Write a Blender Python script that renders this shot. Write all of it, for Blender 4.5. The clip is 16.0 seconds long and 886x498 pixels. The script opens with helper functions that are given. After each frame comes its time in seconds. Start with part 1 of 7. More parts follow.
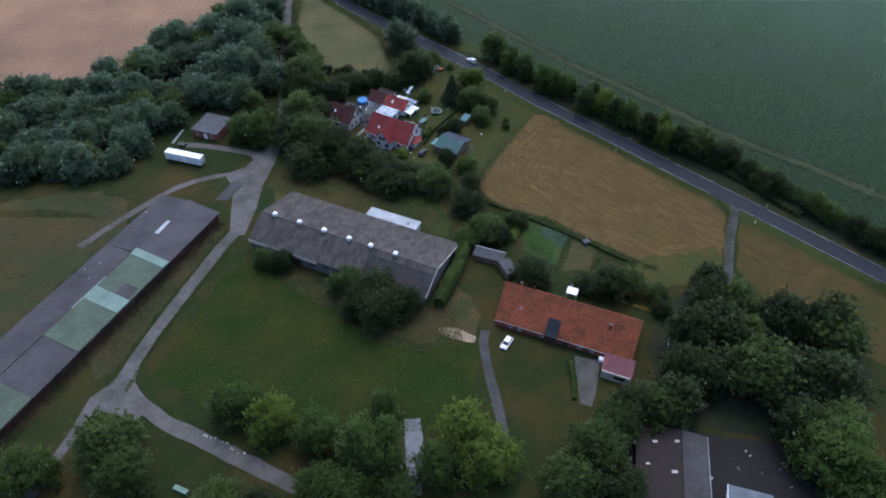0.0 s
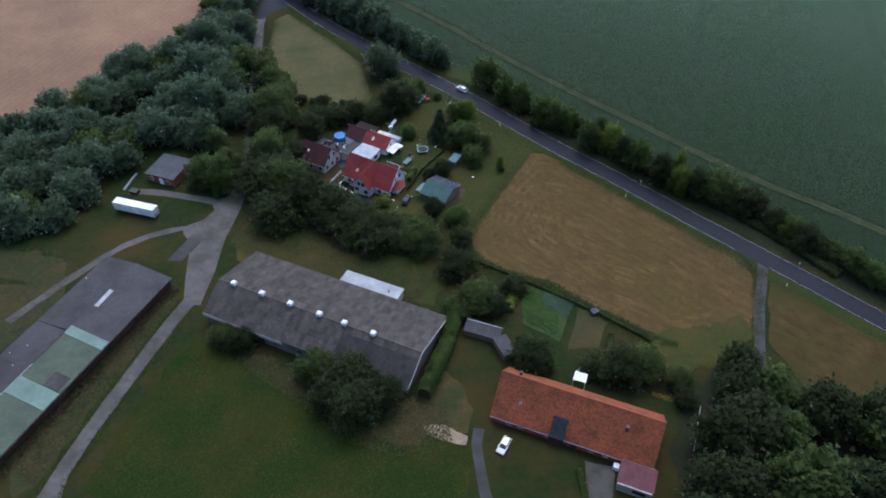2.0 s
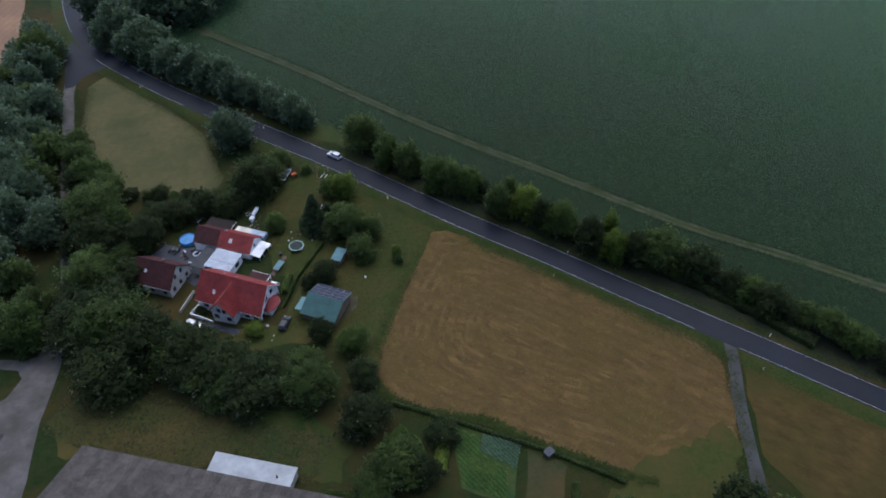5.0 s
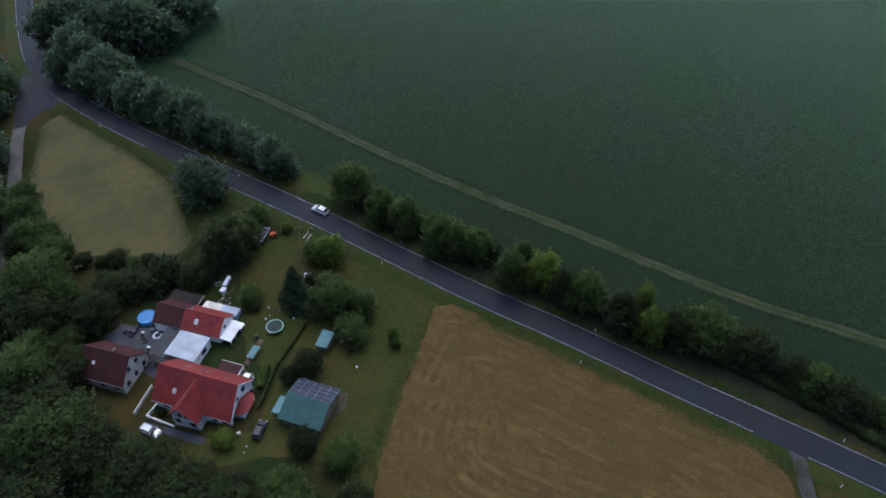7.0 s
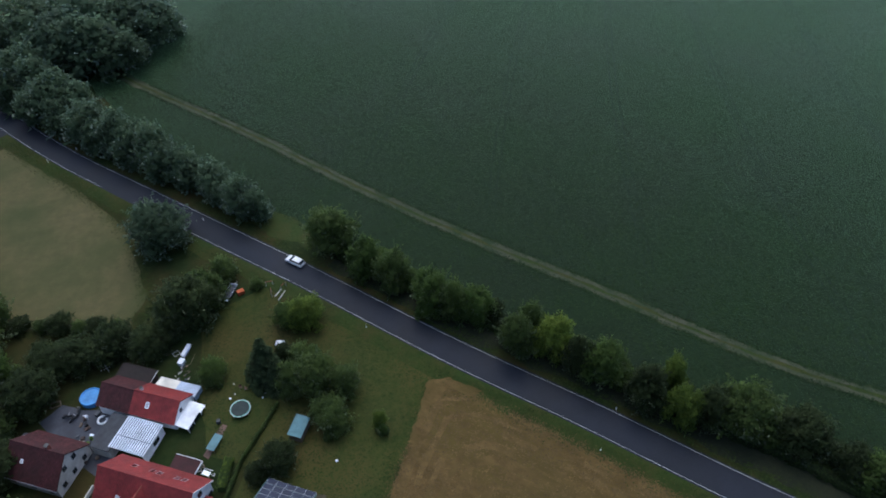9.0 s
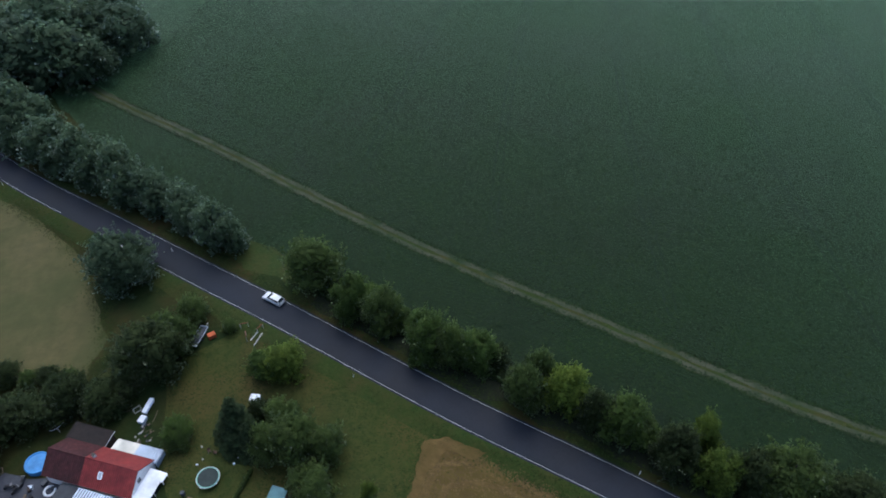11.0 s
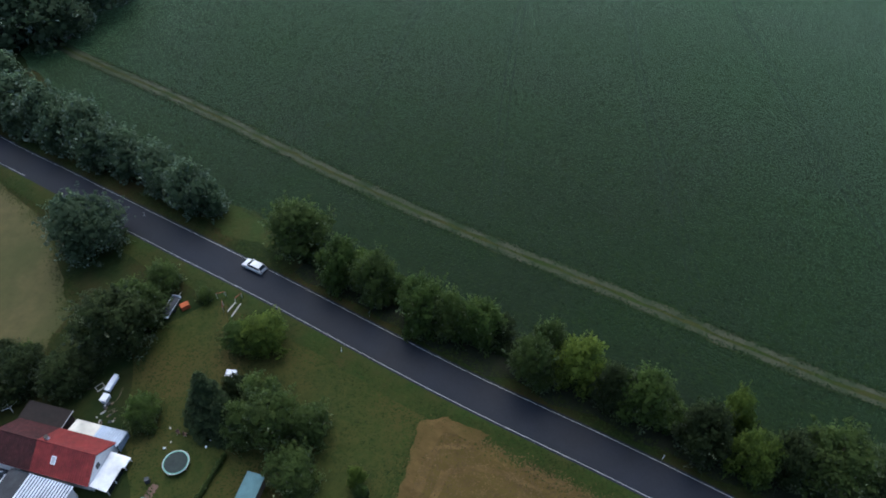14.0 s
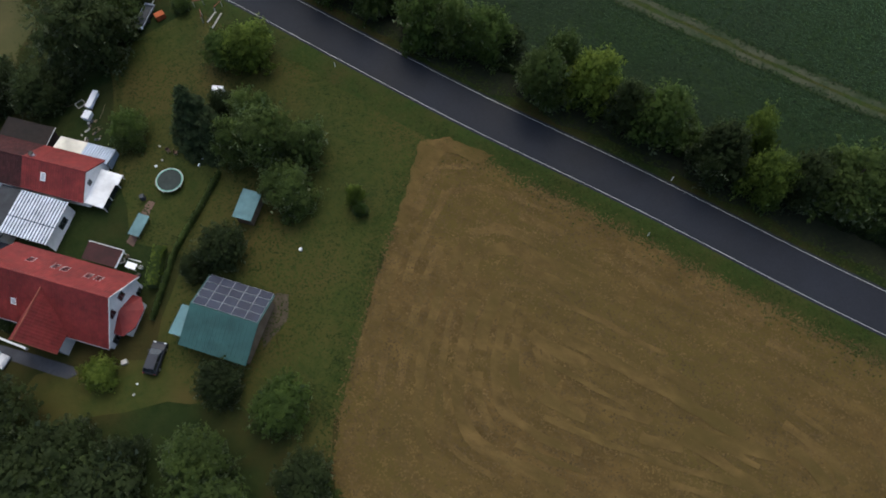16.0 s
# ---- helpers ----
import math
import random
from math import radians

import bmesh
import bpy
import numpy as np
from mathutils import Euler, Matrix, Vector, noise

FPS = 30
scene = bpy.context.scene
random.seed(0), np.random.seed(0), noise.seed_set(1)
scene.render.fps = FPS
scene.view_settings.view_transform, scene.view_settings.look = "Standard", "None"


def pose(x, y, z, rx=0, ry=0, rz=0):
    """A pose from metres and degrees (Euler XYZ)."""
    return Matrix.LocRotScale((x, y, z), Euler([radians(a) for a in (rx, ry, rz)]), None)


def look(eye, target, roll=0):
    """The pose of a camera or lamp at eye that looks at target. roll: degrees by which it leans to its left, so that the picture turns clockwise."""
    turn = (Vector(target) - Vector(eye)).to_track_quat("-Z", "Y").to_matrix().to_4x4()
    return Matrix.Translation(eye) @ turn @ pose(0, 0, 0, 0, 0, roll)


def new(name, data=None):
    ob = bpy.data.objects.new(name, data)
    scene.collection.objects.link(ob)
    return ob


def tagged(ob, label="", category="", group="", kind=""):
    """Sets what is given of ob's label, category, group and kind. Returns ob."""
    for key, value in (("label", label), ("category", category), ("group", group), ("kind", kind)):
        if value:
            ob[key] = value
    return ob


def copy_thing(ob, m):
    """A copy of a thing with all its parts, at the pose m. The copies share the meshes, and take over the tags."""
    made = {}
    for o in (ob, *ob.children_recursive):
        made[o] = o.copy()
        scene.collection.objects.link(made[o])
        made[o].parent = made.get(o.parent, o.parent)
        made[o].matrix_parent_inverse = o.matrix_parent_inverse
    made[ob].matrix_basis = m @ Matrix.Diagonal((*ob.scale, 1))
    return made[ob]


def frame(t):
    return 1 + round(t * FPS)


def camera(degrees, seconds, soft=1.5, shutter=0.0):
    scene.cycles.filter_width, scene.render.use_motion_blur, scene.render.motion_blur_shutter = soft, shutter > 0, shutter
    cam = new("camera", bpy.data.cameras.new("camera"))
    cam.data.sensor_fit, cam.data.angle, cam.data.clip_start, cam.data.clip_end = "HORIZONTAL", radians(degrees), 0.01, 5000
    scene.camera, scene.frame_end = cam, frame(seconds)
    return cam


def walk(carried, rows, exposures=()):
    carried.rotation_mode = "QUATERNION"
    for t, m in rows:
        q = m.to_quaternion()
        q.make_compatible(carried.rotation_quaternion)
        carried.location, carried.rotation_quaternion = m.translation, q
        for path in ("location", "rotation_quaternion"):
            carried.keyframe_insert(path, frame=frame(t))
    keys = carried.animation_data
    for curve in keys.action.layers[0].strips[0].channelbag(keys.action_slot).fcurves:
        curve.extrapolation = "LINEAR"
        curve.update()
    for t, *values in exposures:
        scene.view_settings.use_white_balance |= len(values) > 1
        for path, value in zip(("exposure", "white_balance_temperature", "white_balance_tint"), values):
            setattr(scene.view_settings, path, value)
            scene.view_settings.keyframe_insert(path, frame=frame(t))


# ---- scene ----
cam = camera(65.5, 16.0, soft=1.8)
PATH = [
    (0, (0.009, -0.004, 134.152), (0.009, 1.428, 132.756), 0.2),
    (0.5, (0.551, 8.0, 132.931), (0.552, 9.429, 131.532), 0.2),
    (1, (1.016, 16.015, 131.63), (1.022, 17.442, 130.229), 0.2),
    (1.5, (1.497, 23.892, 130.327), (1.504, 25.317, 128.923), 0.2),
    (2, (1.997, 31.665, 128.95), (2.014, 33.09, 127.547), 0.2),
    (2.5, (2.518, 39.67, 127.413), (2.622, 41.09, 126.009), 0.2),
    (3, (3.023, 47.833, 125.856), (3.178, 49.248, 124.452), 0.2),
    (3.5, (3.603, 55.885, 124.279), (3.795, 57.297, 122.875), 0.2),
    (4, (4.291, 63.982, 122.682), (4.563, 65.38, 121.277), 0.2),
    (6.5, (9.268, 104.014, 114.805), (9.597, 105.393, 113.394), 0.2),
    (7, (10.338, 110.404, 112.904), (10.673, 111.787, 111.499), 0.2),
    (7.5, (11.44, 116.754, 111.122), (11.783, 118.138, 109.72), 0.2),
    (8, (12.721, 122.63, 109.507), (13.07, 124.013, 108.106), 0.2),
    (8.5, (14.053, 128.019, 107.973), (14.409, 129.4, 106.571), 0.2),
    (9, (15.401, 133.026, 106.491), (15.762, 134.404, 105.087), 0.2),
    (9.5, (16.634, 137.751, 105.162), (17.002, 139.123, 103.754), 0.2),
    (10, (17.669, 142.009, 103.649), (18.043, 143.38, 102.242), 0.2),
    (12.5, (20.327, 153.404, 94.185), (20.704, 154.78, 92.783), 0.2),
    (13, (20.595, 153.769, 92.096), (20.971, 155.141, 90.689), 0.2),
    (13.5, (20.76, 154.063, 90.027), (21.137, 155.428, 88.614), 0.2),
    (14, (20.981, 154.227, 88.081), (21.35, 155.576, 86.652), 0.2),
    (14.5, (21.206, 154.35, 86.253), (21.533, 155.557, 84.692), 0.2),
    (15, (21.379, 154.65, 84.424), (21.662, 155.701, 82.746), 0.2),
    (15.5, (21.499, 154.989, 82.643), (21.736, 155.875, 80.866), 0.2),
    (16, (21.611, 155.211, 81.0), (21.811, 155.967, 79.159), 0.2),
]
walk(cam, [(t, look(eye, target, roll)) for t, eye, target, roll in PATH],
     [(0.0, 0.40, 5150, 12), (4.0, 0.08, 5350, 12), (7.0, 0.02, 5300, 10), (10.0, 0.18, 5250, 8), (13.8, 0.26, 5300, 6), (15.0, 0.12, 5750, 6), (16.0, 0.10, 6000, 6)])
# ---------------------------------------------------------------- world, sun, light
SUN_AZ, SUN_EL = 12.0, 62.0          # degrees clockwise from +y, degrees up
world = bpy.data.worlds.new("overcast_sky")
scene.world = world
world.use_nodes = True
wn = world.node_tree
sky = wn.nodes.new("ShaderNodeTexSky")
sky.sky_type = "NISHITA"
sky.sun_disc = False
sky.sun_elevation, sky.sun_rotation = radians(SUN_EL), radians(SUN_AZ)
sky.air_density, sky.dust_density, sky.ozone_density = 1.2, 6.0, 1.0
wn.nodes["Background"].inputs["Strength"].default_value = 0.15
wn.links.new(sky.outputs[0], wn.nodes["Background"].inputs["Color"])
sun = new("sun", bpy.data.lights.new("sun", "SUN"))
sun.data.energy, sun.data.angle, sun.data.color = 0.65, radians(110), (1.0, 0.97, 0.93)
sun.matrix_world = look((120 * math.sin(radians(SUN_AZ)), 120 * math.cos(radians(SUN_AZ)), 120 * math.tan(radians(SUN_EL))), (0, 0, 0))


# ---------------------------------------------------------------- terrain
def ramp(a, b, v):
    k = min(1.0, max(0.0, (v - a) / (b - a)))
    return k * k * (3 - 2 * k)


def ground_z(x, y):
    """Height of the ground: a gentle hollow on the west side."""
    return -ramp(12, -34, x) * (2 + 2 * ramp(150, 195, y) * (1 - 0.4 * ramp(240, 300, y)))


# ---------------------------------------------------------------- materials
def material(name, c1, c2, c3=None, fine=4.0, coarse=0.12, rough=0.8, spec=0.2, metal=0.0, bump=0.3, depth=0.05, vary=0.0, island=0.0,
             stretch=(1, 1, 1), turn=0.0, bands=0.0, band_scale=1.0, local=False, leafy=0.0, sheen=0.0, sheen_tint=(0.64, 1.0, 0.58)):
    """A surface of two mottled colours at a fine and a coarse scale (1/m), a third in large patches, optional bands, and fine relief."""
    m = bpy.data.materials.new(name)
    m.use_nodes = True
    t = m.node_tree
    n, l = t.nodes, t.links
    b = n["Principled BSDF"]
    if local:
        src = n.new("ShaderNodeTexCoord").outputs["Object"]
    else:
        src = n.new("ShaderNodeNewGeometry").outputs["Position"]
    rt = n.new("ShaderNodeMapping")
    rt.inputs["Rotation"].default_value = (0, 0, radians(turn))
    l.new(src, rt.inputs["Vector"])
    mp = n.new("ShaderNodeMapping")
    mp.inputs["Scale"].default_value = stretch
    l.new(rt.outputs[0], mp.inputs["Vector"])

    def noisy(scale, detail, roughness=0.6):
        x = n.new("ShaderNodeTexNoise")
        x.inputs["Scale"].default_value, x.inputs["Detail"].default_value, x.inputs["Roughness"].default_value = scale, detail, roughness
        l.new(mp.outputs[0], x.inputs["Vector"])
        return x.outputs["Fac"]

    def ranged(sock, lo, hi, a=0.0, z=1.0):
        x = n.new("ShaderNodeMapRange")
        for k, v in zip(("From Min", "From Max", "To Min", "To Max"), (lo, hi, a, z)):
            x.inputs[k].default_value = v
        l.new(sock, x.inputs["Value"])
        return x.outputs[0]

    def mixed(fac, a, z, mode="MIX"):
        x = n.new("ShaderNodeMix")
        x.data_type, x.blend_type = "RGBA", mode
        for s, v in ((x.inputs[0], fac), (x.inputs[6], a), (x.inputs[7], z)):
            if isinstance(v, bpy.types.NodeSocket):
                l.new(v, s)
            elif isinstance(v, tuple):
                s.default_value = (*v, 1)
            else:
                s.default_value = v
        return x.outputs[2]

    f = noisy(fine, 6, 0.65)
    c = noisy(coarse, 5, 0.6)
    col = mixed(ranged(f, 0.3, 0.7), c1, c2)
    if c3:
        col = mixed(ranged(c, 0.42, 0.66), col, c3)
    else:
        v = n.new("ShaderNodeHueSaturation")
        l.new(ranged(c, 0.3, 0.7, 0.72, 1.25), v.inputs["Value"])
        l.new(col, v.inputs["Color"])
        col = v.outputs[0]
    if bands:
        w = n.new("ShaderNodeTexWave")
        w.inputs["Scale"].default_value, w.inputs["Distortion"].default_value = band_scale, 3.0
        w.inputs["Detail"].default_value, w.inputs["Detail Scale"].default_value = 2, 0.4
        l.new(mp.outputs[0], w.inputs["Vector"])
        v = n.new("ShaderNodeHueSaturation")
        l.new(ranged(w.outputs["Fac"], 0, 1, 1 - bands, 1 + bands), v.inputs["Value"])
        l.new(col, v.inputs["Color"])
        col = v.outputs[0]
    for amount, sock in ((vary, "o"), (island, "i")):
        if amount:
            r = n.new("ShaderNodeObjectInfo").outputs["Random"] if sock == "o" else n.new("ShaderNodeNewGeometry").outputs["Random Per Island"]
            v = n.new("ShaderNodeHueSaturation")
            l.new(ranged(r, 0, 1, 1 - amount, 1 + amount), v.inputs["Value"])
            l.new(ranged(r, 0, 1, 0.5 + 0.02 * amount, 0.5 - 0.02 * amount), v.inputs["Hue"])
            l.new(col, v.inputs["Color"])
            col = v.outputs[0]
    l.new(col, b.inputs["Base Color"])
    b.inputs["Metallic"].default_value, b.inputs["Specular IOR Level"].default_value = metal, spec
    l.new(ranged(c, 0.3, 0.7, max(0.02, rough - 0.08), min(1, rough + 0.08)), b.inputs["Roughness"])
    # Sheen stands in for haze on surfaces seen at low angles.
    if sheen:
        b.inputs["Sheen Weight"].default_value, b.inputs["Sheen Roughness"].default_value = sheen, 0.34
        b.inputs["Sheen Tint"].default_value = (*sheen_tint, 1)
    if bump:
        u = n.new("ShaderNodeBump")
        u.inputs["Strength"].default_value, u.inputs["Distance"].default_value = bump, depth
        l.new(f, u.inputs["Height"])
        l.new(u.outputs[0], b.inputs["Normal"])
    if leafy:
        tr = n.new("ShaderNodeBsdfTranslucent")
        lit = n.new("ShaderNodeHueSaturation")
        lit.inputs["Value"].default_value = 1.7
        l.new(col, lit.inputs["Color"])
        l.new(lit.outputs[0], tr.inputs["Color"])
        mx = n.new("ShaderNodeMixShader")
        mx.inputs[0].default_value = leafy
        l.new(b.outputs[0], mx.inputs[1])
        l.new(tr.outputs[0], mx.inputs[2])
        l.new(mx.outputs[0], n["Material Output"].inputs["Surface"])
    return m


def glass(name, tint=(0.02, 0.025, 0.03)):
    m = bpy.data.materials.new(name)
    m.use_nodes = True
    b = m.node_tree.nodes["Principled BSDF"]
    b.inputs["Base Color"].default_value = (*tint, 1)
    b.inputs["Roughness"].default_value, b.inputs["Specular IOR Level"].default_value = 0.06, 0.8
    return m


M = {}
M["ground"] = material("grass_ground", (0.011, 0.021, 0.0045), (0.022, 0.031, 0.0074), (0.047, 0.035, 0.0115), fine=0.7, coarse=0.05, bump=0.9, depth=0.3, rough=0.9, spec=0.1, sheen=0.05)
M["lawn"] = material("mown_lawn", (0.0100, 0.0245, 0.0030), (0.0185, 0.0325, 0.0044), (0.034, 0.033, 0.0066), fine=0.6, coarse=0.06, bump=0.6, depth=0.2, rough=0.9, spec=0.08)
M["pasture"] = material("rough_pasture", (0.018, 0.030, 0.0065), (0.038, 0.040, 0.0105), (0.060, 0.043, 0.0140), fine=0.7, coarse=0.07, bump=0.9, depth=0.3, sheen=0.03)
M["dry_grass"] = material("dry_brown_grass", (0.042, 0.034, 0.0115), (0.074, 0.051, 0.0185), (0.020, 0.031, 0.0080), fine=0.6, coarse=0.10, bump=0.8, depth=0.25)
# Dark ground colour that puts tree and hedge shade into the surface.
M["tree_shade"] = material("shade_dark_ground", (0.012, 0.015, 0.007), (0.022, 0.025, 0.011), fine=1.4, coarse=0.2, bump=0.8, depth=0.2, rough=0.9)
M["verge"] = material("verge_grass", (0.019, 0.036, 0.0060), (0.033, 0.048, 0.0092), (0.044, 0.043, 0.0120), fine=1.6, coarse=0.15, bump=0.8, depth=0.2, spec=0.1)
# Strong sheen over a dark base brightens the far crop like haze.
M["crop"] = material("beet_leaves", (0.0036, 0.0112, 0.0023), (0.0084, 0.0192, 0.0042), fine=2.0, coarse=0.03, rough=0.62, spec=0.08, bump=1.0, depth=0.22, turn=-44, bands=0.10, band_scale=0.35, sheen=0.75, sheen_tint=(0.62, 1.0, 0.5))
M["stubble"] = material("mown_stubble", (0.050, 0.032, 0.0092), (0.122, 0.078, 0.0245), (0.078, 0.058, 0.0155), fine=0.4, coarse=0.06, bump=0.7, depth=0.16, stretch=(1, 0.35, 1), turn=135, bands=0.05, band_scale=0.11, spec=0.1)
M["windrow"] = material("faded_windrow", (0.064, 0.042, 0.0130), (0.138, 0.091, 0.0300), (0.072, 0.052, 0.0152), fine=0.45, coarse=0.2, bump=0.5, depth=0.1, stretch=(1, 0.5, 1), turn=135, spec=0.1)
M["swath"] = material("dry_hay_swath", (0.082, 0.053, 0.0180), (0.128, 0.084, 0.0300), (0.062, 0.041, 0.0135), fine=0.8, coarse=0.25, bump=0, island=0.2)
M["garden"] = material("garden_grass", (0.026, 0.039, 0.0070), (0.049, 0.052, 0.0110), (0.064, 0.052, 0.0150), fine=0.8, coarse=0.07, bump=0.8, depth=0.25, spec=0.1, sheen=0.03)
M["late_hay"] = material("half_green_hay", (0.034, 0.025, 0.0066), (0.074, 0.050, 0.0142), (0.039, 0.039, 0.0090), fine=0.45, coarse=0.06, bump=0.7, depth=0.16, stretch=(1, 0.5, 1), turn=135, spec=0.1)
M["meadow"] = material("pale_meadow", (0.060, 0.054, 0.017), (0.088, 0.077, 0.025), (0.048, 0.054, 0.016), fine=0.5, coarse=0.06, bump=0.5, depth=0.12, sheen=0.05)
M["wheat"] = material("ripe_wheat", (0.185, 0.112, 0.064), (0.230, 0.142, 0.082), fine=0.6, coarse=0.03, bump=0.5, depth=0.2, turn=20, bands=0.04, band_scale=0.12)
M["asphalt"] = material("wet_asphalt", (0.0125, 0.0148, 0.0215), (0.0172, 0.0198, 0.0275), fine=5.0, coarse=0.10, rough=0.62, spec=0.16, bump=0.1, depth=0.01)
M["line"] = material("road_paint", (0.36, 0.38, 0.39), (0.56, 0.57, 0.57), fine=2.0, coarse=0.3, bump=0)
M["lane"] = material("worn_concrete_lane", (0.080, 0.075, 0.070), (0.116, 0.108, 0.101), (0.062, 0.059, 0.050), fine=0.6, coarse=0.16, rough=0.8, bump=0.4, depth=0.04)
M["old_path"] = material("dark_old_path", (0.044, 0.044, 0.045), (0.066, 0.064, 0.063), (0.036, 0.038, 0.030), fine=0.8, coarse=0.2, rough=0.8, bump=0.3, depth=0.03)
M["gravel"] = material("gravel", (0.058, 0.056, 0.050), (0.086, 0.082, 0.073), (0.046, 0.048, 0.036), fine=4.0, coarse=0.3, bump=0.6, depth=0.04)
M["track"] = material("dry_track", (0.034, 0.041, 0.020), (0.056, 0.060, 0.032), (0.020, 0.035, 0.012), fine=0.6, coarse=0.22, bump=0.6, depth=0.1)
M["sand"] = material("sand_heap", (0.20, 0.155, 0.10), (0.27, 0.21, 0.14), fine=2.0, coarse=0.6, bump=0.5, depth=0.1)
M["soil"] = material("garden_soil", (0.050, 0.040, 0.026), (0.078, 0.062, 0.040), fine=2.5, coarse=0.4, bump=0.6, depth=0.1)
M["water"] = material("pond_water", (0.075, 0.088, 0.102), (0.090, 0.105, 0.120), fine=0.8, coarse=0.2, rough=0.35, spec=0.3, bump=0.05, depth=0.01)
M["bark"] = material("bark", (0.07, 0.055, 0.04), (0.12, 0.10, 0.08), fine=6, coarse=0.6, bump=0.8, depth=0.05)
# Sheen tint that lifts dark leaf parts in place of haze.
HAZE_TINT = (0.86, 1.0, 0.66)
M["bark_grey"] = material("weathered_dead_bark", (0.15, 0.14, 0.12), (0.22, 0.20, 0.18), fine=6, coarse=0.6, bump=0.8, depth=0.05)
LEAF = {
    "dark": material("dark_leaves", (0.050, 0.079, 0.021), (0.078, 0.108, 0.029), fine=0.5, coarse=0.25, rough=0.6, spec=0.1, bump=0, vary=0.16, island=0.22, leafy=0.56, sheen=0.4, sheen_tint=HAZE_TINT),
    "mid": material("green_leaves", (0.054, 0.090, 0.021), (0.083, 0.121, 0.028), fine=0.5, coarse=0.25, rough=0.6, spec=0.1, bump=0, vary=0.16, island=0.2, leafy=0.56, sheen=0.35, sheen_tint=HAZE_TINT),
    "light": material("yellow_green_leaves", (0.088, 0.130, 0.023), (0.136, 0.176, 0.032), fine=0.5, coarse=0.25, rough=0.6, spec=0.1, bump=0, vary=0.2, island=0.28, leafy=0.54, sheen=0.15),
    # Next two tones: distance haze put into greyed, lightened leaf colours.
    "blue": material("haze_greyed_leaves", (0.070, 0.108, 0.060), (0.098, 0.138, 0.078), fine=0.4, coarse=0.2, rough=0.6, spec=0.08, bump=0, vary=0.16, island=0.1, leafy=0.56, sheen=0.7, sheen_tint=(0.84, 1.0, 0.9)),
    "grey": material("haze_grey_green_leaves", (0.056, 0.088, 0.046), (0.080, 0.113, 0.060), fine=0.4, coarse=0.2, rough=0.6, spec=0.08, bump=0, vary=0.14, island=0.1, leafy=0.56, sheen=0.65, sheen_tint=(0.84, 1.0, 0.85)),
    "deep": material("very_dark_leaves", (0.026, 0.040, 0.014), (0.042, 0.057, 0.019), fine=0.5, coarse=0.25, rough=0.65, spec=0.1, bump=0, vary=0.2, island=0.22, leafy=0.5, sheen=0.3, sheen_tint=HAZE_TINT),
    "fir": material("dark_needles", (0.021, 0.034, 0.013), (0.034, 0.050, 0.019), fine=0.9, coarse=0.3, rough=0.65, spec=0.1, bump=0, vary=0.15, island=0.3, leafy=0.3, sheen=0.2, sheen_tint=HAZE_TINT),
}
M["fibre"] = material("weathered_fibre_cement", (0.058, 0.053, 0.048), (0.104, 0.094, 0.083), fine=2.0, coarse=0.4, rough=0.75, bump=0.5, depth=0.05, vary=0.22, island=0.22)
M["fibre_dark"] = material("dark_roof_sheet", (0.050, 0.047, 0.047), (0.072, 0.068, 0.066), fine=1.4, coarse=0.25, rough=0.75, spec=0.12, bump=0.3, depth=0.03, vary=0.10, island=0.10)
M["felt"] = material("grey_roofing_felt", (0.056, 0.054, 0.056), (0.078, 0.075, 0.077), (0.048, 0.046, 0.048), fine=1.2, coarse=0.13, rough=0.7, spec=0.12, bump=0.2, depth=0.02, vary=0.08)
M["felt_light"] = material("pale_roofing_felt", (0.30, 0.32, 0.33), (0.36, 0.38, 0.39), fine=1.2, coarse=0.2, rough=0.55, bump=0.15, depth=0.02)
M["sage"] = material("sage_green_sheet", (0.072, 0.096, 0.066), (0.094, 0.120, 0.083), (0.064, 0.080, 0.060), fine=0.9, coarse=0.18, rough=0.7, spec=0.12, bump=0.15, depth=0.02)
M["mint"] = material("pale_mint_sheet", (0.135, 0.200, 0.165), (0.165, 0.235, 0.195), fine=0.9, coarse=0.18, rough=0.6, spec=0.2, bump=0.15, depth=0.02)
M["clay"] = material("orange_clay_tiles", (0.215, 0.064, 0.029), (0.300, 0.096, 0.044), (0.165, 0.060, 0.031), fine=1.2, coarse=0.30, rough=0.75, spec=0.15, bump=0.2, depth=0.02, island=0.28)
M["red_roof"] = material("red_roof_tiles", (0.165, 0.024, 0.022), (0.215, 0.034, 0.029), fine=1.2, coarse=0.3, rough=0.6, spec=0.3, bump=0.2, depth=0.02, island=0.10)
M["maroon"] = material("old_maroon_tiles", (0.046, 0.015, 0.016), (0.072, 0.023, 0.022), (0.038, 0.018, 0.017), fine=1.5, coarse=0.4, rough=0.7, bump=0.2, depth=0.02, island=0.2)
M["ridge_clay"] = material("faded_ridge_tiles", (0.21, 0.060, 0.042), (0.27, 0.085, 0.060), fine=1.5, coarse=0.4, rough=0.75, bump=0.2, depth=0.02)
M["plum"] = material("plum_roof_sheet", (0.095, 0.034, 0.040), (0.125, 0.046, 0.052), fine=1.2, coarse=0.4, rough=0.65, spec=0.2, bump=0.2, depth=0.02)
M["teal"] = material("teal_metal_roof", (0.026, 0.076, 0.072), (0.038, 0.096, 0.090), fine=1.0, coarse=0.35, rough=0.55, spec=0.3, bump=0.1, depth=0.02)
M["teal_pale"] = material("pale_teal_sheet", (0.095, 0.185, 0.200), (0.125, 0.225, 0.240), fine=1.0, coarse=0.35, rough=0.6, spec=0.25, bump=0.1, depth=0.02)
M["white"] = material("white_paint", (0.76, 0.77, 0.78), (0.84, 0.85, 0.86), fine=1.5, coarse=0.3, rough=0.5, bump=0.05, depth=0.01)
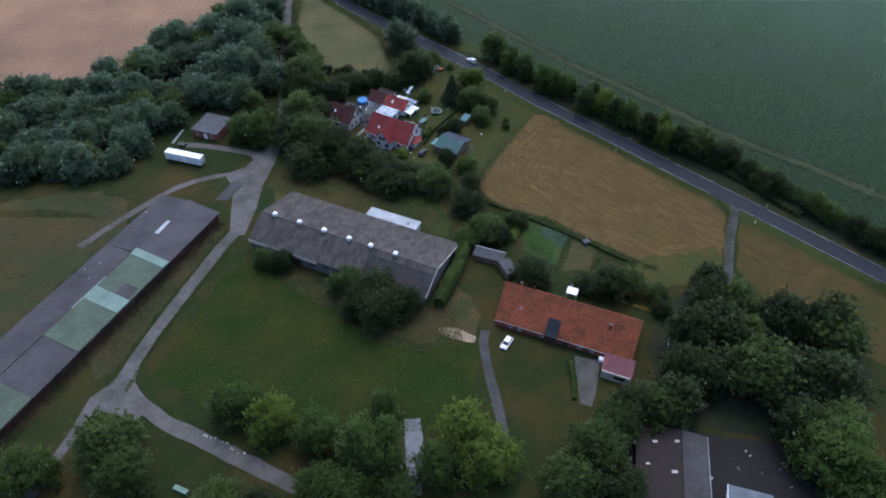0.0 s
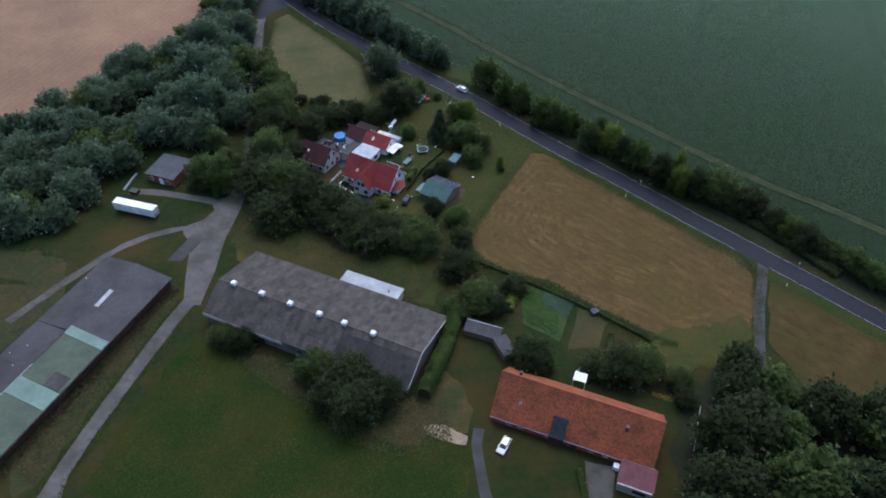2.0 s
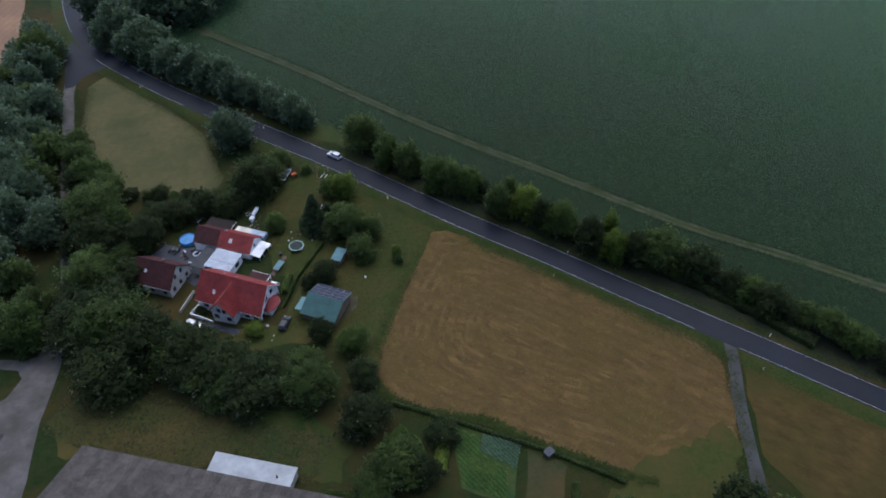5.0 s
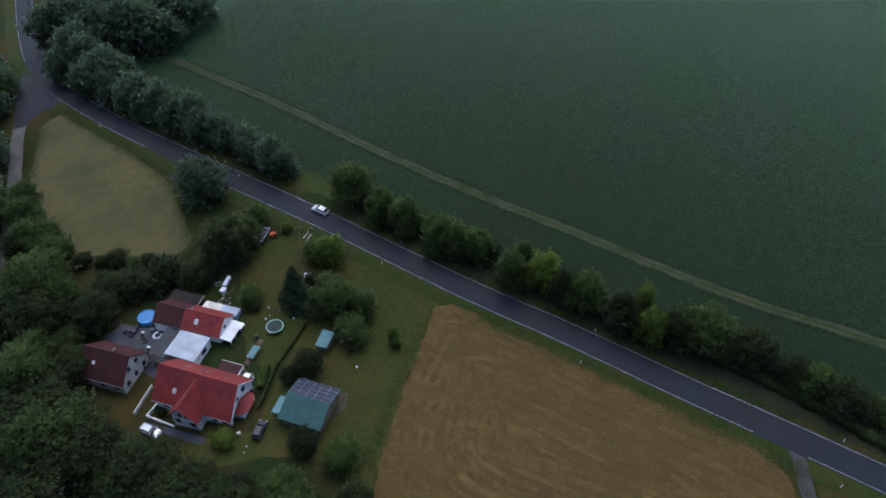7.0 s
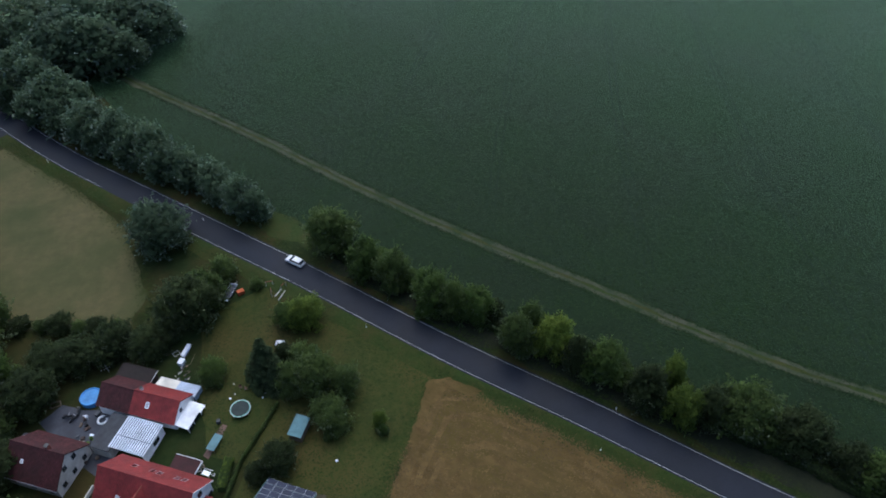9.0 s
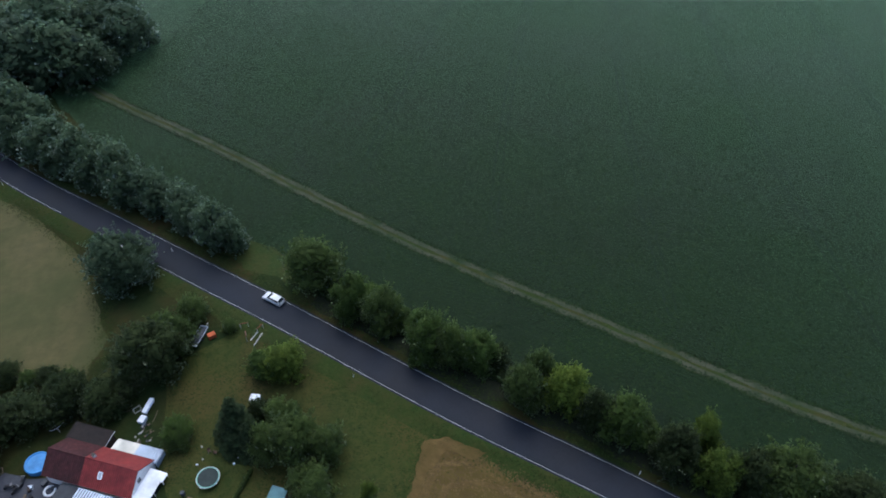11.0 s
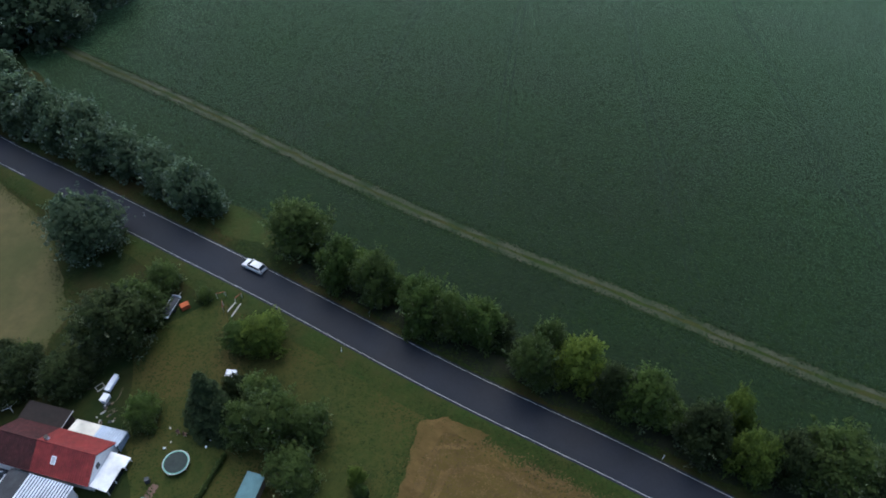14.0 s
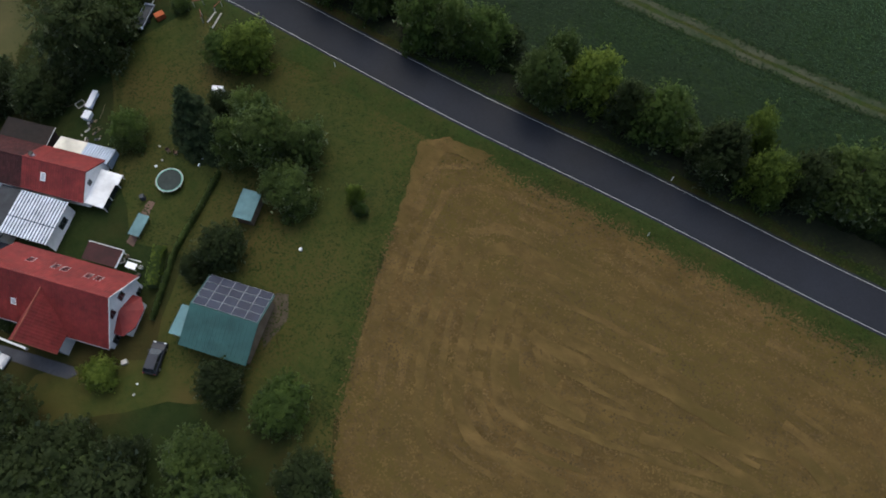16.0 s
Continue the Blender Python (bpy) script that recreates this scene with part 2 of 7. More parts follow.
M["render"] = material("old_pale_plaster", (0.44, 0.42, 0.39), (0.56, 0.54, 0.50), (0.36, 0.34, 0.30), fine=1.5, coarse=0.4, rough=0.85, bump=0.2, depth=0.02)
M["cream"] = material("cream_sheet", (0.58, 0.55, 0.46), (0.68, 0.64, 0.55), fine=1.5, coarse=0.3, rough=0.5, bump=0.05, depth=0.01)
M["poly"] = material("bluish_polycarbonate", (0.30, 0.37, 0.47), (0.38, 0.45, 0.56), fine=1.5, coarse=0.3, rough=0.35, spec=0.5, bump=0.05, depth=0.01)
M["blue_sheet"] = material("dull_blue_sheet", (0.075, 0.095, 0.115), (0.10, 0.12, 0.14), fine=1.5, coarse=0.3, rough=0.5, spec=0.3, bump=0.05, depth=0.01)
M["slate_dark"] = material("dark_slate_sheet", (0.030, 0.033, 0.038), (0.046, 0.050, 0.056), fine=1.2, coarse=0.3, rough=0.55, bump=0.2, depth=0.02)
M["steel_white"] = material("pale_corrugated_steel", (0.60, 0.66, 0.74), (0.70, 0.75, 0.82), fine=1.5, coarse=0.4, rough=0.4, spec=0.5, bump=0.05, depth=0.01)
# Dark copy of the pale steel: groove shade painted between the ribs.
M["steel_dark"] = material("shaded_steel_seam", (0.045, 0.062, 0.10), (0.065, 0.085, 0.125), fine=1.5, coarse=0.4, rough=0.5, bump=0)
M["slate"] = material("dark_grey_roofing", (0.050, 0.054, 0.060), (0.072, 0.076, 0.083), fine=1.2, coarse=0.3, rough=0.6, bump=0.2, depth=0.02)
M["brick"] = material("red_brick", (0.22, 0.070, 0.048), (0.29, 0.10, 0.070), (0.15, 0.07, 0.055), fine=3.0, coarse=0.4, rough=0.85, bump=0.4, depth=0.02)
M["old_brick"] = material("sooty_brick", (0.060, 0.024, 0.020), (0.088, 0.036, 0.028), (0.040, 0.026, 0.022), fine=3.0, coarse=0.3, rough=0.9, bump=0.4, depth=0.02)
M["panel"] = material("blue_black_cells", (0.024, 0.029, 0.050), (0.034, 0.040, 0.064), fine=2.0, coarse=0.4, rough=0.5, spec=0.2, bump=0, vary=0.15)
M["rusty_grass"] = material("rusty_dry_grass", (0.052, 0.036, 0.0105), (0.088, 0.053, 0.0165), (0.021, 0.032, 0.0070), fine=0.6, coarse=0.12, bump=0.8, depth=0.25)
M["alu"] = material("bare_aluminium", (0.45, 0.46, 0.47), (0.55, 0.56, 0.57), fine=3, coarse=0.5, rough=0.4, metal=0.7, bump=0)
M["timber"] = material("weathered_timber", (0.13, 0.095, 0.065), (0.19, 0.145, 0.105), fine=3, coarse=0.5, bump=0.3, depth=0.02, stretch=(1, 1, 0.2), vary=0.15)
M["darkwood"] = material("dark_stained_timber", (0.045, 0.032, 0.026), (0.07, 0.05, 0.04), fine=3, coarse=0.5, bump=0.3, depth=0.02)
M["paving"] = material("grey_paving", (0.046, 0.049, 0.060), (0.072, 0.076, 0.090), (0.038, 0.040, 0.046), fine=2.0, coarse=0.25, bump=0.3, depth=0.02, vary=0.1)
M["redpave"] = material("red_paving_bricks", (0.10, 0.062, 0.048), (0.135, 0.085, 0.065), fine=2.5, coarse=0.5, bump=0.3, depth=0.02)
M["pool"] = material("blue_pool_cover", (0.065, 0.22, 0.50), (0.095, 0.29, 0.60), fine=1.5, coarse=0.4, rough=0.4, spec=0.3, bump=0.1, depth=0.03)
M["rubber"] = material("black_rubber", (0.016, 0.016, 0.017), (0.026, 0.026, 0.027), fine=4, coarse=0.6, bump=0)
M["mesh"] = material("dark_jumping_mat", (0.030, 0.040, 0.036), (0.044, 0.055, 0.050), fine=6, coarse=0.6, bump=0)
M["pad"] = material("pale_green_padding", (0.20, 0.42, 0.33), (0.26, 0.50, 0.40), fine=3, coarse=0.6, bump=0)
M["car_white"] = material("white_car_paint", (0.72, 0.73, 0.74), (0.76, 0.77, 0.78), fine=1, coarse=0.4, rough=0.2, spec=0.6, bump=0)
M["car_silver"] = material("silver_car_paint", (0.50, 0.52, 0.55), (0.55, 0.57, 0.60), fine=1, coarse=0.4, rough=0.25, spec=0.6, metal=0.3, bump=0)
M["car_dark"] = material("dark_blue_car_paint", (0.016, 0.020, 0.030), (0.022, 0.026, 0.038), fine=1, coarse=0.4, rough=0.35, spec=0.3, bump=0)
M["orange"] = material("orange_plastic", (0.33, 0.078, 0.030), (0.40, 0.105, 0.042), fine=2, coarse=0.5, bump=0)
M["glass"] = glass("window_glass")
M["lamp"] = glass("headlight_glass", (0.5, 0.52, 0.55))
M["bed"] = material("weedy_garden_bed", (0.014, 0.036, 0.0065), (0.030, 0.060, 0.011), (0.040, 0.054, 0.011), fine=0.8, coarse=0.2, bump=0.6, depth=0.15)
M["cabbage"] = material("blue_green_cabbage", (0.040, 0.078, 0.044), (0.066, 0.108, 0.064), fine=2, coarse=0.4, bump=0, island=0.3)
M["veg"] = material("garden_greens", (0.030, 0.070, 0.012), (0.058, 0.104, 0.019), fine=0.7, coarse=0.2, bump=0, island=0.35)
M["lettuce"] = material("lettuce_leaves", (0.060, 0.090, 0.016), (0.092, 0.122, 0.024), fine=2, coarse=0.4, bump=0, island=0.35)
M["bloom"] = material("yellow_petals", (0.17, 0.12, 0.012), (0.11, 0.085, 0.014), fine=2, coarse=0.4, bump=0, island=0.5)
M["weeds"] = material("rusty_dock_weeds", (0.034, 0.021, 0.011), (0.052, 0.034, 0.016), (0.022, 0.031, 0.009), fine=1.0, coarse=0.3, bump=0, island=0.5)
M["dry_blades"] = material("dry_grass_blades", (0.036, 0.034, 0.011), (0.070, 0.052, 0.019), (0.022, 0.036, 0.009), fine=0.3, coarse=0.09, bump=0, island=0.35)
M["straw"] = material("dry_grass_stalks", (0.056, 0.036, 0.0105), (0.112, 0.074, 0.0240), fine=0.55, coarse=0.12, bump=0, island=0.2)
M["crop_light"] = material("beet_leaf_tops", (0.0050, 0.0160, 0.0034), (0.0180, 0.033, 0.0070), fine=1.0, coarse=0.1, rough=0.6, spec=0.08, bump=0, island=0.5, sheen=0.4, sheen_tint=(0.62, 1.0, 0.5))
M["old_wall"] = material("dark_grey_wall", (0.13, 0.125, 0.12), (0.19, 0.18, 0.17), (0.09, 0.085, 0.08), fine=1.5, coarse=0.4, rough=0.85, bump=0.2, depth=0.02)
M["blades"] = material("grass_blades", (0.019, 0.034, 0.0063), (0.038, 0.046, 0.0100), fine=0.8, coarse=0.12, rough=0.7, spec=0.08, bump=0, island=0.2)
M["dark_earth"] = material("damp_dark_earth", (0.010, 0.010, 0.0095), (0.019, 0.0175, 0.0165), fine=2.0, coarse=0.3, bump=0.6, depth=0.1)
M["brown_roof"] = material("dark_brown_roofing", (0.016, 0.012, 0.0105), (0.026, 0.020, 0.017), fine=1.5, coarse=0.4, rough=0.75, bump=0.2, depth=0.02)
M["frame"] = material("dull_panel_frame", (0.30, 0.31, 0.33), (0.36, 0.37, 0.39), fine=3, coarse=0.5, rough=0.5, bump=0)
M["track_dark"] = material("damp_tyre_line", (0.0042, 0.0130, 0.0042), (0.0090, 0.0215, 0.0070), fine=1.0, coarse=0.2, bump=0.8, depth=0.3, sheen=0.56)


# ---------------------------------------------------------------- mesh helpers
def part(name, bm, mat, parent=None, label=""):
    """Links a bmesh as one mesh object under a thing or a part."""
    me = bpy.data.meshes.new(name)
    bm.normal_update()
    bm.to_mesh(me)
    bm.free()
    me.materials.append(mat)
    ob = new(name, me)
    ob.parent = parent
    return tagged(ob, label)


def arrays(name, verts, faces, mat, parent=None, label="", normals=None):
    """The same from vertex and face arrays, for meshes of very many small pieces."""
    me = bpy.data.meshes.new(name)
    me.from_pydata([tuple(v) for v in verts], [], [tuple(f) for f in faces])
    if normals is not None:
        me.normals_split_custom_set_from_vertices([tuple(n) for n in normals])
    me.materials.append(mat)
    ob = new(name, me)
    ob.parent = parent
    return tagged(ob, label)


def thing(name, x, y, turn=0.0, label="", category="", group="", kind="", z=None):
    """An Empty on the ground that parents the parts of one thing."""
    ob = new(name)
    ob.empty_display_size = 0.5
    ob.matrix_world = pose(x, y, ground_z(x, y) if z is None else z, 0, 0, turn)
    return tagged(ob, label, category, group, kind)


def box(bm, x0, x1, y0, y1, z0, z1, bevel=0.0):
    vs = [bm.verts.new(p) for p in ((x0, y0, z0), (x1, y0, z0), (x1, y1, z0), (x0, y1, z0), (x0, y0, z1), (x1, y0, z1), (x1, y1, z1), (x0, y1, z1))]
    fs = [bm.faces.new([vs[i] for i in f]) for f in ((3, 2, 1, 0), (4, 5, 6, 7), (0, 1, 5, 4), (1, 2, 6, 5), (2, 3, 7, 6), (3, 0, 4, 7))]
    if bevel:
        bmesh.ops.bevel(bm, geom=list({e for f in fs for e in f.edges}), offset=bevel, segments=2, affect="EDGES", profile=0.6)
    return vs


def cube(x0, x1, y0, y1, z0, z1, bevel=0.0):
    bm = bmesh.new()
    box(bm, x0, x1, y0, y1, z0, z1, bevel)
    return bm


def slab(corners, thick, bevel=0.0):
    """A plate with the given four or more top corners, thickened downwards along its normal."""
    bm = bmesh.new()
    a, b, c = (Vector(p) for p in corners[:3])
    n = (b - a).cross(c - b).normalized()
    if n.z < 0:
        n = -n
    top = [bm.verts.new(p) for p in corners]
    low = [bm.verts.new(Vector(p) - n * thick) for p in corners]
    bm.faces.new(top)
    bm.faces.new(low[::-1])
    k = len(corners)
    for i in range(k):
        bm.faces.new((top[i], low[i], low[(i + 1) % k], top[(i + 1) % k]))
    bmesh.ops.recalc_face_normals(bm, faces=bm.faces)
    if bevel:
        bmesh.ops.bevel(bm, geom=list(bm.edges), offset=bevel, segments=1, affect="EDGES")
    return bm


def rod(bm, a, b, r, r2=None, sides=8):
    """A round bar from a to b."""
    a, b = Vector(a), Vector(b)
    ret = bmesh.ops.create_cone(bm, cap_ends=True, segments=sides, radius1=r, radius2=r if r2 is None else r2, depth=(b - a).length)
    m = Matrix.Translation((a + b) / 2) @ (b - a).to_track_quat("Z", "Y").to_matrix().to_4x4()
    bmesh.ops.transform(bm, matrix=m, verts=ret["verts"])


def bar(a, b, r, r2=None, sides=8):
    bm = bmesh.new()
    rod(bm, a, b, r, r2, sides)
    return bm


def ring(radius, tube, z, sides=40, small=6):
    bm = bmesh.new()
    rows = []
    for i in range(sides):
        a = 2 * math.pi * i / sides
        rows.append([bm.verts.new(((radius + tube * math.cos(c)) * math.cos(a), (radius + tube * math.cos(c)) * math.sin(a), z + tube * math.sin(c)))
                     for c in (2 * math.pi * j / small for j in range(small))])
    for i in range(sides):
        for j in range(small):
            bm.faces.new((rows[i][j], rows[(i + 1) % sides][j], rows[(i + 1) % sides][(j + 1) % small], rows[i][(j + 1) % small]))
    return bm


def smooth_line(points, step=3.0):
    """A Catmull-Rom line through the points, about step metres between its points."""
    pts = [Vector(p) for p in points]
    pts = [2 * pts[0] - pts[1], *pts, 2 * pts[-1] - pts[-2]]
    out = []
    for a, b, c, d in zip(pts, pts[1:], pts[2:], pts[3:]):
        k = max(1, int((c - b).length / step))
        for i in range(k):
            t = i / k
            out.append(0.5 * (2 * b + (c - a) * t + (2 * a - 5 * b + 4 * c - d) * t * t + (3 * b - a - 3 * c + d) * t ** 3))
    return out + [pts[-2]]


def strip(name, line, half, lift, mat, kind="structure", label="", category="", ragged=0.0, parent=None, shift=0.0):
    """A ribbon on the ground along a line, with ragged edges where wanted."""
    bm = bmesh.new()
    rows = []
    for i, p in enumerate(line):
        d = (line[min(i + 1, len(line) - 1)] - line[max(i - 1, 0)]).normalized()
        s = Vector((-d.y, d.x))
        row = []
        for e in (-1, -0.4, 0.4, 1):
            w = half * e + shift
            if abs(e) == 1 and ragged:
                w += ragged * e * noise.noise(Vector((p.x * 0.35, p.y * 0.35, e * 9)))
            q = p + s * w
            row.append(bm.verts.new((q.x, q.y, ground_z(q.x, q.y) + lift)))
        rows.append(row)
    for a, b in zip(rows, rows[1:]):
        for i in range(3):
            bm.faces.new((a[i + 1], a[i], b[i], b[i + 1]))
    bmesh.ops.recalc_face_normals(bm, faces=bm.faces)
    for f in bm.faces:
        if f.normal.z < 0:
            f.normal_flip()
    ob = part(name, bm, mat, parent, label)
    return tagged(ob, "", category, "", kind)


def sheet(name, outline, lift, mat, label="", category="", ragged=0.6, step=2.5, kind="structure"):
    """A patch of ground cover with an uneven edge, draped over the ground."""
    pts = []
    k = len(outline)
    for i in range(k):
        a, b = Vector(outline[i]), Vector(outline[(i + 1) % k])
        far = (b - a).length
        m = max(1, min(60, int(far / step)))
        s = Vector((-(b - a).y, (b - a).x)).normalized()
        for j in range(m):
            p = a + (b - a) * j / m
            pts.append(p + s * ragged * (noise.noise(Vector((p.x * 0.22, p.y * 0.22, 3))) + 0.5 * noise.noise(Vector((p.x * 0.9, p.y * 0.9, 7)))))
    bm = bmesh.new()
    bm.faces.new([bm.verts.new((p.x, p.y, 0)) for p in pts])
    for axis, cuts in ((0, range(-34, 16, 4)), (1, range(150, 304, 9))):
        for c in cuts:
            co = (c, 0, 0) if axis == 0 else (0, c, 0)
            no = (1, 0, 0) if axis == 0 else (0, 1, 0)
            bmesh.ops.bisect_plane(bm, geom=bm.verts[:] + bm.edges[:] + bm.faces[:], plane_co=co, plane_no=no)
    bmesh.ops.triangulate(bm, faces=bm.faces[:])
    for v in bm.verts:
        v.co.z = ground_z(v.co.x, v.co.y) + lift
    bmesh.ops.recalc_face_normals(bm, faces=bm.faces)
    for f in bm.faces:
        if f.normal.z < 0:
            f.normal_flip()
    return tagged(part(name, bm, mat, None, label), "", category, "", kind)


def inside(p, poly):
    hit = False
    for (x0, y0), (x1, y1) in zip(poly, poly[1:] + poly[:1]):
        if (y0 > p[1]) != (y1 > p[1]) and p[0] < (x1 - x0) * (p[1] - y0) / (y1 - y0) + x0:
            hit = not hit
    return hit


# ---------------------------------------------------------------- ground, fields, roads
xs = [-3000, -1500, -700, -300, -160, -100, -60, *range(-40, 20, 2), 30, 60, 120, 240, 600, 1500, 3000]
ys = [-2500, -1200, -500, -150, 0, 60, 110, 140, *range(150, 304, 4), 330, 400, 600, 1200, 3200]
bm = bmesh.new()
grid = [[bm.verts.new((x, y, ground_z(x, y))) for y in ys] for x in xs]
for i in range(len(xs) - 1):
    for j in range(len(ys) - 1):
        bm.faces.new((grid[i][j], grid[i + 1][j], grid[i + 1][j + 1], grid[i][j + 1]))
tagged(part("ground", bm, M["ground"], None, "green and olive grassland with brownish patches"), "", "ground", "", "structure")

ROAD = smooth_line([(-94, 900), (-94, 700), (-93.5, 600), (-93, 530), (-92, 480), (-90.3, 445), (-88.4, 420), (-86.3, 401), (-83.5, 384.7), (-80.3, 370.3), (-76.6, 354.8), (-72.2, 341), (-65.4, 326.4), (-56.6, 313.8), (-41.6, 296), (-25, 278.5), (-0.2, 250.5),
                    (16.2, 232.9), (37.9, 209.7), (57, 190.9), (73.6, 173.7), (85.8, 161.5), (113.7, 133), (180, 65), (600, -370)])
STUBBLE = [(32.7, 204.2), (38.5, 200.6), (54, 185.6), (65.6, 173.4), (76.7, 162.8), (82.0, 157.5), (82.4, 150.2), (78.2, 137.7), (74.9, 131.5),
           (63.1, 128.1), (52.3, 132.3), (42.1, 140.2), (31.2, 148.6), (16.7, 155.4), (11.5, 162.1), (13, 170.2), (22.7, 189.5)]
sheet("crop_field", [(-42, 336), (-24, 302), (-6, 277), (13, 250), (37, 224), (59.5, 199.5), (84, 175), (112, 148), (187, 78), (606, -344), (1900, -300), (1900, 1900),
                     (420, 1500), (60, 700), (-30, 480), (-48, 392), (-30, 362)], 0.03, M["crop"], "dark green field of leafy beet crop", "field", 0.8, 4)
sheet("stubble_field", STUBBLE, 0.035, M["stubble"], "brown mown hay field with curved swathes", "field", 0.9, 1.5)
sheet("stubble_field", [(87.4, 151.5), (112, 126.5), (180, 57), (330, -100), (260, -160), (150, 20), (108, 96), (84, 118), (79.8, 131)], 0.035, M["late_hay"],
      "brown mown hay field beyond the access road", "field", 0.9, 2)
sheet("meadow", [(-58.5, 308), (-64.5, 300), (-63, 273.4), (-57, 247), (-47.6, 240), (-24, 235), (-20.5, 243), (-27, 266.6), (-40, 285.8)], 0.03, M["meadow"],
      "pale mown meadow between road and farm lane", "meadow", 0.8)
sheet("wheat_field", [(-420, 190), (-230, 212), (-155.3, 225.7), (-136.8, 229.4), (-123.2, 248.9), (-117.6, 265.7), (-103.9, 281.6), (-94.5, 300), (-92, 318), (-94, 345),
                      (-103, 420), (-110, 700), (-900, 1100), (-1100, 300)], 0.03, M["wheat"], "ripe orange-brown wheat field", "field", 1.0, 4)
sheet("lawn", [(-69, 97), (-55, 88), (-30, 78), (6, 82), (9, 103), (-6, 112), (-30, 124), (-54, 135), (-60, 128)], 0.02, M["lawn"], "green lawn in front of the long barn", "lawn", 1.0)
sheet("lawn", [(16, 100), (29, 95), (31, 86), (27, 78), (15, 82), (12.5, 96)], 0.02, M["ground"], "dark green lawn beside the tiled farmhouse", "lawn", 0.5)
sheet("garden_lawn", [(-9, 232), (4, 236), (14, 228), (36, 206), (31, 203), (22, 188), (14, 172), (9, 168), (2, 176), (-6, 178), (-30, 180), (-22, 186), (-8, 184), (-2, 196), (-8, 200), (-10, 214)],
      0.02, M["garden"], "garden grass round trampoline and sheds", "lawn", 0.6)
sheet("sand_patch", [(-1.2, 109.8), (3.5, 109.4), (8.2, 106.8), (7.8, 104.9), (3, 105.9), (-0.6, 107.8)], 0.05, M["sand"], "pale bare sand beside the path", "sand", 0.5, 0.8)
sheet("worn_grass", [(-5, 111.5), (2, 110), (8, 107.5), (9.5, 113), (6.5, 121), (1, 126), (-1, 118)], 0.034, M["rusty_grass"], "brown worn grass beside the barn", "grass", 1.2, 1.2)
sheet("dry_grass", [(-50, 134.4), (-40.3, 126.4), (-28.8, 118.6), (-19.1, 110.2), (-8, 105.6), (-2.1, 104.8), (3, 109), (2, 114), (-7.2, 116), (-20, 121), (-34, 127), (-46, 133)], 0.028, M["rusty_grass"], "brownish dry grass along the barn front", "grass", 2.4, 1.6)
sheet("dry_grass", [(-66, 151), (-63.4, 146), (-66.4, 136), (-71.5, 121), (-76, 108), (-78.6, 97), (-82, 95), (-88, 104), (-79, 125), (-71.5, 142)], 0.026, M["pasture"], "olive brown verge between shed and lane", "grass", 1.2, 1.6)
sheet("dry_grass", [(-50, 160), (-38, 156), (-22, 152), (-8, 146), (0, 150), (-6, 160), (-22, 164), (-38, 172), (-49, 178), (-54, 170)], 0.026, M["garden"], "patchy olive grass behind the barn", "grass", 2.4, 1.6)
sheet("green_patch", [(-21, 166), (-3.5, 159), (4.5, 150), (1, 142.5), (-5, 146), (-18, 156)], 0.032, M["verge"], "bright green grass beside the barn annexe", "grass", 1.8, 1.4)
sheet("green_patch", [(47, 129.5), (60, 134.5), (74, 138), (78, 133), (66, 124), (54, 121)], 0.15, M["garden"], "greener regrowth at the hay field's edge", "grass", 2.6, 1.2)
sheet("dry_grass", [(-92, 148), (-100, 130), (-115, 100), (-130, 70), (-150, 66), (-160, 120), (-140, 158), (-112, 166), (-98, 162)], 0.026, M["pasture"], "patchy olive grass behind the long shed", "grass", 3.0, 2.5)
sheet("green_patch", [(1, 266), (8, 259.5), (14.5, 253), (19.5, 246.5), (14, 244.5), (6, 252), (-2, 261)], 0.048, M["verge"], "olive grass at the end of the tree belt", "grass", 1.4, 1.2)
sheet("bare_corner", [(31.6, 205.0), (35.6, 204.4), (40.6, 200.0), (38.4, 199.2), (34.6, 202.0), (30.6, 199.2), (26.4, 192.4), (25.2, 193.2), (28.4, 199)], 0.13, M["windrow"], "pale bare corner of the hay field", "soil", 0.7, 0.7)

# rows of dry hay left in rings by the mower
ring_pts = [Vector(p) for p in STUBBLE]
SWATHS = []
for k in range(11):
    inset = []
    for i, p in enumerate(ring_pts):
        d = (ring_pts[(i + 1) % len(ring_pts)] - ring_pts[i - 1]).normalized()
        inset.append(p + Vector((d.y, -d.x)) * (1.2 if k == 0 else 1.9))
    ring_pts = [(inset[i - 1] + 4 * inset[i] + inset[(i + 1) % len(inset)]) / 6 for i in range(len(inset))]
    piece = []
    for p in smooth_line([*ring_pts, ring_pts[0]], 1.2):
        if noise.noise(Vector((p.x * 0.13, p.y * 0.13, k * 2.3))) > -0.35 + 0.35 * ramp(28, 60, p.x):
            piece.append(p)
            continue
        if len(piece) > 4:
            SWATHS.append(piece)
        piece = []
    if len(piece) > 4:
        SWATHS.append(piece)

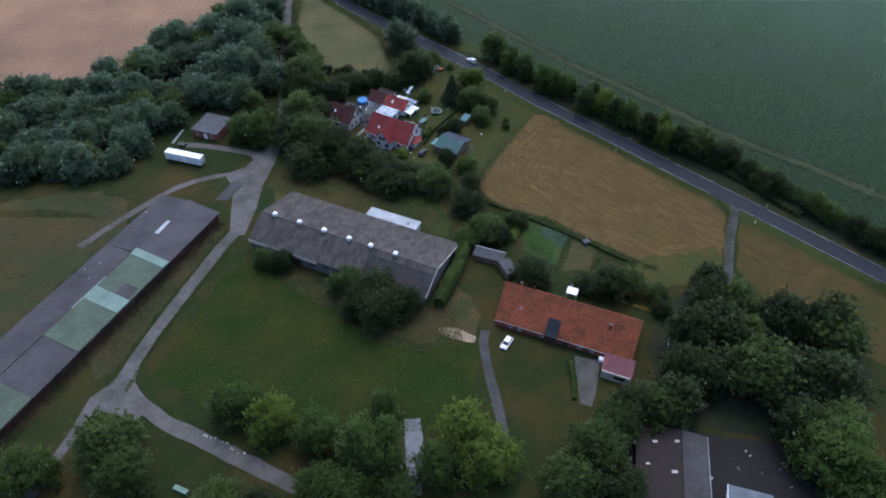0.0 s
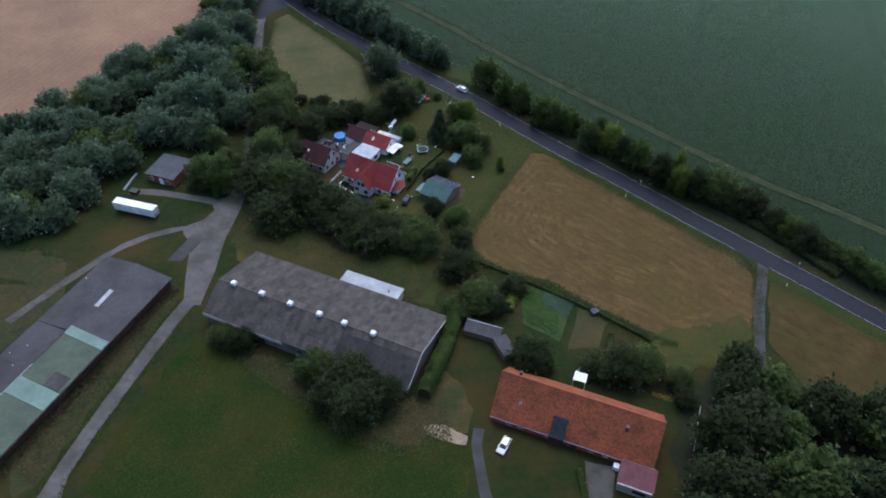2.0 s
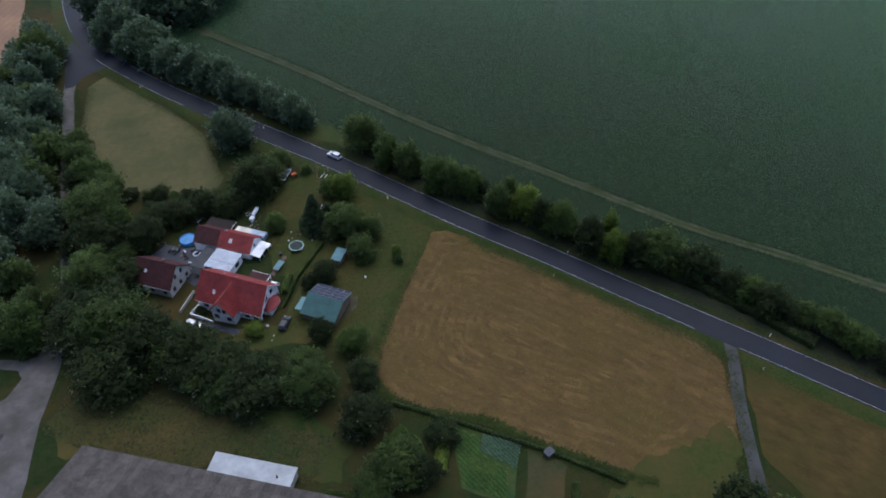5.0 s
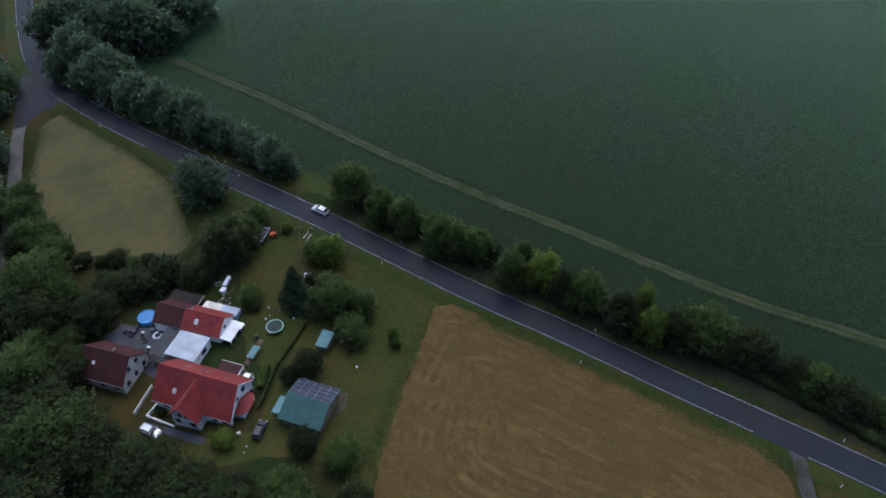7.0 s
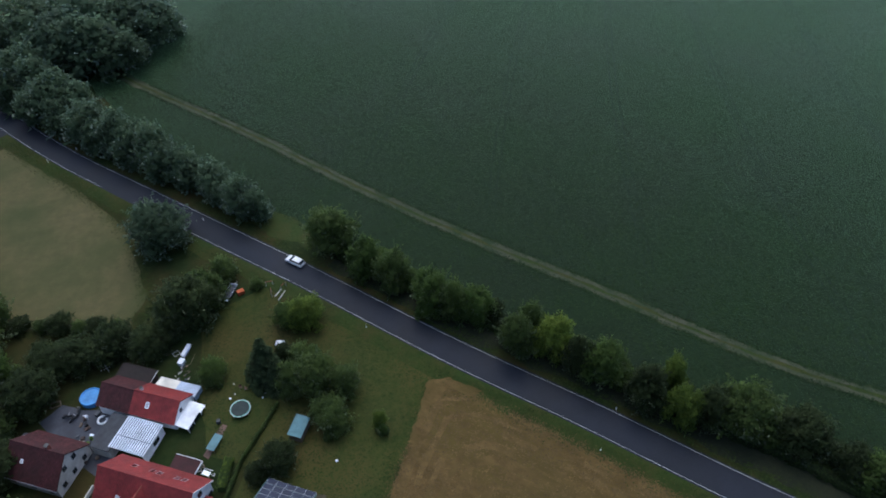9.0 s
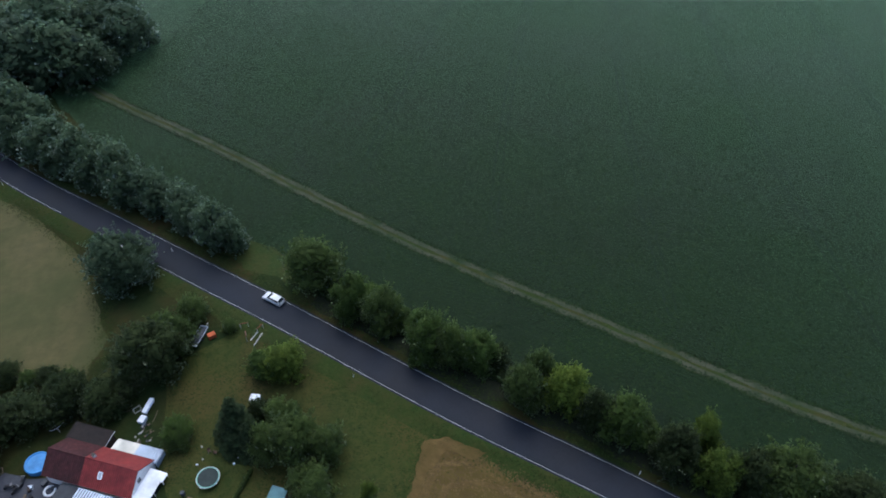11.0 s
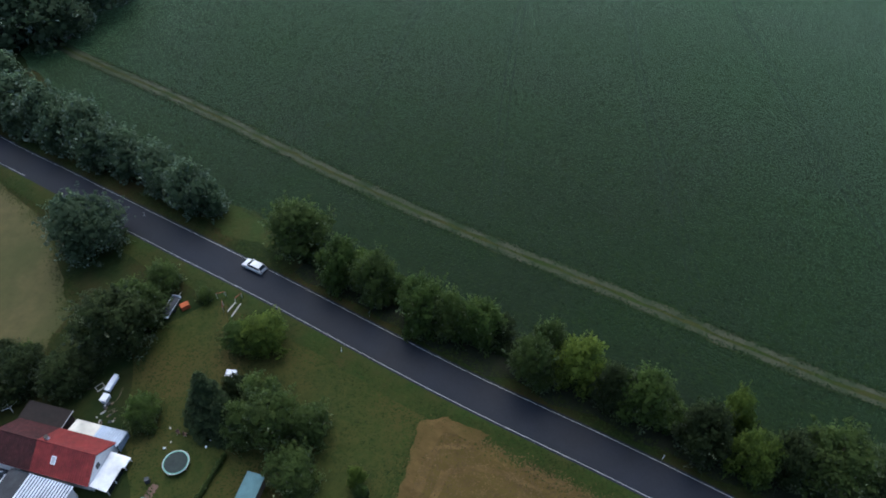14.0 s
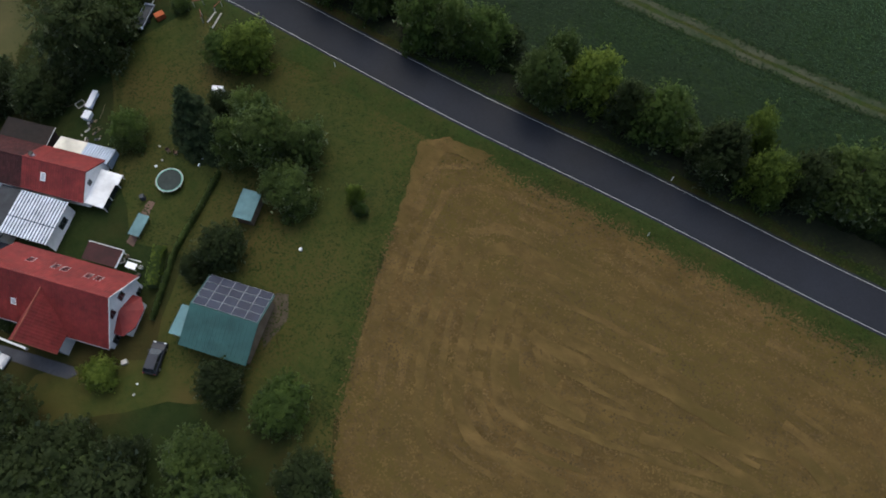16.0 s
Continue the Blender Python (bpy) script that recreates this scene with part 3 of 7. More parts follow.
# road, its painted edge lines and verges
strip("verge", ROAD, 2.2, 0.045, M["verge"], label="fresh green verge along the road", category="verge", ragged=1.0, shift=-4.6)
# The hedge side takes the darker grass, its shade put into the colour.
strip("verge", ROAD, 1.6, 0.045, M["ground"], label="darker grass verge with hedge shade in its colour", category="verge", ragged=0.8, shift=4.2)
# Dark strip painted where the hedge's shade falls.
strip("leaf_litter", [p for p in ROAD if 100 < p.y < 237], 3.2, 0.055, M["tree_shade"], label="dark ground strip painted as hedge shade", category="ground", ragged=1.4, shift=7.6)
road = strip("road", ROAD, 3.15, 0.08, M["asphalt"], label="damp dark asphalt country road", category="road")
for side in (-1, 1):
    run = 0.0
    near = [p for p in ROAD if p.y > -60 and p.y < 470]
    start = [near[0]]
    for a, b in zip(near, near[1:]):
        start.append(b)
        x = b.x
        gap = side < 0 and ((85 < x < 91) or (-73 < x < -61.5) or (-31 < x < -22))
        if gap or (b - start[0]).length > 38:
            if len(start) > 2:
                strip("edge_line", [p for p in start[:-1]] + [start[-2] + (start[-1] - start[-2]) * (0.35 if gap else 1.0)], 0.032, 0.095, M["line"], "", "", "", parent=road, shift=side * 2.8)
            start = [b]
    if len(start) > 1:
        strip("edge_line", start, 0.032, 0.095, M["line"], "", "", "", parent=road, shift=side * 2.8)

strip("field_margin", smooth_line([(33, 207), (27.6, 198), (21, 189.5), (11.5, 171), (8.6, 163)], 2.5), 2.6, 0.04, M["garden"], label="green grass margin of the hay field", category="verge", ragged=1.6, shift=-1.4)

# field track
TRACK = smooth_line([(-56, 362), (-40, 347), (-25, 328.5), (-4.6, 303.4), (18.8, 274.5), (38.2, 252), (55.1, 234), (70.2, 218.9), (83.2, 205.1), (99.1, 189.6), (131, 162.8), (240, 62)])
strip("track_grass", TRACK, 1.7, 0.062, M["verge"], label="low grass of the field track", category="track", ragged=0.7)
for off in (-0.95, 0.95):
    strip("wheel_track", TRACK, 0.62, 0.07, M["track"], label="dry wheel rut through the crop", category="track", ragged=0.6, shift=off)

# tramlines through the crop
for k in range(-6, 8, 2):
    x0, lean = 126 + 18 * k, 0.26 + 0.03 * max(0, -k)
    line = [Vector((x0 + lean * (y - 240) + 0.0006 * (y - 240) ** 2, y)) for y in range(140, 470, 6)]
    line = [p for p in line if p.x + p.y > 298]
    for off in (-0.9, 0.9):
        strip("tramline", line, 0.2, 0.05, M["track_dark"], label="narrow tyre line through the crop", category="track", ragged=0.12, shift=off)

# farm lanes
LANE = smooth_line([(-68.6, 318), (-70.2, 308), (-70.1, 299.3), (-66.9, 275.5), (-64.8, 258), (-59.9, 226), (-56.9, 204), (-57.0, 183), (-59.0, 165), (-59.4, 150), (-63, 139.5), (-67.3, 126), (-71, 114), (-74, 103), (-76.2, 92)])
sheet("lane_mouth", [(-74.5, 335), (-69.5, 327), (-60, 313.2), (-66.7, 308), (-69.0, 302), (-71.8, 301.5), (-73.5, 314), (-75.5, 325)], 0.07, M["asphalt"], "asphalt mouth of the farm lane", "lane", 0.2, 1.5)
strip("farm_lane", LANE, 1.75, 0.06, M["lane"], label="worn concrete farm lane", category="lane", ragged=0.3)
sheet("lane_junction", [(-56.9, 199), (-55.4, 197), (-56.2, 188), (-56.6, 178), (-56.5, 166), (-56.3, 156), (-57.2, 145), (-61.6, 145), (-64.0, 158), (-65.5, 168), (-69, 172.4), (-69, 175.6), (-64.6, 178.4), (-62.6, 183), (-64, 185.6), (-64, 188), (-60.6, 188.6)],
      0.075, M["lane"], "worn concrete lane junction", "lane", 0.15, 1.2)
sheet("lane_junction", [(-73.2, 103), (-72.6, 94), (-67, 88), (-69, 84), (-81.5, 87.5), (-80.7, 90.6), (-77, 96)], 0.055, M["lane"], "wide bend of the farm lane", "lane", 0.4, 1.2)
strip("farm_lane", smooth_line([(-71, 89.5), (-61, 82.8), (-54, 79.7), (-40.2, 72.9), (-29, 67.7), (-10, 59), (20, 46), (80, 25)]), 1.75, 0.065, M["lane"], label="concrete lane past the trees", category="lane", ragged=0.4)
strip("farm_lane", smooth_line([(-80, 90), (-82, 79), (-84.5, 69.5), (-88, 50), (-95, 10)]), 1.3, 0.06, M["lane"], label="narrow lane beside the long shed", category="lane", ragged=0.4)
strip("farm_lane", smooth_line([(-65, 174.6), (-70, 174.4), (-76, 172.2), (-83.5, 167), (-92, 156), (-103, 140)]), 1.2, 0.06, M["lane"], label="side lane behind the long shed", category="lane", ragged=0.5)
strip("farm_lane", smooth_line([(-60, 185.5), (-72.5, 189.3), (-82, 191.4), (-90, 192)]), 1.3, 0.06, M["lane"], label="side lane to the brick shed", category="lane", ragged=0.5)
strip("access_road", smooth_line([(88, 159), (85.5, 152), (81, 141), (77.5, 130.5), (74, 120)]), 1.3, 0.065, M["old_path"], label="narrow grey access road", category="lane", ragged=0.35)
strip("garden_path", smooth_line([(10.6, 108.6), (10.0, 105), (10.7, 97), (12.4, 88), (13.4, 80), (13.5, 68)]), 1.15, 0.05, M["old_path"], label="grey path to the farmhouse", category="path", ragged=0.3)
sheet("gravel_drive", [(31.8, 101), (37.8, 99.5), (35.2, 90), (33.8, 86.5), (31.2, 87.4)], 0.05, M["gravel"], "pale gravel drive at the farmhouse", "drive", 0.3, 1.0)
sheet("yard", [(38, 78), (51, 82), (58, 80), (76, 77), (78, 60), (36, 60)], 0.04, M["dark_earth"], "dark earth yard among the trees", "yard", 0.6, 1.5)
# Dark sheet painted for the shade between the wood's trees.
sheet("wood_floor", [(42, 84), (50, 92), (50, 104), (56, 114), (66, 124), (76, 122), (98, 110), (102, 96), (92, 84), (86, 62), (78, 60), (76, 78), (58, 81)], 0.03, M["tree_shade"], "dark ground painted as shade of the small wood", "ground", 1.6, 1.6)
sheet("pond", [(-8.6, 84), (-5, 84), (-3.8, 75), (-4.2, 66), (-6.8, 66), (-7.8, 74)], 0.03, M["water"], "narrow grey pond between the trees", "pond", 0.4, 1.0)
sheet("paved_yard", [(-38.5, 216), (-35, 219), (-31, 217), (-25.5, 215.5), (-24.5, 205), (-27.5, 202.5), (-31, 206)], 0.05, M["paving"], "grey paved yard between the houses", "yard", 0.2, 1.5)
sheet("vegetable_bed", [(23.5, 150.5), (35.8, 143.2), (30.6, 131.5), (22.5, 137)], 0.04, M["bed"], "green vegetable garden", "garden", 0.4, 1.2)
sheet("vegetable_bed", [(37, 142.6), (43.4, 138.9), (39.5, 129.5), (32, 129)], 0.04, M["pasture"], "dry olive garden plot", "garden", 0.4, 1.2)


# ---------------------------------------------------------------- trees
TREES = {}
TONES = {"dark": "dark green broadleaf tree with a dense crown", "mid": "green broadleaf tree with a rounded crown", "light": "yellow-green broadleaf tree with a loose crown",
         "blue": "haze-greyed tree with a billowy crown", "grey": "haze-greyed green tree with a dense crown", "deep": "very dark broadleaf tree with a dense crown", "fir": "tall dark conifer with a pointed top"}


def crown_arrays(seed, count, tall, leaf):
    """Leaf clumps on the outsides of many lobes: a crown of radius about 1 from about 0.3 up to tall."""
    rng = np.random.default_rng(seed)
    lobes = []
    k = int(rng.integers(30, 42))
    for i in range(k):
        a, u = rng.uniform(0, 2 * math.pi), rng.uniform(0, 1)
        z = 0.30 + (tall - 0.60) * u
        reach = 0.80 * math.sqrt(max(0.04, 1 - (max(0.0, (u - 0.3) / 0.73)) ** 2)) * rng.uniform(0.45, 1.08)
        lobes.append((reach * math.cos(a), reach * math.sin(a), z, rng.uniform(0.17, 0.33)))
    lobes.append((0, 0, tall * 0.48, 0.5))
    lobes = np.array(lobes)
    w = lobes[:, 3] ** 1.8
    pick = rng.choice(len(lobes), size=count * 2, p=w / w.sum())
    d = rng.normal(size=(count * 2, 3))
    d[:, 2] += 0.25
    d /= np.linalg.norm(d, axis=1)[:, None]
    c = lobes[pick, :3] + d * lobes[pick, 3:] * (1 + rng.normal(scale=0.30, size=(count * 2, 1))).clip(0.5, 1.9)
    gap = np.linalg.norm(c[:, None] - lobes[None, :, :3], axis=2) / lobes[None, :, 3]
    keep = (gap.min(1) > 0.6) & (c[:, 2] > 0.1)
    c, d = c[keep][:int(count * 0.66)], d[keep][:int(count * 0.66)]
    # twigs that reach out of the lobes
    i = rng.integers(0, len(c), 200)
    lead = d[i] + rng.normal(scale=0.35, size=(200, 3)) + np.array([0, 0, 0.35])
    lead /= np.linalg.norm(lead, axis=1)[:, None]
    j = rng.integers(0, 200, int(count * 0.34))
    run = rng.uniform(0, 1, (len(j), 1))
    far = rng.uniform(0.14, 0.42, 200)[j][:, None]
    c = np.concatenate([c, c[i][j] + lead[j] * run * far + rng.normal(scale=0.055, size=(len(j), 3)) * (1.15 - run)])
    d = np.concatenate([d, lead[j]])
    n = d + rng.normal(scale=0.45, size=d.shape)
    n /= np.linalg.norm(n, axis=1)[:, None]
    t = np.cross(n, rng.normal(size=n.shape))
    t /= np.linalg.norm(t, axis=1)[:, None]
    b = np.cross(n, t)
    s = leaf * rng.uniform(0.5, 1.5, (len(c), 1))
    q = s * rng.uniform(0.7, 1.0, (len(c), 1))
    v = np.stack([c - t * s - b * q * 0.5, c + t * s - b * q * 0.35, c + b * q * 1.1 + t * s * rng.uniform(-0.4, 0.4, (len(c), 1))], 1).reshape(-1, 3)
    away = c - np.array([0, 0, tall * 0.4])
    away /= np.linalg.norm(away, axis=1)[:, None]
    soft = 0.75 * d + 0.6 * away + 0.25 * n
    soft /= np.linalg.norm(soft, axis=1)[:, None]
    return v, np.arange(len(v)).reshape(-1, 3), np.repeat(soft, 3, axis=0)


def fir_arrays(seed, count):
    """Drooping sprays in whorls that shorten towards the tip: a conifer of radius 1 and height 3."""
    rng = np.random.default_rng(seed)
    u = rng.uniform(0, 1, count) ** 1.5
    tier = np.floor(u * 13) / 13 + rng.uniform(0, 0.045, count)
    arm = rng.integers(0, 11, count) * 0.571 + np.floor(u * 13) * 0.9 + rng.normal(scale=0.13, size=count)
    reach = (1 - 0.93 * tier) * (0.85 + 0.25 * np.sin(arm * 3 + tier * 20)) * np.sqrt(rng.uniform(0.15, 1, count))
    c = np.stack([reach * np.cos(arm), reach * np.sin(arm), 0.15 + tier * 2.8 - 0.28 * reach], 1)
    out = np.stack([np.cos(arm), np.sin(arm), np.full(count, 0.75)], 1)
    n = out + rng.normal(scale=0.4, size=c.shape)
    n /= np.linalg.norm(n, axis=1)[:, None]
    t = np.cross(n, rng.normal(size=n.shape))
    t /= np.linalg.norm(t, axis=1)[:, None]
    b = np.cross(n, t)
    s = 0.085 * rng.uniform(0.6, 1.4, (count, 1))
    v = np.stack([c - t * s * 0.6, c + t * s * 0.6, c + b * s * 1.6], 1).reshape(-1, 3)
    return v, np.arange(len(v)).reshape(-1, 3)


def trunk_bm(seed, tall):
    rng = random.Random(seed)
    bm = bmesh.new()
    rod(bm, (0, 0, -0.06), (0.02, 0.01, 0.45 * tall), 0.075, 0.05, 7)
    rod(bm, (0.02, 0.01, 0.44 * tall), (0.05, -0.03, 0.8 * tall), 0.05, 0.015, 6)
    for i in range(6):
        a, z = i * 1.05 + rng.uniform(-0.3, 0.3), tall * rng.uniform(0.22, 0.5)
        rod(bm, (0, 0, z), (0.5 * math.cos(a), 0.5 * math.sin(a), z + rng.uniform(0.25, 0.5)), 0.028, 0.008, 5)
    return bm


def tree(x, y, r, tone="mid", shape=0, high=1.0, name="tree", label="", group="", z=None, fine=True):
    """A tree of crown radius r; high stretches it upwards. Alike ones share their meshes."""
    key = (tone, shape, fine)
    rng = random.Random(int(x * 13 + y * 7))
    rot = rng.uniform(0, 360)
    base = (x, y, ground_z(x, y) if z is None else z)
    size = (r, r * rng.uniform(0.92, 1.08), r * high)
    if key not in TREES:
        ob = new(name)
        ob.empty_display_size = 0.3
        ob.matrix_world = Matrix.LocRotScale(base, Euler((0, 0, radians(rot))), size)
        if tone == "fir":
            arrays("crown", *fir_arrays(40 + shape, 7000), LEAF[tone], ob)
        else:
            v, f, n = crown_arrays(100 + shape, 10500 if fine else 4600, 2.05, 0.044 if fine else 0.070)
            arrays("crown", v, f, LEAF[tone], ob, "", n)
        part("trunk", trunk_bm(shape, 2.05), M["bark"], ob)
        TREES[key] = ob
    else:
        s0 = TREES[key].scale
        ob = copy_thing(TREES[key], Matrix.LocRotScale(base, Euler((0, 0, radians(rot))), (size[0] / s0[0], size[1] / s0[1], size[2] / s0[2])))
        ob.name = name
    return tagged(ob, label or TONES[tone], "tree" if name == "tree" else name, group, "")


def planting(rows, tones, group, high=(0.85, 1.1), name="tree", label="", fine=True):
    rng = random.Random(len(rows) + len(group))
    for i, (x, y, r) in enumerate(rows):
        tree(x, y, r, tones[i % len(tones)], rng.randrange(7), rng.uniform(*high), name, label, group, fine=fine)


HEDGE = [(19.4, 243.0, 5.0, "dark"), (25.2, 234.2, 3.3, "mid"), (29.6, 229.2, 3.4, "dark"), (36.0, 221.8, 3.9, "mid"), (43.6, 216.0, 3.4, "mid"), (49.2, 206.6, 3.2, "dark"), (55.6, 204.9, 3.3, "light"),
         (62.5, 197.1, 3.7, "mid"), (67.3, 190.6, 3.3, "deep"), (72.7, 191.5, 2.3, "light"), (71.9, 185.8, 2.7, "light"), (82.0, 182.4, 4.8, "dark"), (88.8, 176.2, 4.2, "deep"),
         (39.8, 218.4, 2.5, "dark"), (52.6, 209.4, 2.3, "dark"), (76.4, 184.0, 3.0, "deep"), (58.8, 199.6, 2.6, "deep")]
NE_BELT = [(-65.2, 348.3, 7.4), (-56.1, 333.5, 7.6), (-46.0, 317.0, 7.4), (-36.6, 303.6, 6.4), (-28.0, 296.0, 5.6), (-19.6, 286.4, 5.4), (-12.2, 278.2, 5.0), (-5.2,
    269.6, 4.8), (1.0, 261.3, 4.4), (-40.4, 314.8, 6.0), (-51.5, 326.4, 6.2), (-57.3, 346.0, 7.0)]
COPSE = [(-46.4, 345.0, 10.7), (-37.4, 341.9, 9.5), (-30.3, 340.9, 7.6), (-20.8, 354.3, 8.9), (-29.4, 359.1, 9.1), (-56.2, 354.8, 12.2), (-41.5, 357.3, 11.1)]
ROADSIDE = [(-18.0, 256.6, 7.0), (-10.8, 231.4, 6.1), (-8.4, 235.4, 4.6), (-4.2, 241.5, 3.0), (11.7, 223.5, 3.8), (7.7, 224.7, 3.1), (2.6, 236.6, 1.5), (-7.1, 216.6,
    2.7), (-19.0, 226.8, 3.6), (-25.4, 229.4, 3.8)]
GARDEN = [(11.6, 208.2, 3.5), (16.3, 206.3, 2.6), (10.0, 213.8, 2.7), (7.2, 209.2, 2.6)]
GARDEN_SOUTH = [(12.9, 200.3, 3.8), (3.6, 194.6, 3.1), (-0.4, 193.8, 2.2), (-13.3, 183.6, 2.3), (0.6, 178.2, 3.0), (7.8, 173.2, 3.5), (-2.6, 169.8, 3.7), (-11.2, 172.4,
    3.0), (-18.4, 173.8, 4.9), (-26.7, 178.6, 6.6), (-35.6, 184.1, 6.8), (-41.9, 187.0, 8.1), (-48.2, 191.8, 8.4), (-42.3, 178.5, 7.9), (-20.8, 171.8, 6.3), (-45.0,
    215.0, 3.7), (-39.4, 220.0, 4.8), (-35.0, 227.4, 5.0), (-29.6, 228.6, 4.6), (-16.6, 227.0, 3.0), (-42.3, 207.2, 5.1), (-7.1, 215.9, 2.5)]
LANE_TREES = [(-51.6, 232.7, 6.6), (-54.6, 245.0, 5.6), (-51.6, 240.6, 5.0), (-52.4, 227.0, 6.6), (-47.8, 225.8, 4.8), (-80.5, 319.5, 6.6), (-49.6, 204.6, 6.0)]
BARN_TREES = [(-17.5, 119.2, 6.4), (-24.8, 122.9, 4.7), (-15.1, 112.9, 5.9), (-9.5, 116.0, 4.0), (-48.9, 132.8, 3.3), (-43.7, 131.6, 3.5), (-21.4, 116.1, 4.6)]
MIDDLE = [(7.1, 154.8, 5.2), (-2.2, 163.7, 5.7), (8.6, 164.6, 3.4), (-13.4, 167.1, 7.1), (-20.2, 170.4, 6.3), (-25.5, 172.8, 5.0), (-36.5, 183.5, 7.7), (-31.2, 179.9,
    6.2), (-44.7, 192.1, 8.0), (-49.9, 202.1, 7.6), (11.2, 142.7, 5.3), (21.3, 148.2, 3.3), (15.6, 141.3, 3.8), (6.8, 140.3, 3.8), (38.9, 122.4, 4.4), (43.2, 121.5, 5.2),
    (48.0, 122.0, 5.0), (22.7, 124.7, 4.9), (25.7, 124.8, 3.1), (55.2, 119.2, 3.4), (55.6, 114.8, 2.8)]
LANE_SIDE = [(-60.4, 257, 4.6), (-58.6, 246, 4.8), (-56.6, 233.4, 4.8), (-55.2, 221, 4.8), (-62.0, 267, 3.6), (-53.6, 235.1, 5.6), (-51.0, 221.8, 6.4), (-50.6, 211.5, 5.2), (-63.6, 193.6, 6.0), (-69.0, 196.4, 5.2), (-62.6, 201.5, 4.2)]
EAST_WOOD = [(68.9, 121.9, 6.9), (64.1, 118.3, 6.2), (72.0, 117.9, 5.8), (58.2, 106.6, 6.7), (65.2, 106.0, 7.5), (75.4, 106.4, 7.0), (83.2, 106.8, 6.6), (91.1, 108.1,
    6.7), (95.5, 104.6, 7.3), (52.9, 95.3, 6.4), (60.4, 94.4, 7.7), (69.6, 94.2, 7.9), (78.8, 94.1, 8.1), (87.3, 92.6, 8.3), (46.1, 86.4, 6.1), (53.6, 85.1, 6.2), (77.8, 82.9, 7.8), (84.8, 81.6, 8.0), (40.8, 81.9, 5.5)]
SOUTH_TREES = [(-46.2, 84.9, 5.4, "mid"), (-37.0, 82.0, 5.8, "light"), (-26.6, 78.6, 5.6, "mid"), (-14.8, 72.6, 7.0, "willow"), (-12.4, 86.2, 3.6, "mid"), (4.4, 77.4, 6.6, "light"), (9.8, 71.4, 6.2, "light"),
    (-0.6, 70.6, 5.2, "mid"), (-70.0, 74.2, 7.4, "dark"), (-64.6, 68.6, 6.0, "dark"), (-85.4, 68.6, 6.2, "mid"), (-44.4, 62.6, 5.2, "dark"), (-36.6, 61.0, 5.4, "deep"), (31.4, 72.0, 7.0, "dark"),
    (26.0, 65.0, 6.2, "dark"), (35.3, 65.3, 6.0, "deep"), (80.4, 71.4, 8.6, "mid"), (83.4, 63.8, 7.6, "mid"), (-25.1, 66.0, 5.4, "mid"), (-18.6, 64.4, 5.6, "mid"), (-9.6, 65.6, 4.4, "dark"), (38.6, 80.6, 5.4, "dark")]
for i, (x, y, r, tone) in enumerate(HEDGE):
    tree(x, y, r * 1.15, tone, i % 7, 8.6 / (2.05 * r) if r < 4 else 0.9, group="trees of the roadside hedge")
rng = random.Random(21)
for a, b, far, low, high in ((Vector((21, 240.6)), Vector((86, 175.6)), 3.0, 2.0, 3.0), (Vector((90, 173)), Vector((168, 86)), 4.2, 3.2, 4.4)):
    k = int((b - a).length / far)
    for i in range(k):
        p = a + (b - a) * (i + rng.uniform(-0.3, 0.3)) / k
        out = rng.uniform(-0.6, 2.2)
        tree(p.x + out * 0.7, p.y + out * 0.7, rng.uniform(low, high), rng.choice(("dark", "deep", "deep", "mid")), rng.randrange(7), rng.uniform(0.7, 0.95), "shrub" if low < 3 else "tree",
             "dense green shrub of the roadside hedge" if low < 3 else "", "shrubs of the roadside hedge" if low < 3 else "trees of the roadside hedge")
for i, (x, y, r, tone) in enumerate(SOUTH_TREES):
    tree(x, y, r, "mid" if tone == "willow" else tone, i % 7, (1.1 if tone == "willow" else 0.82) + 0.02 * (i % 5), group="trees along the south lane")

planting([(-45, 240, 2.4), (-41, 238.6, 1.8), (-37.5, 238.2, 2.8), (-33.6, 236.6, 1.7), (-30, 235.6, 2.2), (-26, 234.6, 1.8), (-40, 221, 2.6), (-43, 226, 3), (-38.5, 230, 3.2), (-32, 229.5, 2.6)], ("deep", "dark"), "shrubs along the meadow", (0.6, 0.8))
# Belt and copse take the haze-coloured leaves.
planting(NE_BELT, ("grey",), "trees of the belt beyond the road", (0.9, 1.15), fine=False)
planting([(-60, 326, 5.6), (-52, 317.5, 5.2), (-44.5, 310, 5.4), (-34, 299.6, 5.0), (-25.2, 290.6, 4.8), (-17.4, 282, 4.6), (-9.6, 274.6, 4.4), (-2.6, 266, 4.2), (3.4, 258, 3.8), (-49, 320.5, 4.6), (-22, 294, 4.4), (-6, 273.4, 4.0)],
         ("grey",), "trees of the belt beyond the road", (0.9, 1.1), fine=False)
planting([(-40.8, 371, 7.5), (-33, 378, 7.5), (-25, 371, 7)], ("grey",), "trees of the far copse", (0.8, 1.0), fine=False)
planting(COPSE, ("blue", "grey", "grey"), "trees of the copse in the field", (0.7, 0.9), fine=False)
planting(ROADSIDE, ("grey", "deep", "dark", "dark", "light", "mid", "dark", "mid", "deep", "deep"), "garden trees", (0.75, 0.95))
planting([(x, y, r * 1.2) for x, y, r in GARDEN], ("dark", "dark", "dark", "dark", "dark", "mid"), "garden trees", (0.9, 1.1))
tree(3.0, 213.6, 4.9, "fir", 0, 0.74, group="garden trees")
tree(4.6, 210.6, 3.0, "fir", 0, 0.85, group="garden trees")
tree(21.1, 197.9, 1.25, "light", 2, 1.5, label="slender yellow-green young tree", group="garden trees")
tree(21.4, 195.9, 1.0, "mid", 3, 1.3, label="slender young green garden tree", group="garden trees")
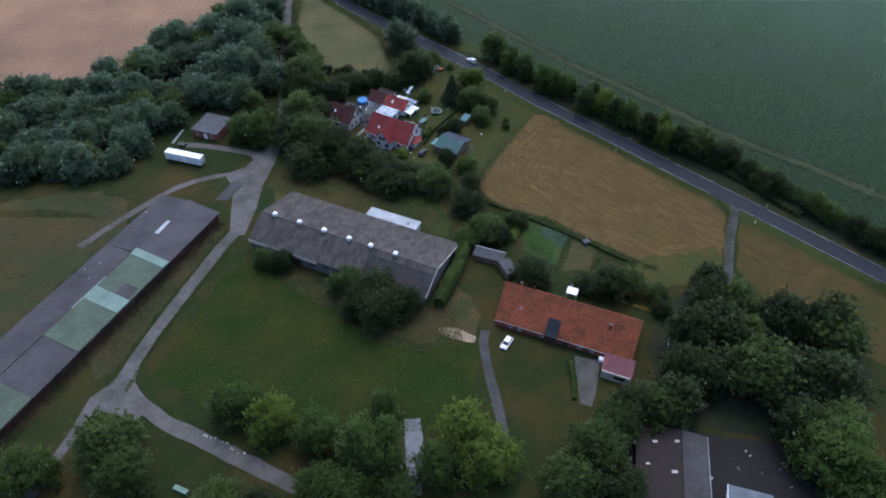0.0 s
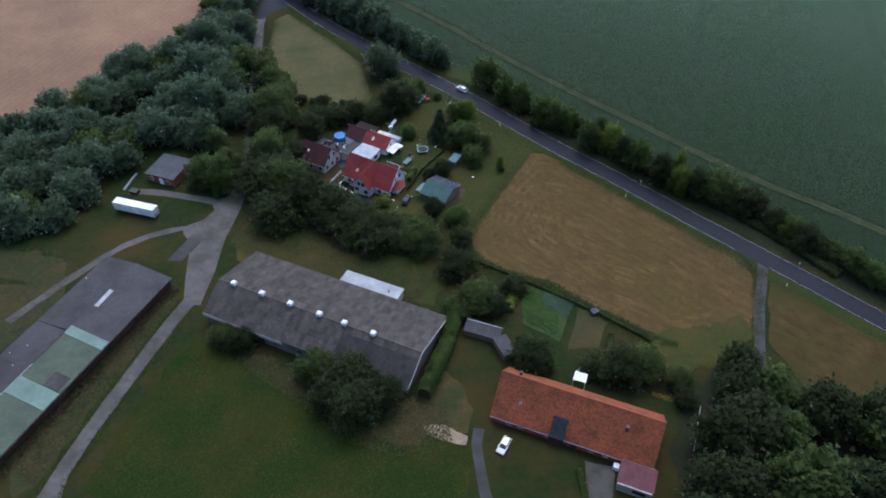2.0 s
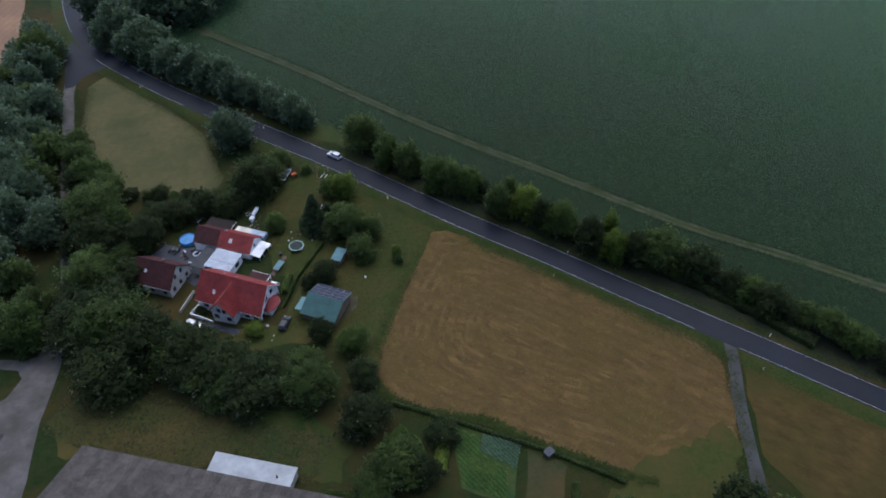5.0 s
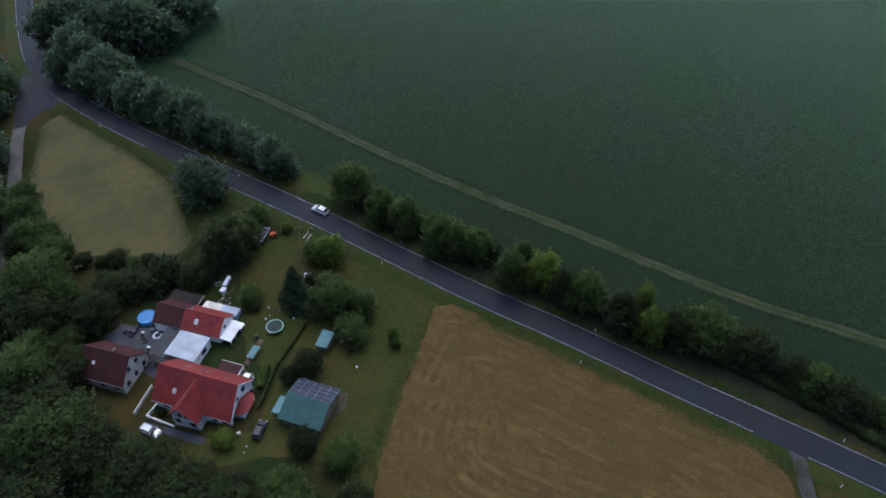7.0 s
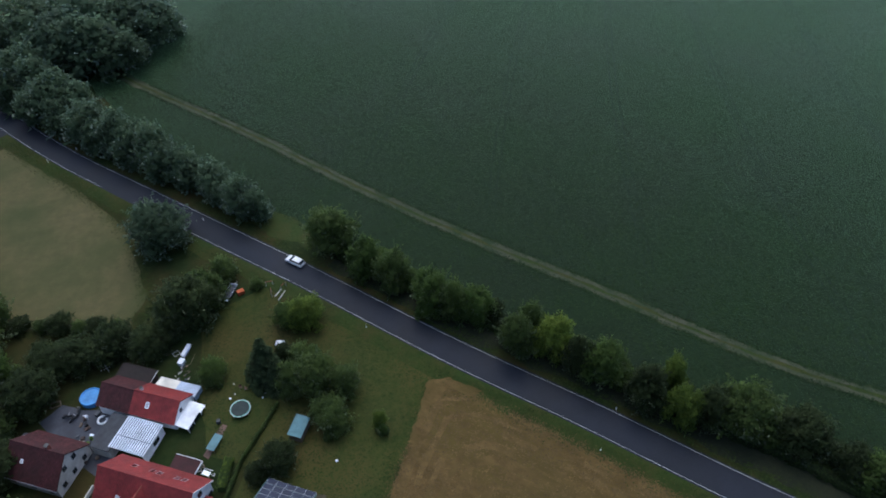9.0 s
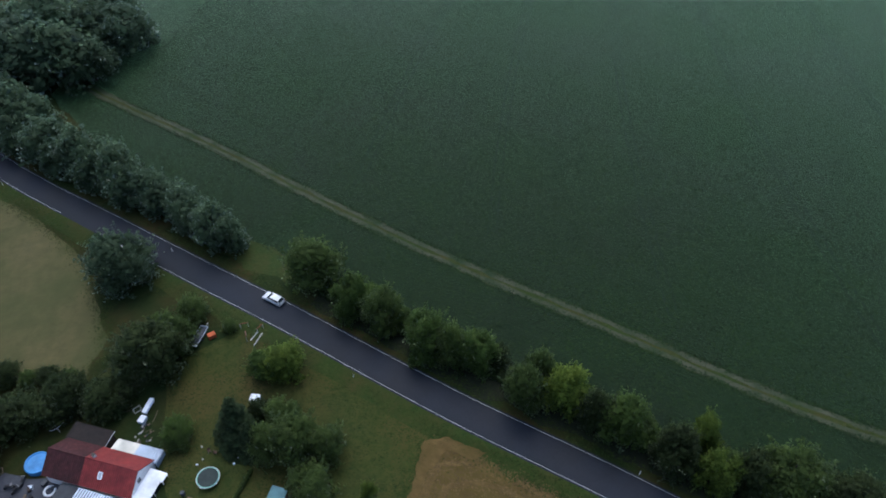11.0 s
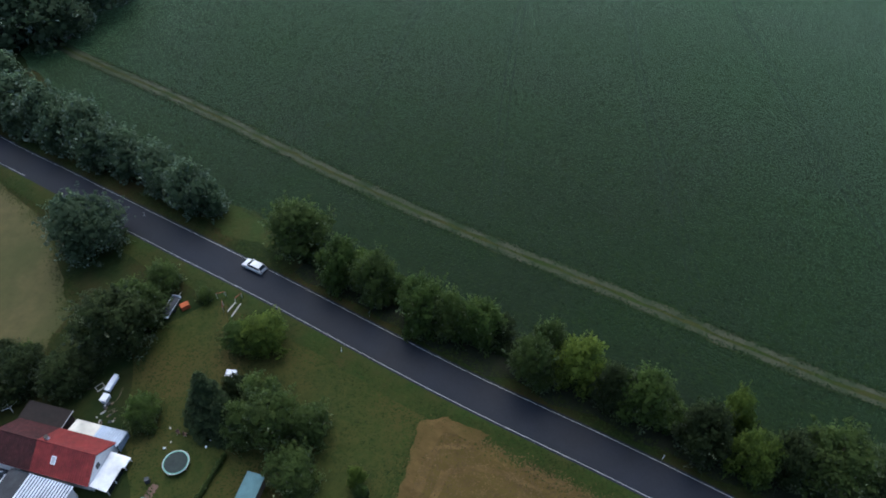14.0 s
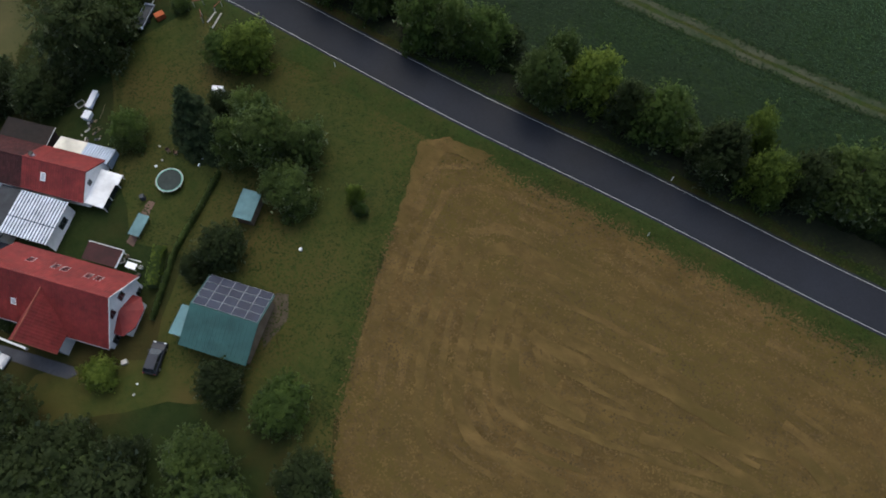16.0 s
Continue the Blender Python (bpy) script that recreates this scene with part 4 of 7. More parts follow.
tree(6.4, 215.8, 2.0, "deep", 1, 1.2, group="garden trees")
planting(GARDEN_SOUTH, ("dark", "deep", "deep", "light", "deep", "mid", "dark", "deep", "deep", "deep", "deep", "dark", "deep", "deep", "deep", "dark", "deep", "deep", "deep", "deep", "deep", "dark"), "trees round the houses", (0.6, 0.85))
planting(LANE_TREES, ("dark", "mid", "dark"), "trees beside the farm lane", (0.8, 1.0))
planting(BARN_TREES, ("deep", "dark", "deep"), "trees in front of the barn", (0.7, 0.9))
planting(MIDDLE, ("deep", "dark", "deep"), "shrubs and trees of the gardens", (0.55, 0.75))
planting(LANE_SIDE, ("dark", "deep", "dark", "deep", "dark", "dark", "deep", "dark", "mid", "dark", "dark"), "trees beside the farm lane", (0.7, 0.9))
rng = random.Random(9)
planting([(x + rng.uniform(-2.6, 2.6), y + rng.uniform(-3, 3), r * rng.uniform(0.7, 1.05)) for x, y, r in EAST_WOOD], ("deep", "deep", "dark"), "trees of the small wood", (0.8, 1.15), fine=False)

WOOD = [(-200, 210), (-153, 217), (-136, 222), (-121, 240), (-114, 258), (-101, 275), (-92, 298), (-89, 330), (-82, 335), (-76, 308), (-70, 276), (-66, 246), (-63, 222),
        (-66, 208), (-78, 212), (-90, 211), (-94, 199), (-98, 185), (-107, 173), (-122, 167), (-150, 165), (-200, 165)]
CLEARING = [(-119, 222), (-97, 242), (-89, 236), (-106, 219)]
rng = random.Random(5)
step = 7.6
for i in range(18):
    for j in range(24):
        x, y = -196 + i * step + rng.uniform(-2.4, 2.4) + (j % 2) * 3.8, 164 + j * step + rng.uniform(-2.4, 2.4)
        if inside((x, y), WOOD) and not inside((x, y), CLEARING):
            # Mostly haze-coloured leaf tones here too.
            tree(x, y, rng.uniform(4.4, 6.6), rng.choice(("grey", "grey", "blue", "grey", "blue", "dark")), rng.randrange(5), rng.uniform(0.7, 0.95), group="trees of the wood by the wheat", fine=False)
for x, y, r in ((-80.5, 250, 8.5), (-76, 231, 8), (-82, 268, 8), (-73, 243, 7)):
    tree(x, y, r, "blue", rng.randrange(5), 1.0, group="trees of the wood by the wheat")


dead = thing("dead_shrub", -20.6, 176.2, 0, "bare grey dead shrub with thin branches", "shrub")
rngd = random.Random(12)
for i in range(4):
    a0 = 1.6 * i + 0.4
    stem = part("stem", bar((0, 0, -0.1), (0.6 * math.cos(a0), 0.6 * math.sin(a0), 3.2), 0.09, 0.05, 6), M["bark_grey"], dead)
    for k in range(7):
        a1, z1 = a0 + rngd.uniform(-1.1, 1.1), rngd.uniform(1.6, 3.2)
        p1 = Vector((0.6 * math.cos(a0), 0.6 * math.sin(a0), 3.2)) * (z1 / 3.2)
        part("branch", bar(p1, p1 + Vector((rngd.uniform(1.0, 2.2) * math.cos(a1), rngd.uniform(1.0, 2.2) * math.sin(a1), rngd.uniform(0.8, 2.2))), 0.045, 0.012, 5), M["bark_grey"], stem)


def hedge(line, half, high, tone, label, name="hedge", density=26, leaf=0.22):
    """A clipped or wild hedge along a line, of leaf clumps round a dense core."""
    line = smooth_line(line, 1.0)
    r = np.random.default_rng(len(line))
    ob = thing(name, line[0].x, line[0].y, 0, label, "hedge")
    bx, by, bz = ob.matrix_world.translation
    verts, faces, soft = [], [], []
    for a, b in zip(line, line[1:]):
        d = (b - a).normalized()
        s = Vector((-d.y, d.x))
        for _ in range(int(density * (b - a).length)):
            p = a + (b - a) * r.uniform()
            ang = r.uniform(-0.25, math.pi + 0.25)
            w = half * (0.85 + 0.3 * noise.noise(Vector((p.x * 0.5, p.y * 0.5, 2))))
            up = high * (0.88 + 0.3 * noise.noise(Vector((p.x * 0.4, p.y * 0.4, 5))))
            off, z = w * math.cos(ang), max(0.05, up * (0.5 + 0.5 * math.sin(ang)) if math.sin(ang) > 0.2 else r.uniform(0.05, 0.7) * up)
            c = Vector((p.x + s.x * off - bx, p.y + s.y * off - by, ground_z(p.x, p.y) + z - bz))
            n = Vector((s.x * math.cos(ang), s.y * math.cos(ang), math.sin(ang) + 0.2))
            soft += [n.normalized()] * 4
            n = (n + Vector(r.normal(scale=0.45, size=3))).normalized()
            t = n.orthogonal().normalized()
            t.rotate(Matrix.Rotation(r.uniform(0, 6.28), 3, n))
            u = n.cross(t)
            k = leaf * r.uniform(0.6, 1.4)
            i = len(verts)
            verts += [c - t * k, c - u * k * 0.7, c + t * k, c + u * k * 0.7 + n * k * 0.3]
            faces.append((i, i + 1, i + 2, i + 3))
    arrays("foliage", verts, faces, LEAF[tone], ob, "", soft)
    core = bmesh.new()
    rows = []
    for i, p in enumerate(line):
        d = (line[min(i + 1, len(line) - 1)] - line[max(i - 1, 0)]).normalized()
        s = Vector((-d.y, d.x)) * half * 0.7
        rows.append([core.verts.new((p.x + e * s.x - bx, p.y + e * s.y - by, ground_z(p.x, p.y) + z - bz)) for e, z in ((-1, 0), (-0.9, high * 0.6), (0, high * 0.8), (0.9, high * 0.6), (1, 0))])
    for a, b in zip(rows, rows[1:]):
        for i in range(4):
            core.faces.new((a[i], a[i + 1], b[i + 1], b[i]))
    for row in (rows[0], rows[-1]):
        core.faces.new(row)
    bmesh.ops.recalc_face_normals(core, faces=core.faces)
    part("core", core, LEAF["dark"], ob)
    return ob


# Deepest leaf tone puts the hedge's shade into the undergrowth.
hedge([(20.4, 241.5), (36.4, 225.0), (50.4, 210.5), (63.4, 197.5), (76.6, 184.6), (91, 170.6), (105, 152)], 2.0, 1.5, "deep", "undergrowth of the roadside hedge, shade put into its leaf colour", density=60, leaf=0.3)
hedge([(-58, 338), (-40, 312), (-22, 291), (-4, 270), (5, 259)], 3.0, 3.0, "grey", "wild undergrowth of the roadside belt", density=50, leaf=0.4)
hedge([(6.2, 139), (4.4, 131), (1.9, 124), (-1.0, 116.5)], 2.0, 4.2, "mid", "tall ivy hedge at the barn's end", density=150, leaf=0.26)
hedge([(4.2, 206.8), (0.8, 202), (-2.8, 197.2), (-4.8, 193), (-6.8, 188.8)], 0.32, 1.1, "dark", "low dark hedge between two gardens")
hedge([(-6.2, 193), (-5.2, 196.5), (-4.6, 198)], 1.0, 1.9, "light", "yellow-green hedge beside the house")
hedge([(13, 157.4), (23.9, 151.0), (36.4, 143.0), (45, 137.0), (52, 131.4)], 0.45, 0.8, "deep", "low dark hedge between garden and field")
hedge([(12.2, 150.4), (14.6, 147.2), (16.4, 142.4)], 2.4, 2.2, "mid", "lush green garden bushes", "bush_row", density=110)
hedge([(19.5, 150.0), (21.0, 146.4), (19.2, 141.0)], 1.6, 1.3, "light", "bright green garden bushes", "bush_row", density=90)
hedge([(22.2, 132.6), (24.6, 127.4)], 2.2, 2.4, "dark", "dark bushes behind the farmhouse", "bush_row", density=100)
hedge([(43.0, 133.0), (41.4, 127.6), (39.6, 124.2)], 0.8, 1.6, "dark", "ragged hedge between garden plots", density=60)
hedge([(-7.5, 139), (-2, 141), (3, 139.5)], 0.8, 1.5, "dark", "low hedge behind the barn annexe")
hedge([(-46, 132.0), (-41, 130)], 0.9, 1.2, "dark", "shrubs along the barn wall", "shrub_row")
hedge([(30.2, 99), (30.6, 93.5), (30, 88.5)], 0.7, 1.2, "mid", "shrub bed beside the gravel drive", "shrub_row")


# ---------------------------------------------------------------- building helpers
def walls(parent, x0, x1, y0, y1, z, ridge_y=None, ridge_z=None, mat=None, base=-0.5, label="", slope=None):
    """The outer walls of a building with gables up to the ridge, or with a wall top that slopes from y0 to y1."""
    bm = bmesh.new()
    if slope is not None:
        prof = [(y0, base), (y1, base), (y1, slope), (y0, z)]
    elif ridge_y is None:
        prof = [(y0, base), (y1, base), (y1, z), (y0, z)]
    else:
        prof = [(y0, base), (y1, base), (y1, z), (ridge_y, ridge_z), (y0, z)]
    a = [bm.verts.new((x0, y, h)) for y, h in prof]
    b = [bm.verts.new((x1, y, h)) for y, h in prof]
    bm.faces.new(a)
    bm.faces.new(b[::-1])
    for i in range(len(prof)):
        j = (i + 1) % len(prof)
        bm.faces.new((a[i], b[i], b[j], a[j]))
    bmesh.ops.recalc_face_normals(bm, faces=bm.faces)
    return part("wall", bm, mat, parent, label)


def window(parent, at, face, w=1.0, h=1.2, frame_mat=None, name="window"):
    """A framed window set 3 cm proud; face: the direction it looks, 'x', '-x', 'y' or '-y'."""
    turn = {"-y": 0, "x": 90, "y": 180, "-x": -90}[face]
    bm = bmesh.new()
    for a, b, c, d in ((-w / 2, w / 2, -h / 2, -h / 2 + 0.09), (-w / 2, w / 2, h / 2 - 0.09, h / 2), (-w / 2, -w / 2 + 0.09, -h / 2, h / 2), (w / 2 - 0.09, w / 2, -h / 2, h / 2), (-0.04, 0.04, -h / 2, h / 2)):
        box(bm, a, b, -0.06, 0.02, c, d)
    f = part(name, bm, frame_mat or M["white"], parent)
    f.matrix_local = pose(*at, 0, 0, turn)
    part("pane", cube(-w / 2 + 0.05, w / 2 - 0.05, -0.03, 0.01, -h / 2 + 0.05, h / 2 - 0.05), M["glass"], f)
    return f


def slope_tiles(parent, a, b, c, tw, th, lift, mat, skip=()):
    """Overlapping roof tiles on the slope with corner a, eave end b and ridge corner c: a joined field of single tiles."""
    a, b, c = Vector(a), Vector(b), Vector(c)
    u, v = (b - a), (c - a)
    n = u.cross(v).normalized()
    if n.z < 0:
        n = -n
    nu, nv = max(1, int(u.length / tw)), max(1, int(v.length / th))
    verts, faces = [], []
    rng = random.Random(nu * nv)
    for j in range(nv):
        for i in range(nu):
            s0, s1, t0, t1 = i / nu, (i + 1) / nu - 0.008 / u.length * 2, j / nv, (j + 1.12) / nv
            if any(x0 < s0 < x1 and y0 < t0 < y1 for x0, x1, y0, y1 in skip):
                continue
            k = lift + 0.035 + rng.uniform(-0.006, 0.010)
            sm, hump = (s0 + s1) / 2, 0.03
            low = [a + u * s0 + v * t0 + n * k, a + u * sm + v * t0 + n * (k + hump), a + u * s1 + v * t0 + n * k]
            top = [a + u * s0 + v * min(1, t1) + n * lift, a + u * sm + v * min(1, t1) + n * (lift + hump), a + u * s1 + v * min(1, t1) + n * lift]
            foot = [a + u * s0 + v * t0 + n * (lift - 0.01), a + u * s1 + v * t0 + n * (lift - 0.01)]
            q = len(verts)
            verts += [*low, *top, *foot]
            faces += [(q, q + 1, q + 4, q + 3), (q + 1, q + 2, q + 5, q + 4), (q + 6, q + 7, q + 2, q + 1, q)]
    return tagged(arrays("tile_field", verts, faces, mat, parent), "", "", "", "stuff")


def corrugated(w, l, waves, amp, thick=0.012):
    """Mesh data of one corrugated sheet, w across the waves and l along them, its lower end at y = 0."""
    bm = bmesh.new()
    k = waves * 4
    lo = [bm.verts.new((w * i / k, 0, amp * math.sin(2 * math.pi * i / 4) + 0.03)) for i in range(k + 1)]
    hi = [bm.verts.new((w * i / k, l, amp * math.sin(2 * math.pi * i / 4))) for i in range(k + 1)]
    ft = [bm.verts.new((w * i / k, 0, amp * math.sin(2 * math.pi * i / 4) + 0.03 - thick)) for i in range(k + 1)]
    for i in range(k):
        bm.faces.new((lo[i], lo[i + 1], hi[i + 1], hi[i]))
        bm.faces.new((ft[i], ft[i + 1], lo[i + 1], lo[i]))
    bm.normal_update()
    me = bpy.data.meshes.new("roof_sheet")
    bm.to_mesh(me)
    bm.free()
    return me


def sheet_roof(parent, a, b, c, cols, rows, mat, single=True, waves=3, amp=0.03, dark=None):
    """A slope of corrugated sheets in overlapping courses: a, b the eave's ends, c above a at the ridge. dark: columns and rows of a darker make."""
    a, b, c = Vector(a), Vector(b), Vector(c)
    u, v = (b - a), (c - a)
    w, l = u.length / cols, v.length / rows
    n = u.cross(v).normalized()
    m = Matrix((u.normalized(), v.normalized(), n)).transposed().to_4x4()
    me = corrugated(w * 0.995, l * 1.05, waves, amp)
    me.materials.append(mat)
    me2 = me.copy()
    me2.materials[0] = M["fibre_dark"]
    src = np.array([x.co[:] for x in me.vertices])
    fs = [tuple(p.vertices) for p in me.polygons]
    rng = random.Random(cols)
    verts, faces = [], []
    for j in range(rows):
        for i in range(cols):
            at = Matrix.Translation(a + u * i / cols + v * j / rows + n * (0.05 + rng.uniform(-0.008, 0.008))) @ m @ pose(0, 0, 0, 0, 0, rng.uniform(-0.25, 0.25))
            if single:
                ob = new("roof_sheet", me2 if dark and dark[0] <= i < dark[1] and j < dark[2] else me)
                ob.parent = parent
                ob.matrix_local = at
            else:
                q = len(verts)
                verts += [at @ Vector(p) for p in src]
                faces += [tuple(q + k for k in f) for f in fs]
    if not single:
        tagged(arrays("sheet_field", verts, faces, mat, parent), "", "", "", "stuff")


def gable(name, label, category, x, y, turn, length, front, back, eave, ridge, wall, roof, over=0.35, tile=None, back_eave=None, group=""):
    """A house with a saddle roof along its x axis; front (-y) and back widths from the ridge."""
    ob = thing(name, x, y, turn, label, category, group)
    h = length / 2
    be = eave if back_eave is None else back_eave
    pf, pb = (ridge - eave) / front, (ridge - be) / back
    bm = bmesh.new()
    prof = [(-front, -0.8), (back, -0.8), (back, be), (0, ridge - 0.12), (-front, eave)]
    p = [bm.verts.new((-h, yy, z)) for yy, z in prof]
    q = [bm.verts.new((h, yy, z)) for yy, z in prof]
    bm.faces.new(p)
    bm.faces.new(q[::-1])
    for i in range(5):
        j = (i + 1) % 5
        bm.faces.new((p[i], q[i], q[j], p[j]))
    bmesh.ops.recalc_face_normals(bm, faces=bm.faces)
    part("wall", bm, wall, ob)
    fe, bk = -front - over, back + over
    zf, zb = eave - pf * over + 0.06, be - pb * over + 0.06
    part("roof_slope", slab([(-h - over, fe, zf), (h + over, fe, zf), (h + over, 0, ridge + 0.06), (-h - over, 0, ridge + 0.06)], 0.16), roof, ob)
    part("roof_slope", slab([(h + over, bk, zb), (-h - over, bk, zb), (-h - over, 0, ridge + 0.06), (h + over, 0, ridge + 0.06)], 0.16), roof, ob)
    part("ridge_cap", bar((-h - over, 0, ridge + 0.08), (h + over, 0, ridge + 0.08), 0.13, sides=8), roof, ob)
    if tile:
        slope_tiles(ob, (-h - over, fe, zf), (h + over, fe, zf), (-h - over, 0, ridge + 0.06), *tile, 0.01, roof)
        slope_tiles(ob, (h + over, bk, zb), (-h - over, bk, zb), (h + over, 0, ridge + 0.06), *tile, 0.01, roof)
    bm = bmesh.new()
    rod(bm, (-h - over, fe - 0.06, zf - 0.08), (h + over, fe - 0.06, zf - 0.08), 0.07, sides=6)
    part("gutter", bm, M["alu"], ob)
    return ob


def chimney(parent, x, y, z, high=0.9, w=0.35, mat=None):
    c = part("chimney", cube(-w, w, -w, w, -0.8, high, 0.02), mat or M["brick"], parent)
    c.matrix_local = pose(x, y, z)
    part("chimney_cap", cube(-w - 0.06, w + 0.06, -w - 0.06, w + 0.06, high, high + 0.08, 0.01), M["lane"], c)


def skylight(parent, x, y, z, pitch, face=1, w=0.8, h=1.1, mat=None):
    s = part("roof_window", slab([(-w / 2, -h / 2, 0.06), (w / 2, -h / 2, 0.06), (w / 2, h / 2, 0.06), (-w / 2, h / 2, 0.06)], 0.09), mat or M["alu"], parent)
    s.matrix_local = pose(x, y, z + 0.1, face * pitch, 0, 0)
    # With a frame material given, the pane's pale colour imitates reflected sky.
    part("pane", slab([(-w / 2 + 0.1, -h / 2 + 0.1, 0.066), (w / 2 - 0.1, -h / 2 + 0.1, 0.066), (w / 2 - 0.1, h / 2 - 0.1, 0.066), (-w / 2 + 0.1, h / 2 - 0.1, 0.066)], 0.03), M["lamp"] if mat else M["glass"], s)


# ---------------------------------------------------------------- the long grey barn
BX, BY, BT = -24.9, 138.2, -24.3
barn = thing("barn", BX, BY, BT, "long grey barn with weathered corrugated roof", "barn", z=-1.5)
HL = 27.3
FY, RY, KY = -11.0, -3.4, 11.2      # front eave, ridge and back eave across the barn
FZ, RZ, KZ = 3.6, 7.6, 3.9
walls(barn, -HL + 0.4, HL - 0.4, FY + 0.5, KY - 0.4, FZ - 0.25, RY, RZ - 0.25, M["old_wall"], -1.5)
part("roof_slope", slab([(-HL, FY, FZ - 0.06), (HL, FY, FZ - 0.06), (HL, RY, RZ - 0.06), (-HL, RY, RZ - 0.06)], 0.12), M["fibre_dark"], barn)
part("roof_slope", slab([(HL, KY, KZ - 0.06), (-HL, KY, KZ - 0.06), (-HL, RY, RZ - 0.06), (HL, RY, RZ - 0.06)], 0.12), M["fibre"], barn)
sheet_roof(barn, (-HL, FY, FZ), (HL, FY, FZ), (-HL, RY, RZ), 48, 5, M["fibre"], True, 3, 0.09, dark=(31, 48, 4))
sheet_roof(barn, (HL, KY, KZ), (-HL, KY, KZ), (HL, RY, RZ), 48, 7, M["fibre"], False, 3, 0.09)
part("ridge_cap", bar((-HL, RY, RZ + 0.04), (HL, RY, RZ + 0.04), 0.16, sides=8), M["fibre"], barn)
for x0, x1 in ((-27.2, -20.2), (-19.8, -13.0), (-12.7, -5.0), (20.0, 26.8)):
    part("fascia", cube(x0, x1, FY - 0.24, FY - 0.14, FZ - 1.0, FZ - 0.02, 0.01), M["render"], barn, "flaking pale fascia board")
for k, (ya, za, yb, zb) in enumerate(((FY, FZ, RY, RZ), (KY, KZ, RY, RZ))):
    part("barge_board", slab([(HL + 0.02, ya, za + 0.14), (HL + 0.14, ya, za + 0.14), (HL + 0.14, yb, zb + 0.14), (HL + 0.02, yb, zb + 0.14)], 0.22), M["render"], barn, "flaking pale barge board")
for i in range(9):
    window(barn, (-24 + i * 5.8, FY + 0.48, 1.4), "-y", 1.6, 0.9, M["old_wall"])
part("door", cube(-13.2, -10.6, FY + 0.42, FY + 0.5, -0.4, 2.4, 0.01), M["darkwood"], barn)
annex = part("annexe", cube(0, 15.6, 0, 4.8, -1.0, 3.35), M["render"], barn, "flat-roofed annexe with pale felt roof")
annex.matrix_local = pose(-2.2, 10.2, 0)
part("roof_slab", cube(-0.25, 15.85, -0.25, 5.05, 3.36, 3.62, 0.03), M["felt_light"], annex)
part("vent_pipe", bar((12.9, 2.4, 3.5), (12.9, 2.4, 4.4), 0.16), M["fibre_dark"], annex)
BM = pose(BX, BY, -1.5, 0, 0, BT)


def ventilator(x):
    ob = new("ventilator")
    ob.matrix_world = BM @ pose(x, RY, RZ + 0.05)
    part("collar", cube(-0.42, 0.42, -0.42, 0.42, -0.25, 0.25, 0.03), M["alu"], ob)
    bm = cube(-0.62, 0.62, -0.62, 0.62, 0.22, 1.05, 0.14)
    part("hood", bm, M["white"], ob)
    part("cap", cube(-0.5, 0.5, -0.5, 0.5, 1.05, 1.16, 0.04), M["white"], ob)
    return tagged(ob, "white boxy roof ventilator on the barn ridge", "ventilator", "ventilators on the barn ridge")


first = ventilator(-22.6)
for x in (-14.6, -6.7, 1.15, 7.75, 15.2):
    copy_thing(first, BM @ pose(x, RY, RZ + 0.05))

# ---------------------------------------------------------------- the long shed with green roof panels
SX, SY = -65.7, 151.8                # its north-east eave corner
shed = thing("long_shed", SX, SY, -113.2, "very long low shed with patched grey and green roof", "shed", z=-2.0)
# local axes: x along the shed to the south, y towards its east eave
LEN, RID, WID = 118.0, -10.4, -20.6
walls(shed, 0.3, LEN, RID, -0.5, 3.5, None, None, M["old_brick"], -0.6, "sooty dark red brick wall", 2.8)
walls(shed, 0.3, LEN, WID + 0.4, RID, 2.5, None, None, M["old_brick"], -0.6, "sooty dark red brick wall", 3.3)


def east(x):
    return (x, 0.0, 3.0)


ROOFS = [(0, 22.3, "felt"), (22.3, 24.9, "mint"), (24.9, 37.6, "sage"), (37.6, 42.3, "mint"), (42.3, 55.5, "sage"), (55.5, 69.6, "felt"), (69.6, 84, "sage"), (84, 96, "felt"), (96, 118, "sage")]
for i, (x0, x1, mat) in enumerate(ROOFS):
    up = 0.0 if mat == "felt" else 0.12 if mat == "sage" else 0.2
    part("roof_panel", slab([(x0 + 0.03, RID, 4.15 + up), (x1 - 0.03, RID, 4.15 + up), (x1 - 0.03, 0.25, 3.0 + up), (x0 + 0.03, 0.25, 3.0 + up)], 0.14), M[mat], shed,
         {"felt": "grey felt roof section", "sage": "faded sage green roof panel", "mint": "pale mint roof panel"}[mat])
part("roof_patch", slab([(33.6, -4.4, 3.78), (37.4, -4.4, 3.78), (37.4, -0.4, 3.33), (33.6, -0.4, 3.33)], 0.05), M["fibre_dark"], shed, "dark patch on the green roof")
for k in range(10):
    x0, x1 = k * 11.8, (k + 1) * 11.8
    part("roof_panel", slab([(x0 + 0.02, WID, 2.7), (x1 - 0.02, WID, 2.7), (x1 - 0.02, RID, 3.95 if x0 < 20 else 3.6), (x0 + 0.02, RID, 3.95 if x0 < 20 else 3.6)], 0.14), M["felt"], shed)
part("step_board", cube(24, 34, RID - 0.06, RID + 0.12, 3.6, 4.32), M["darkwood"], shed)
part("step_board", cube(34.3, 46, RID - 0.06, RID + 0.12, 3.6, 4.34), M["felt_light"], shed)
part("step_board", cube(46.4, 118, RID - 0.06, RID + 0.12, 3.6, 4.30), M["darkwood"], shed)
plank = part("loose_sheet", cube(-2.8, 2.8, -0.55, 0.55, 0, 0.06, 0.01), M["felt_light"], shed, "pale loose roofing sheet")
plank.matrix_local = pose(12.6, -9.6, 4.1, -5, 0, 3)
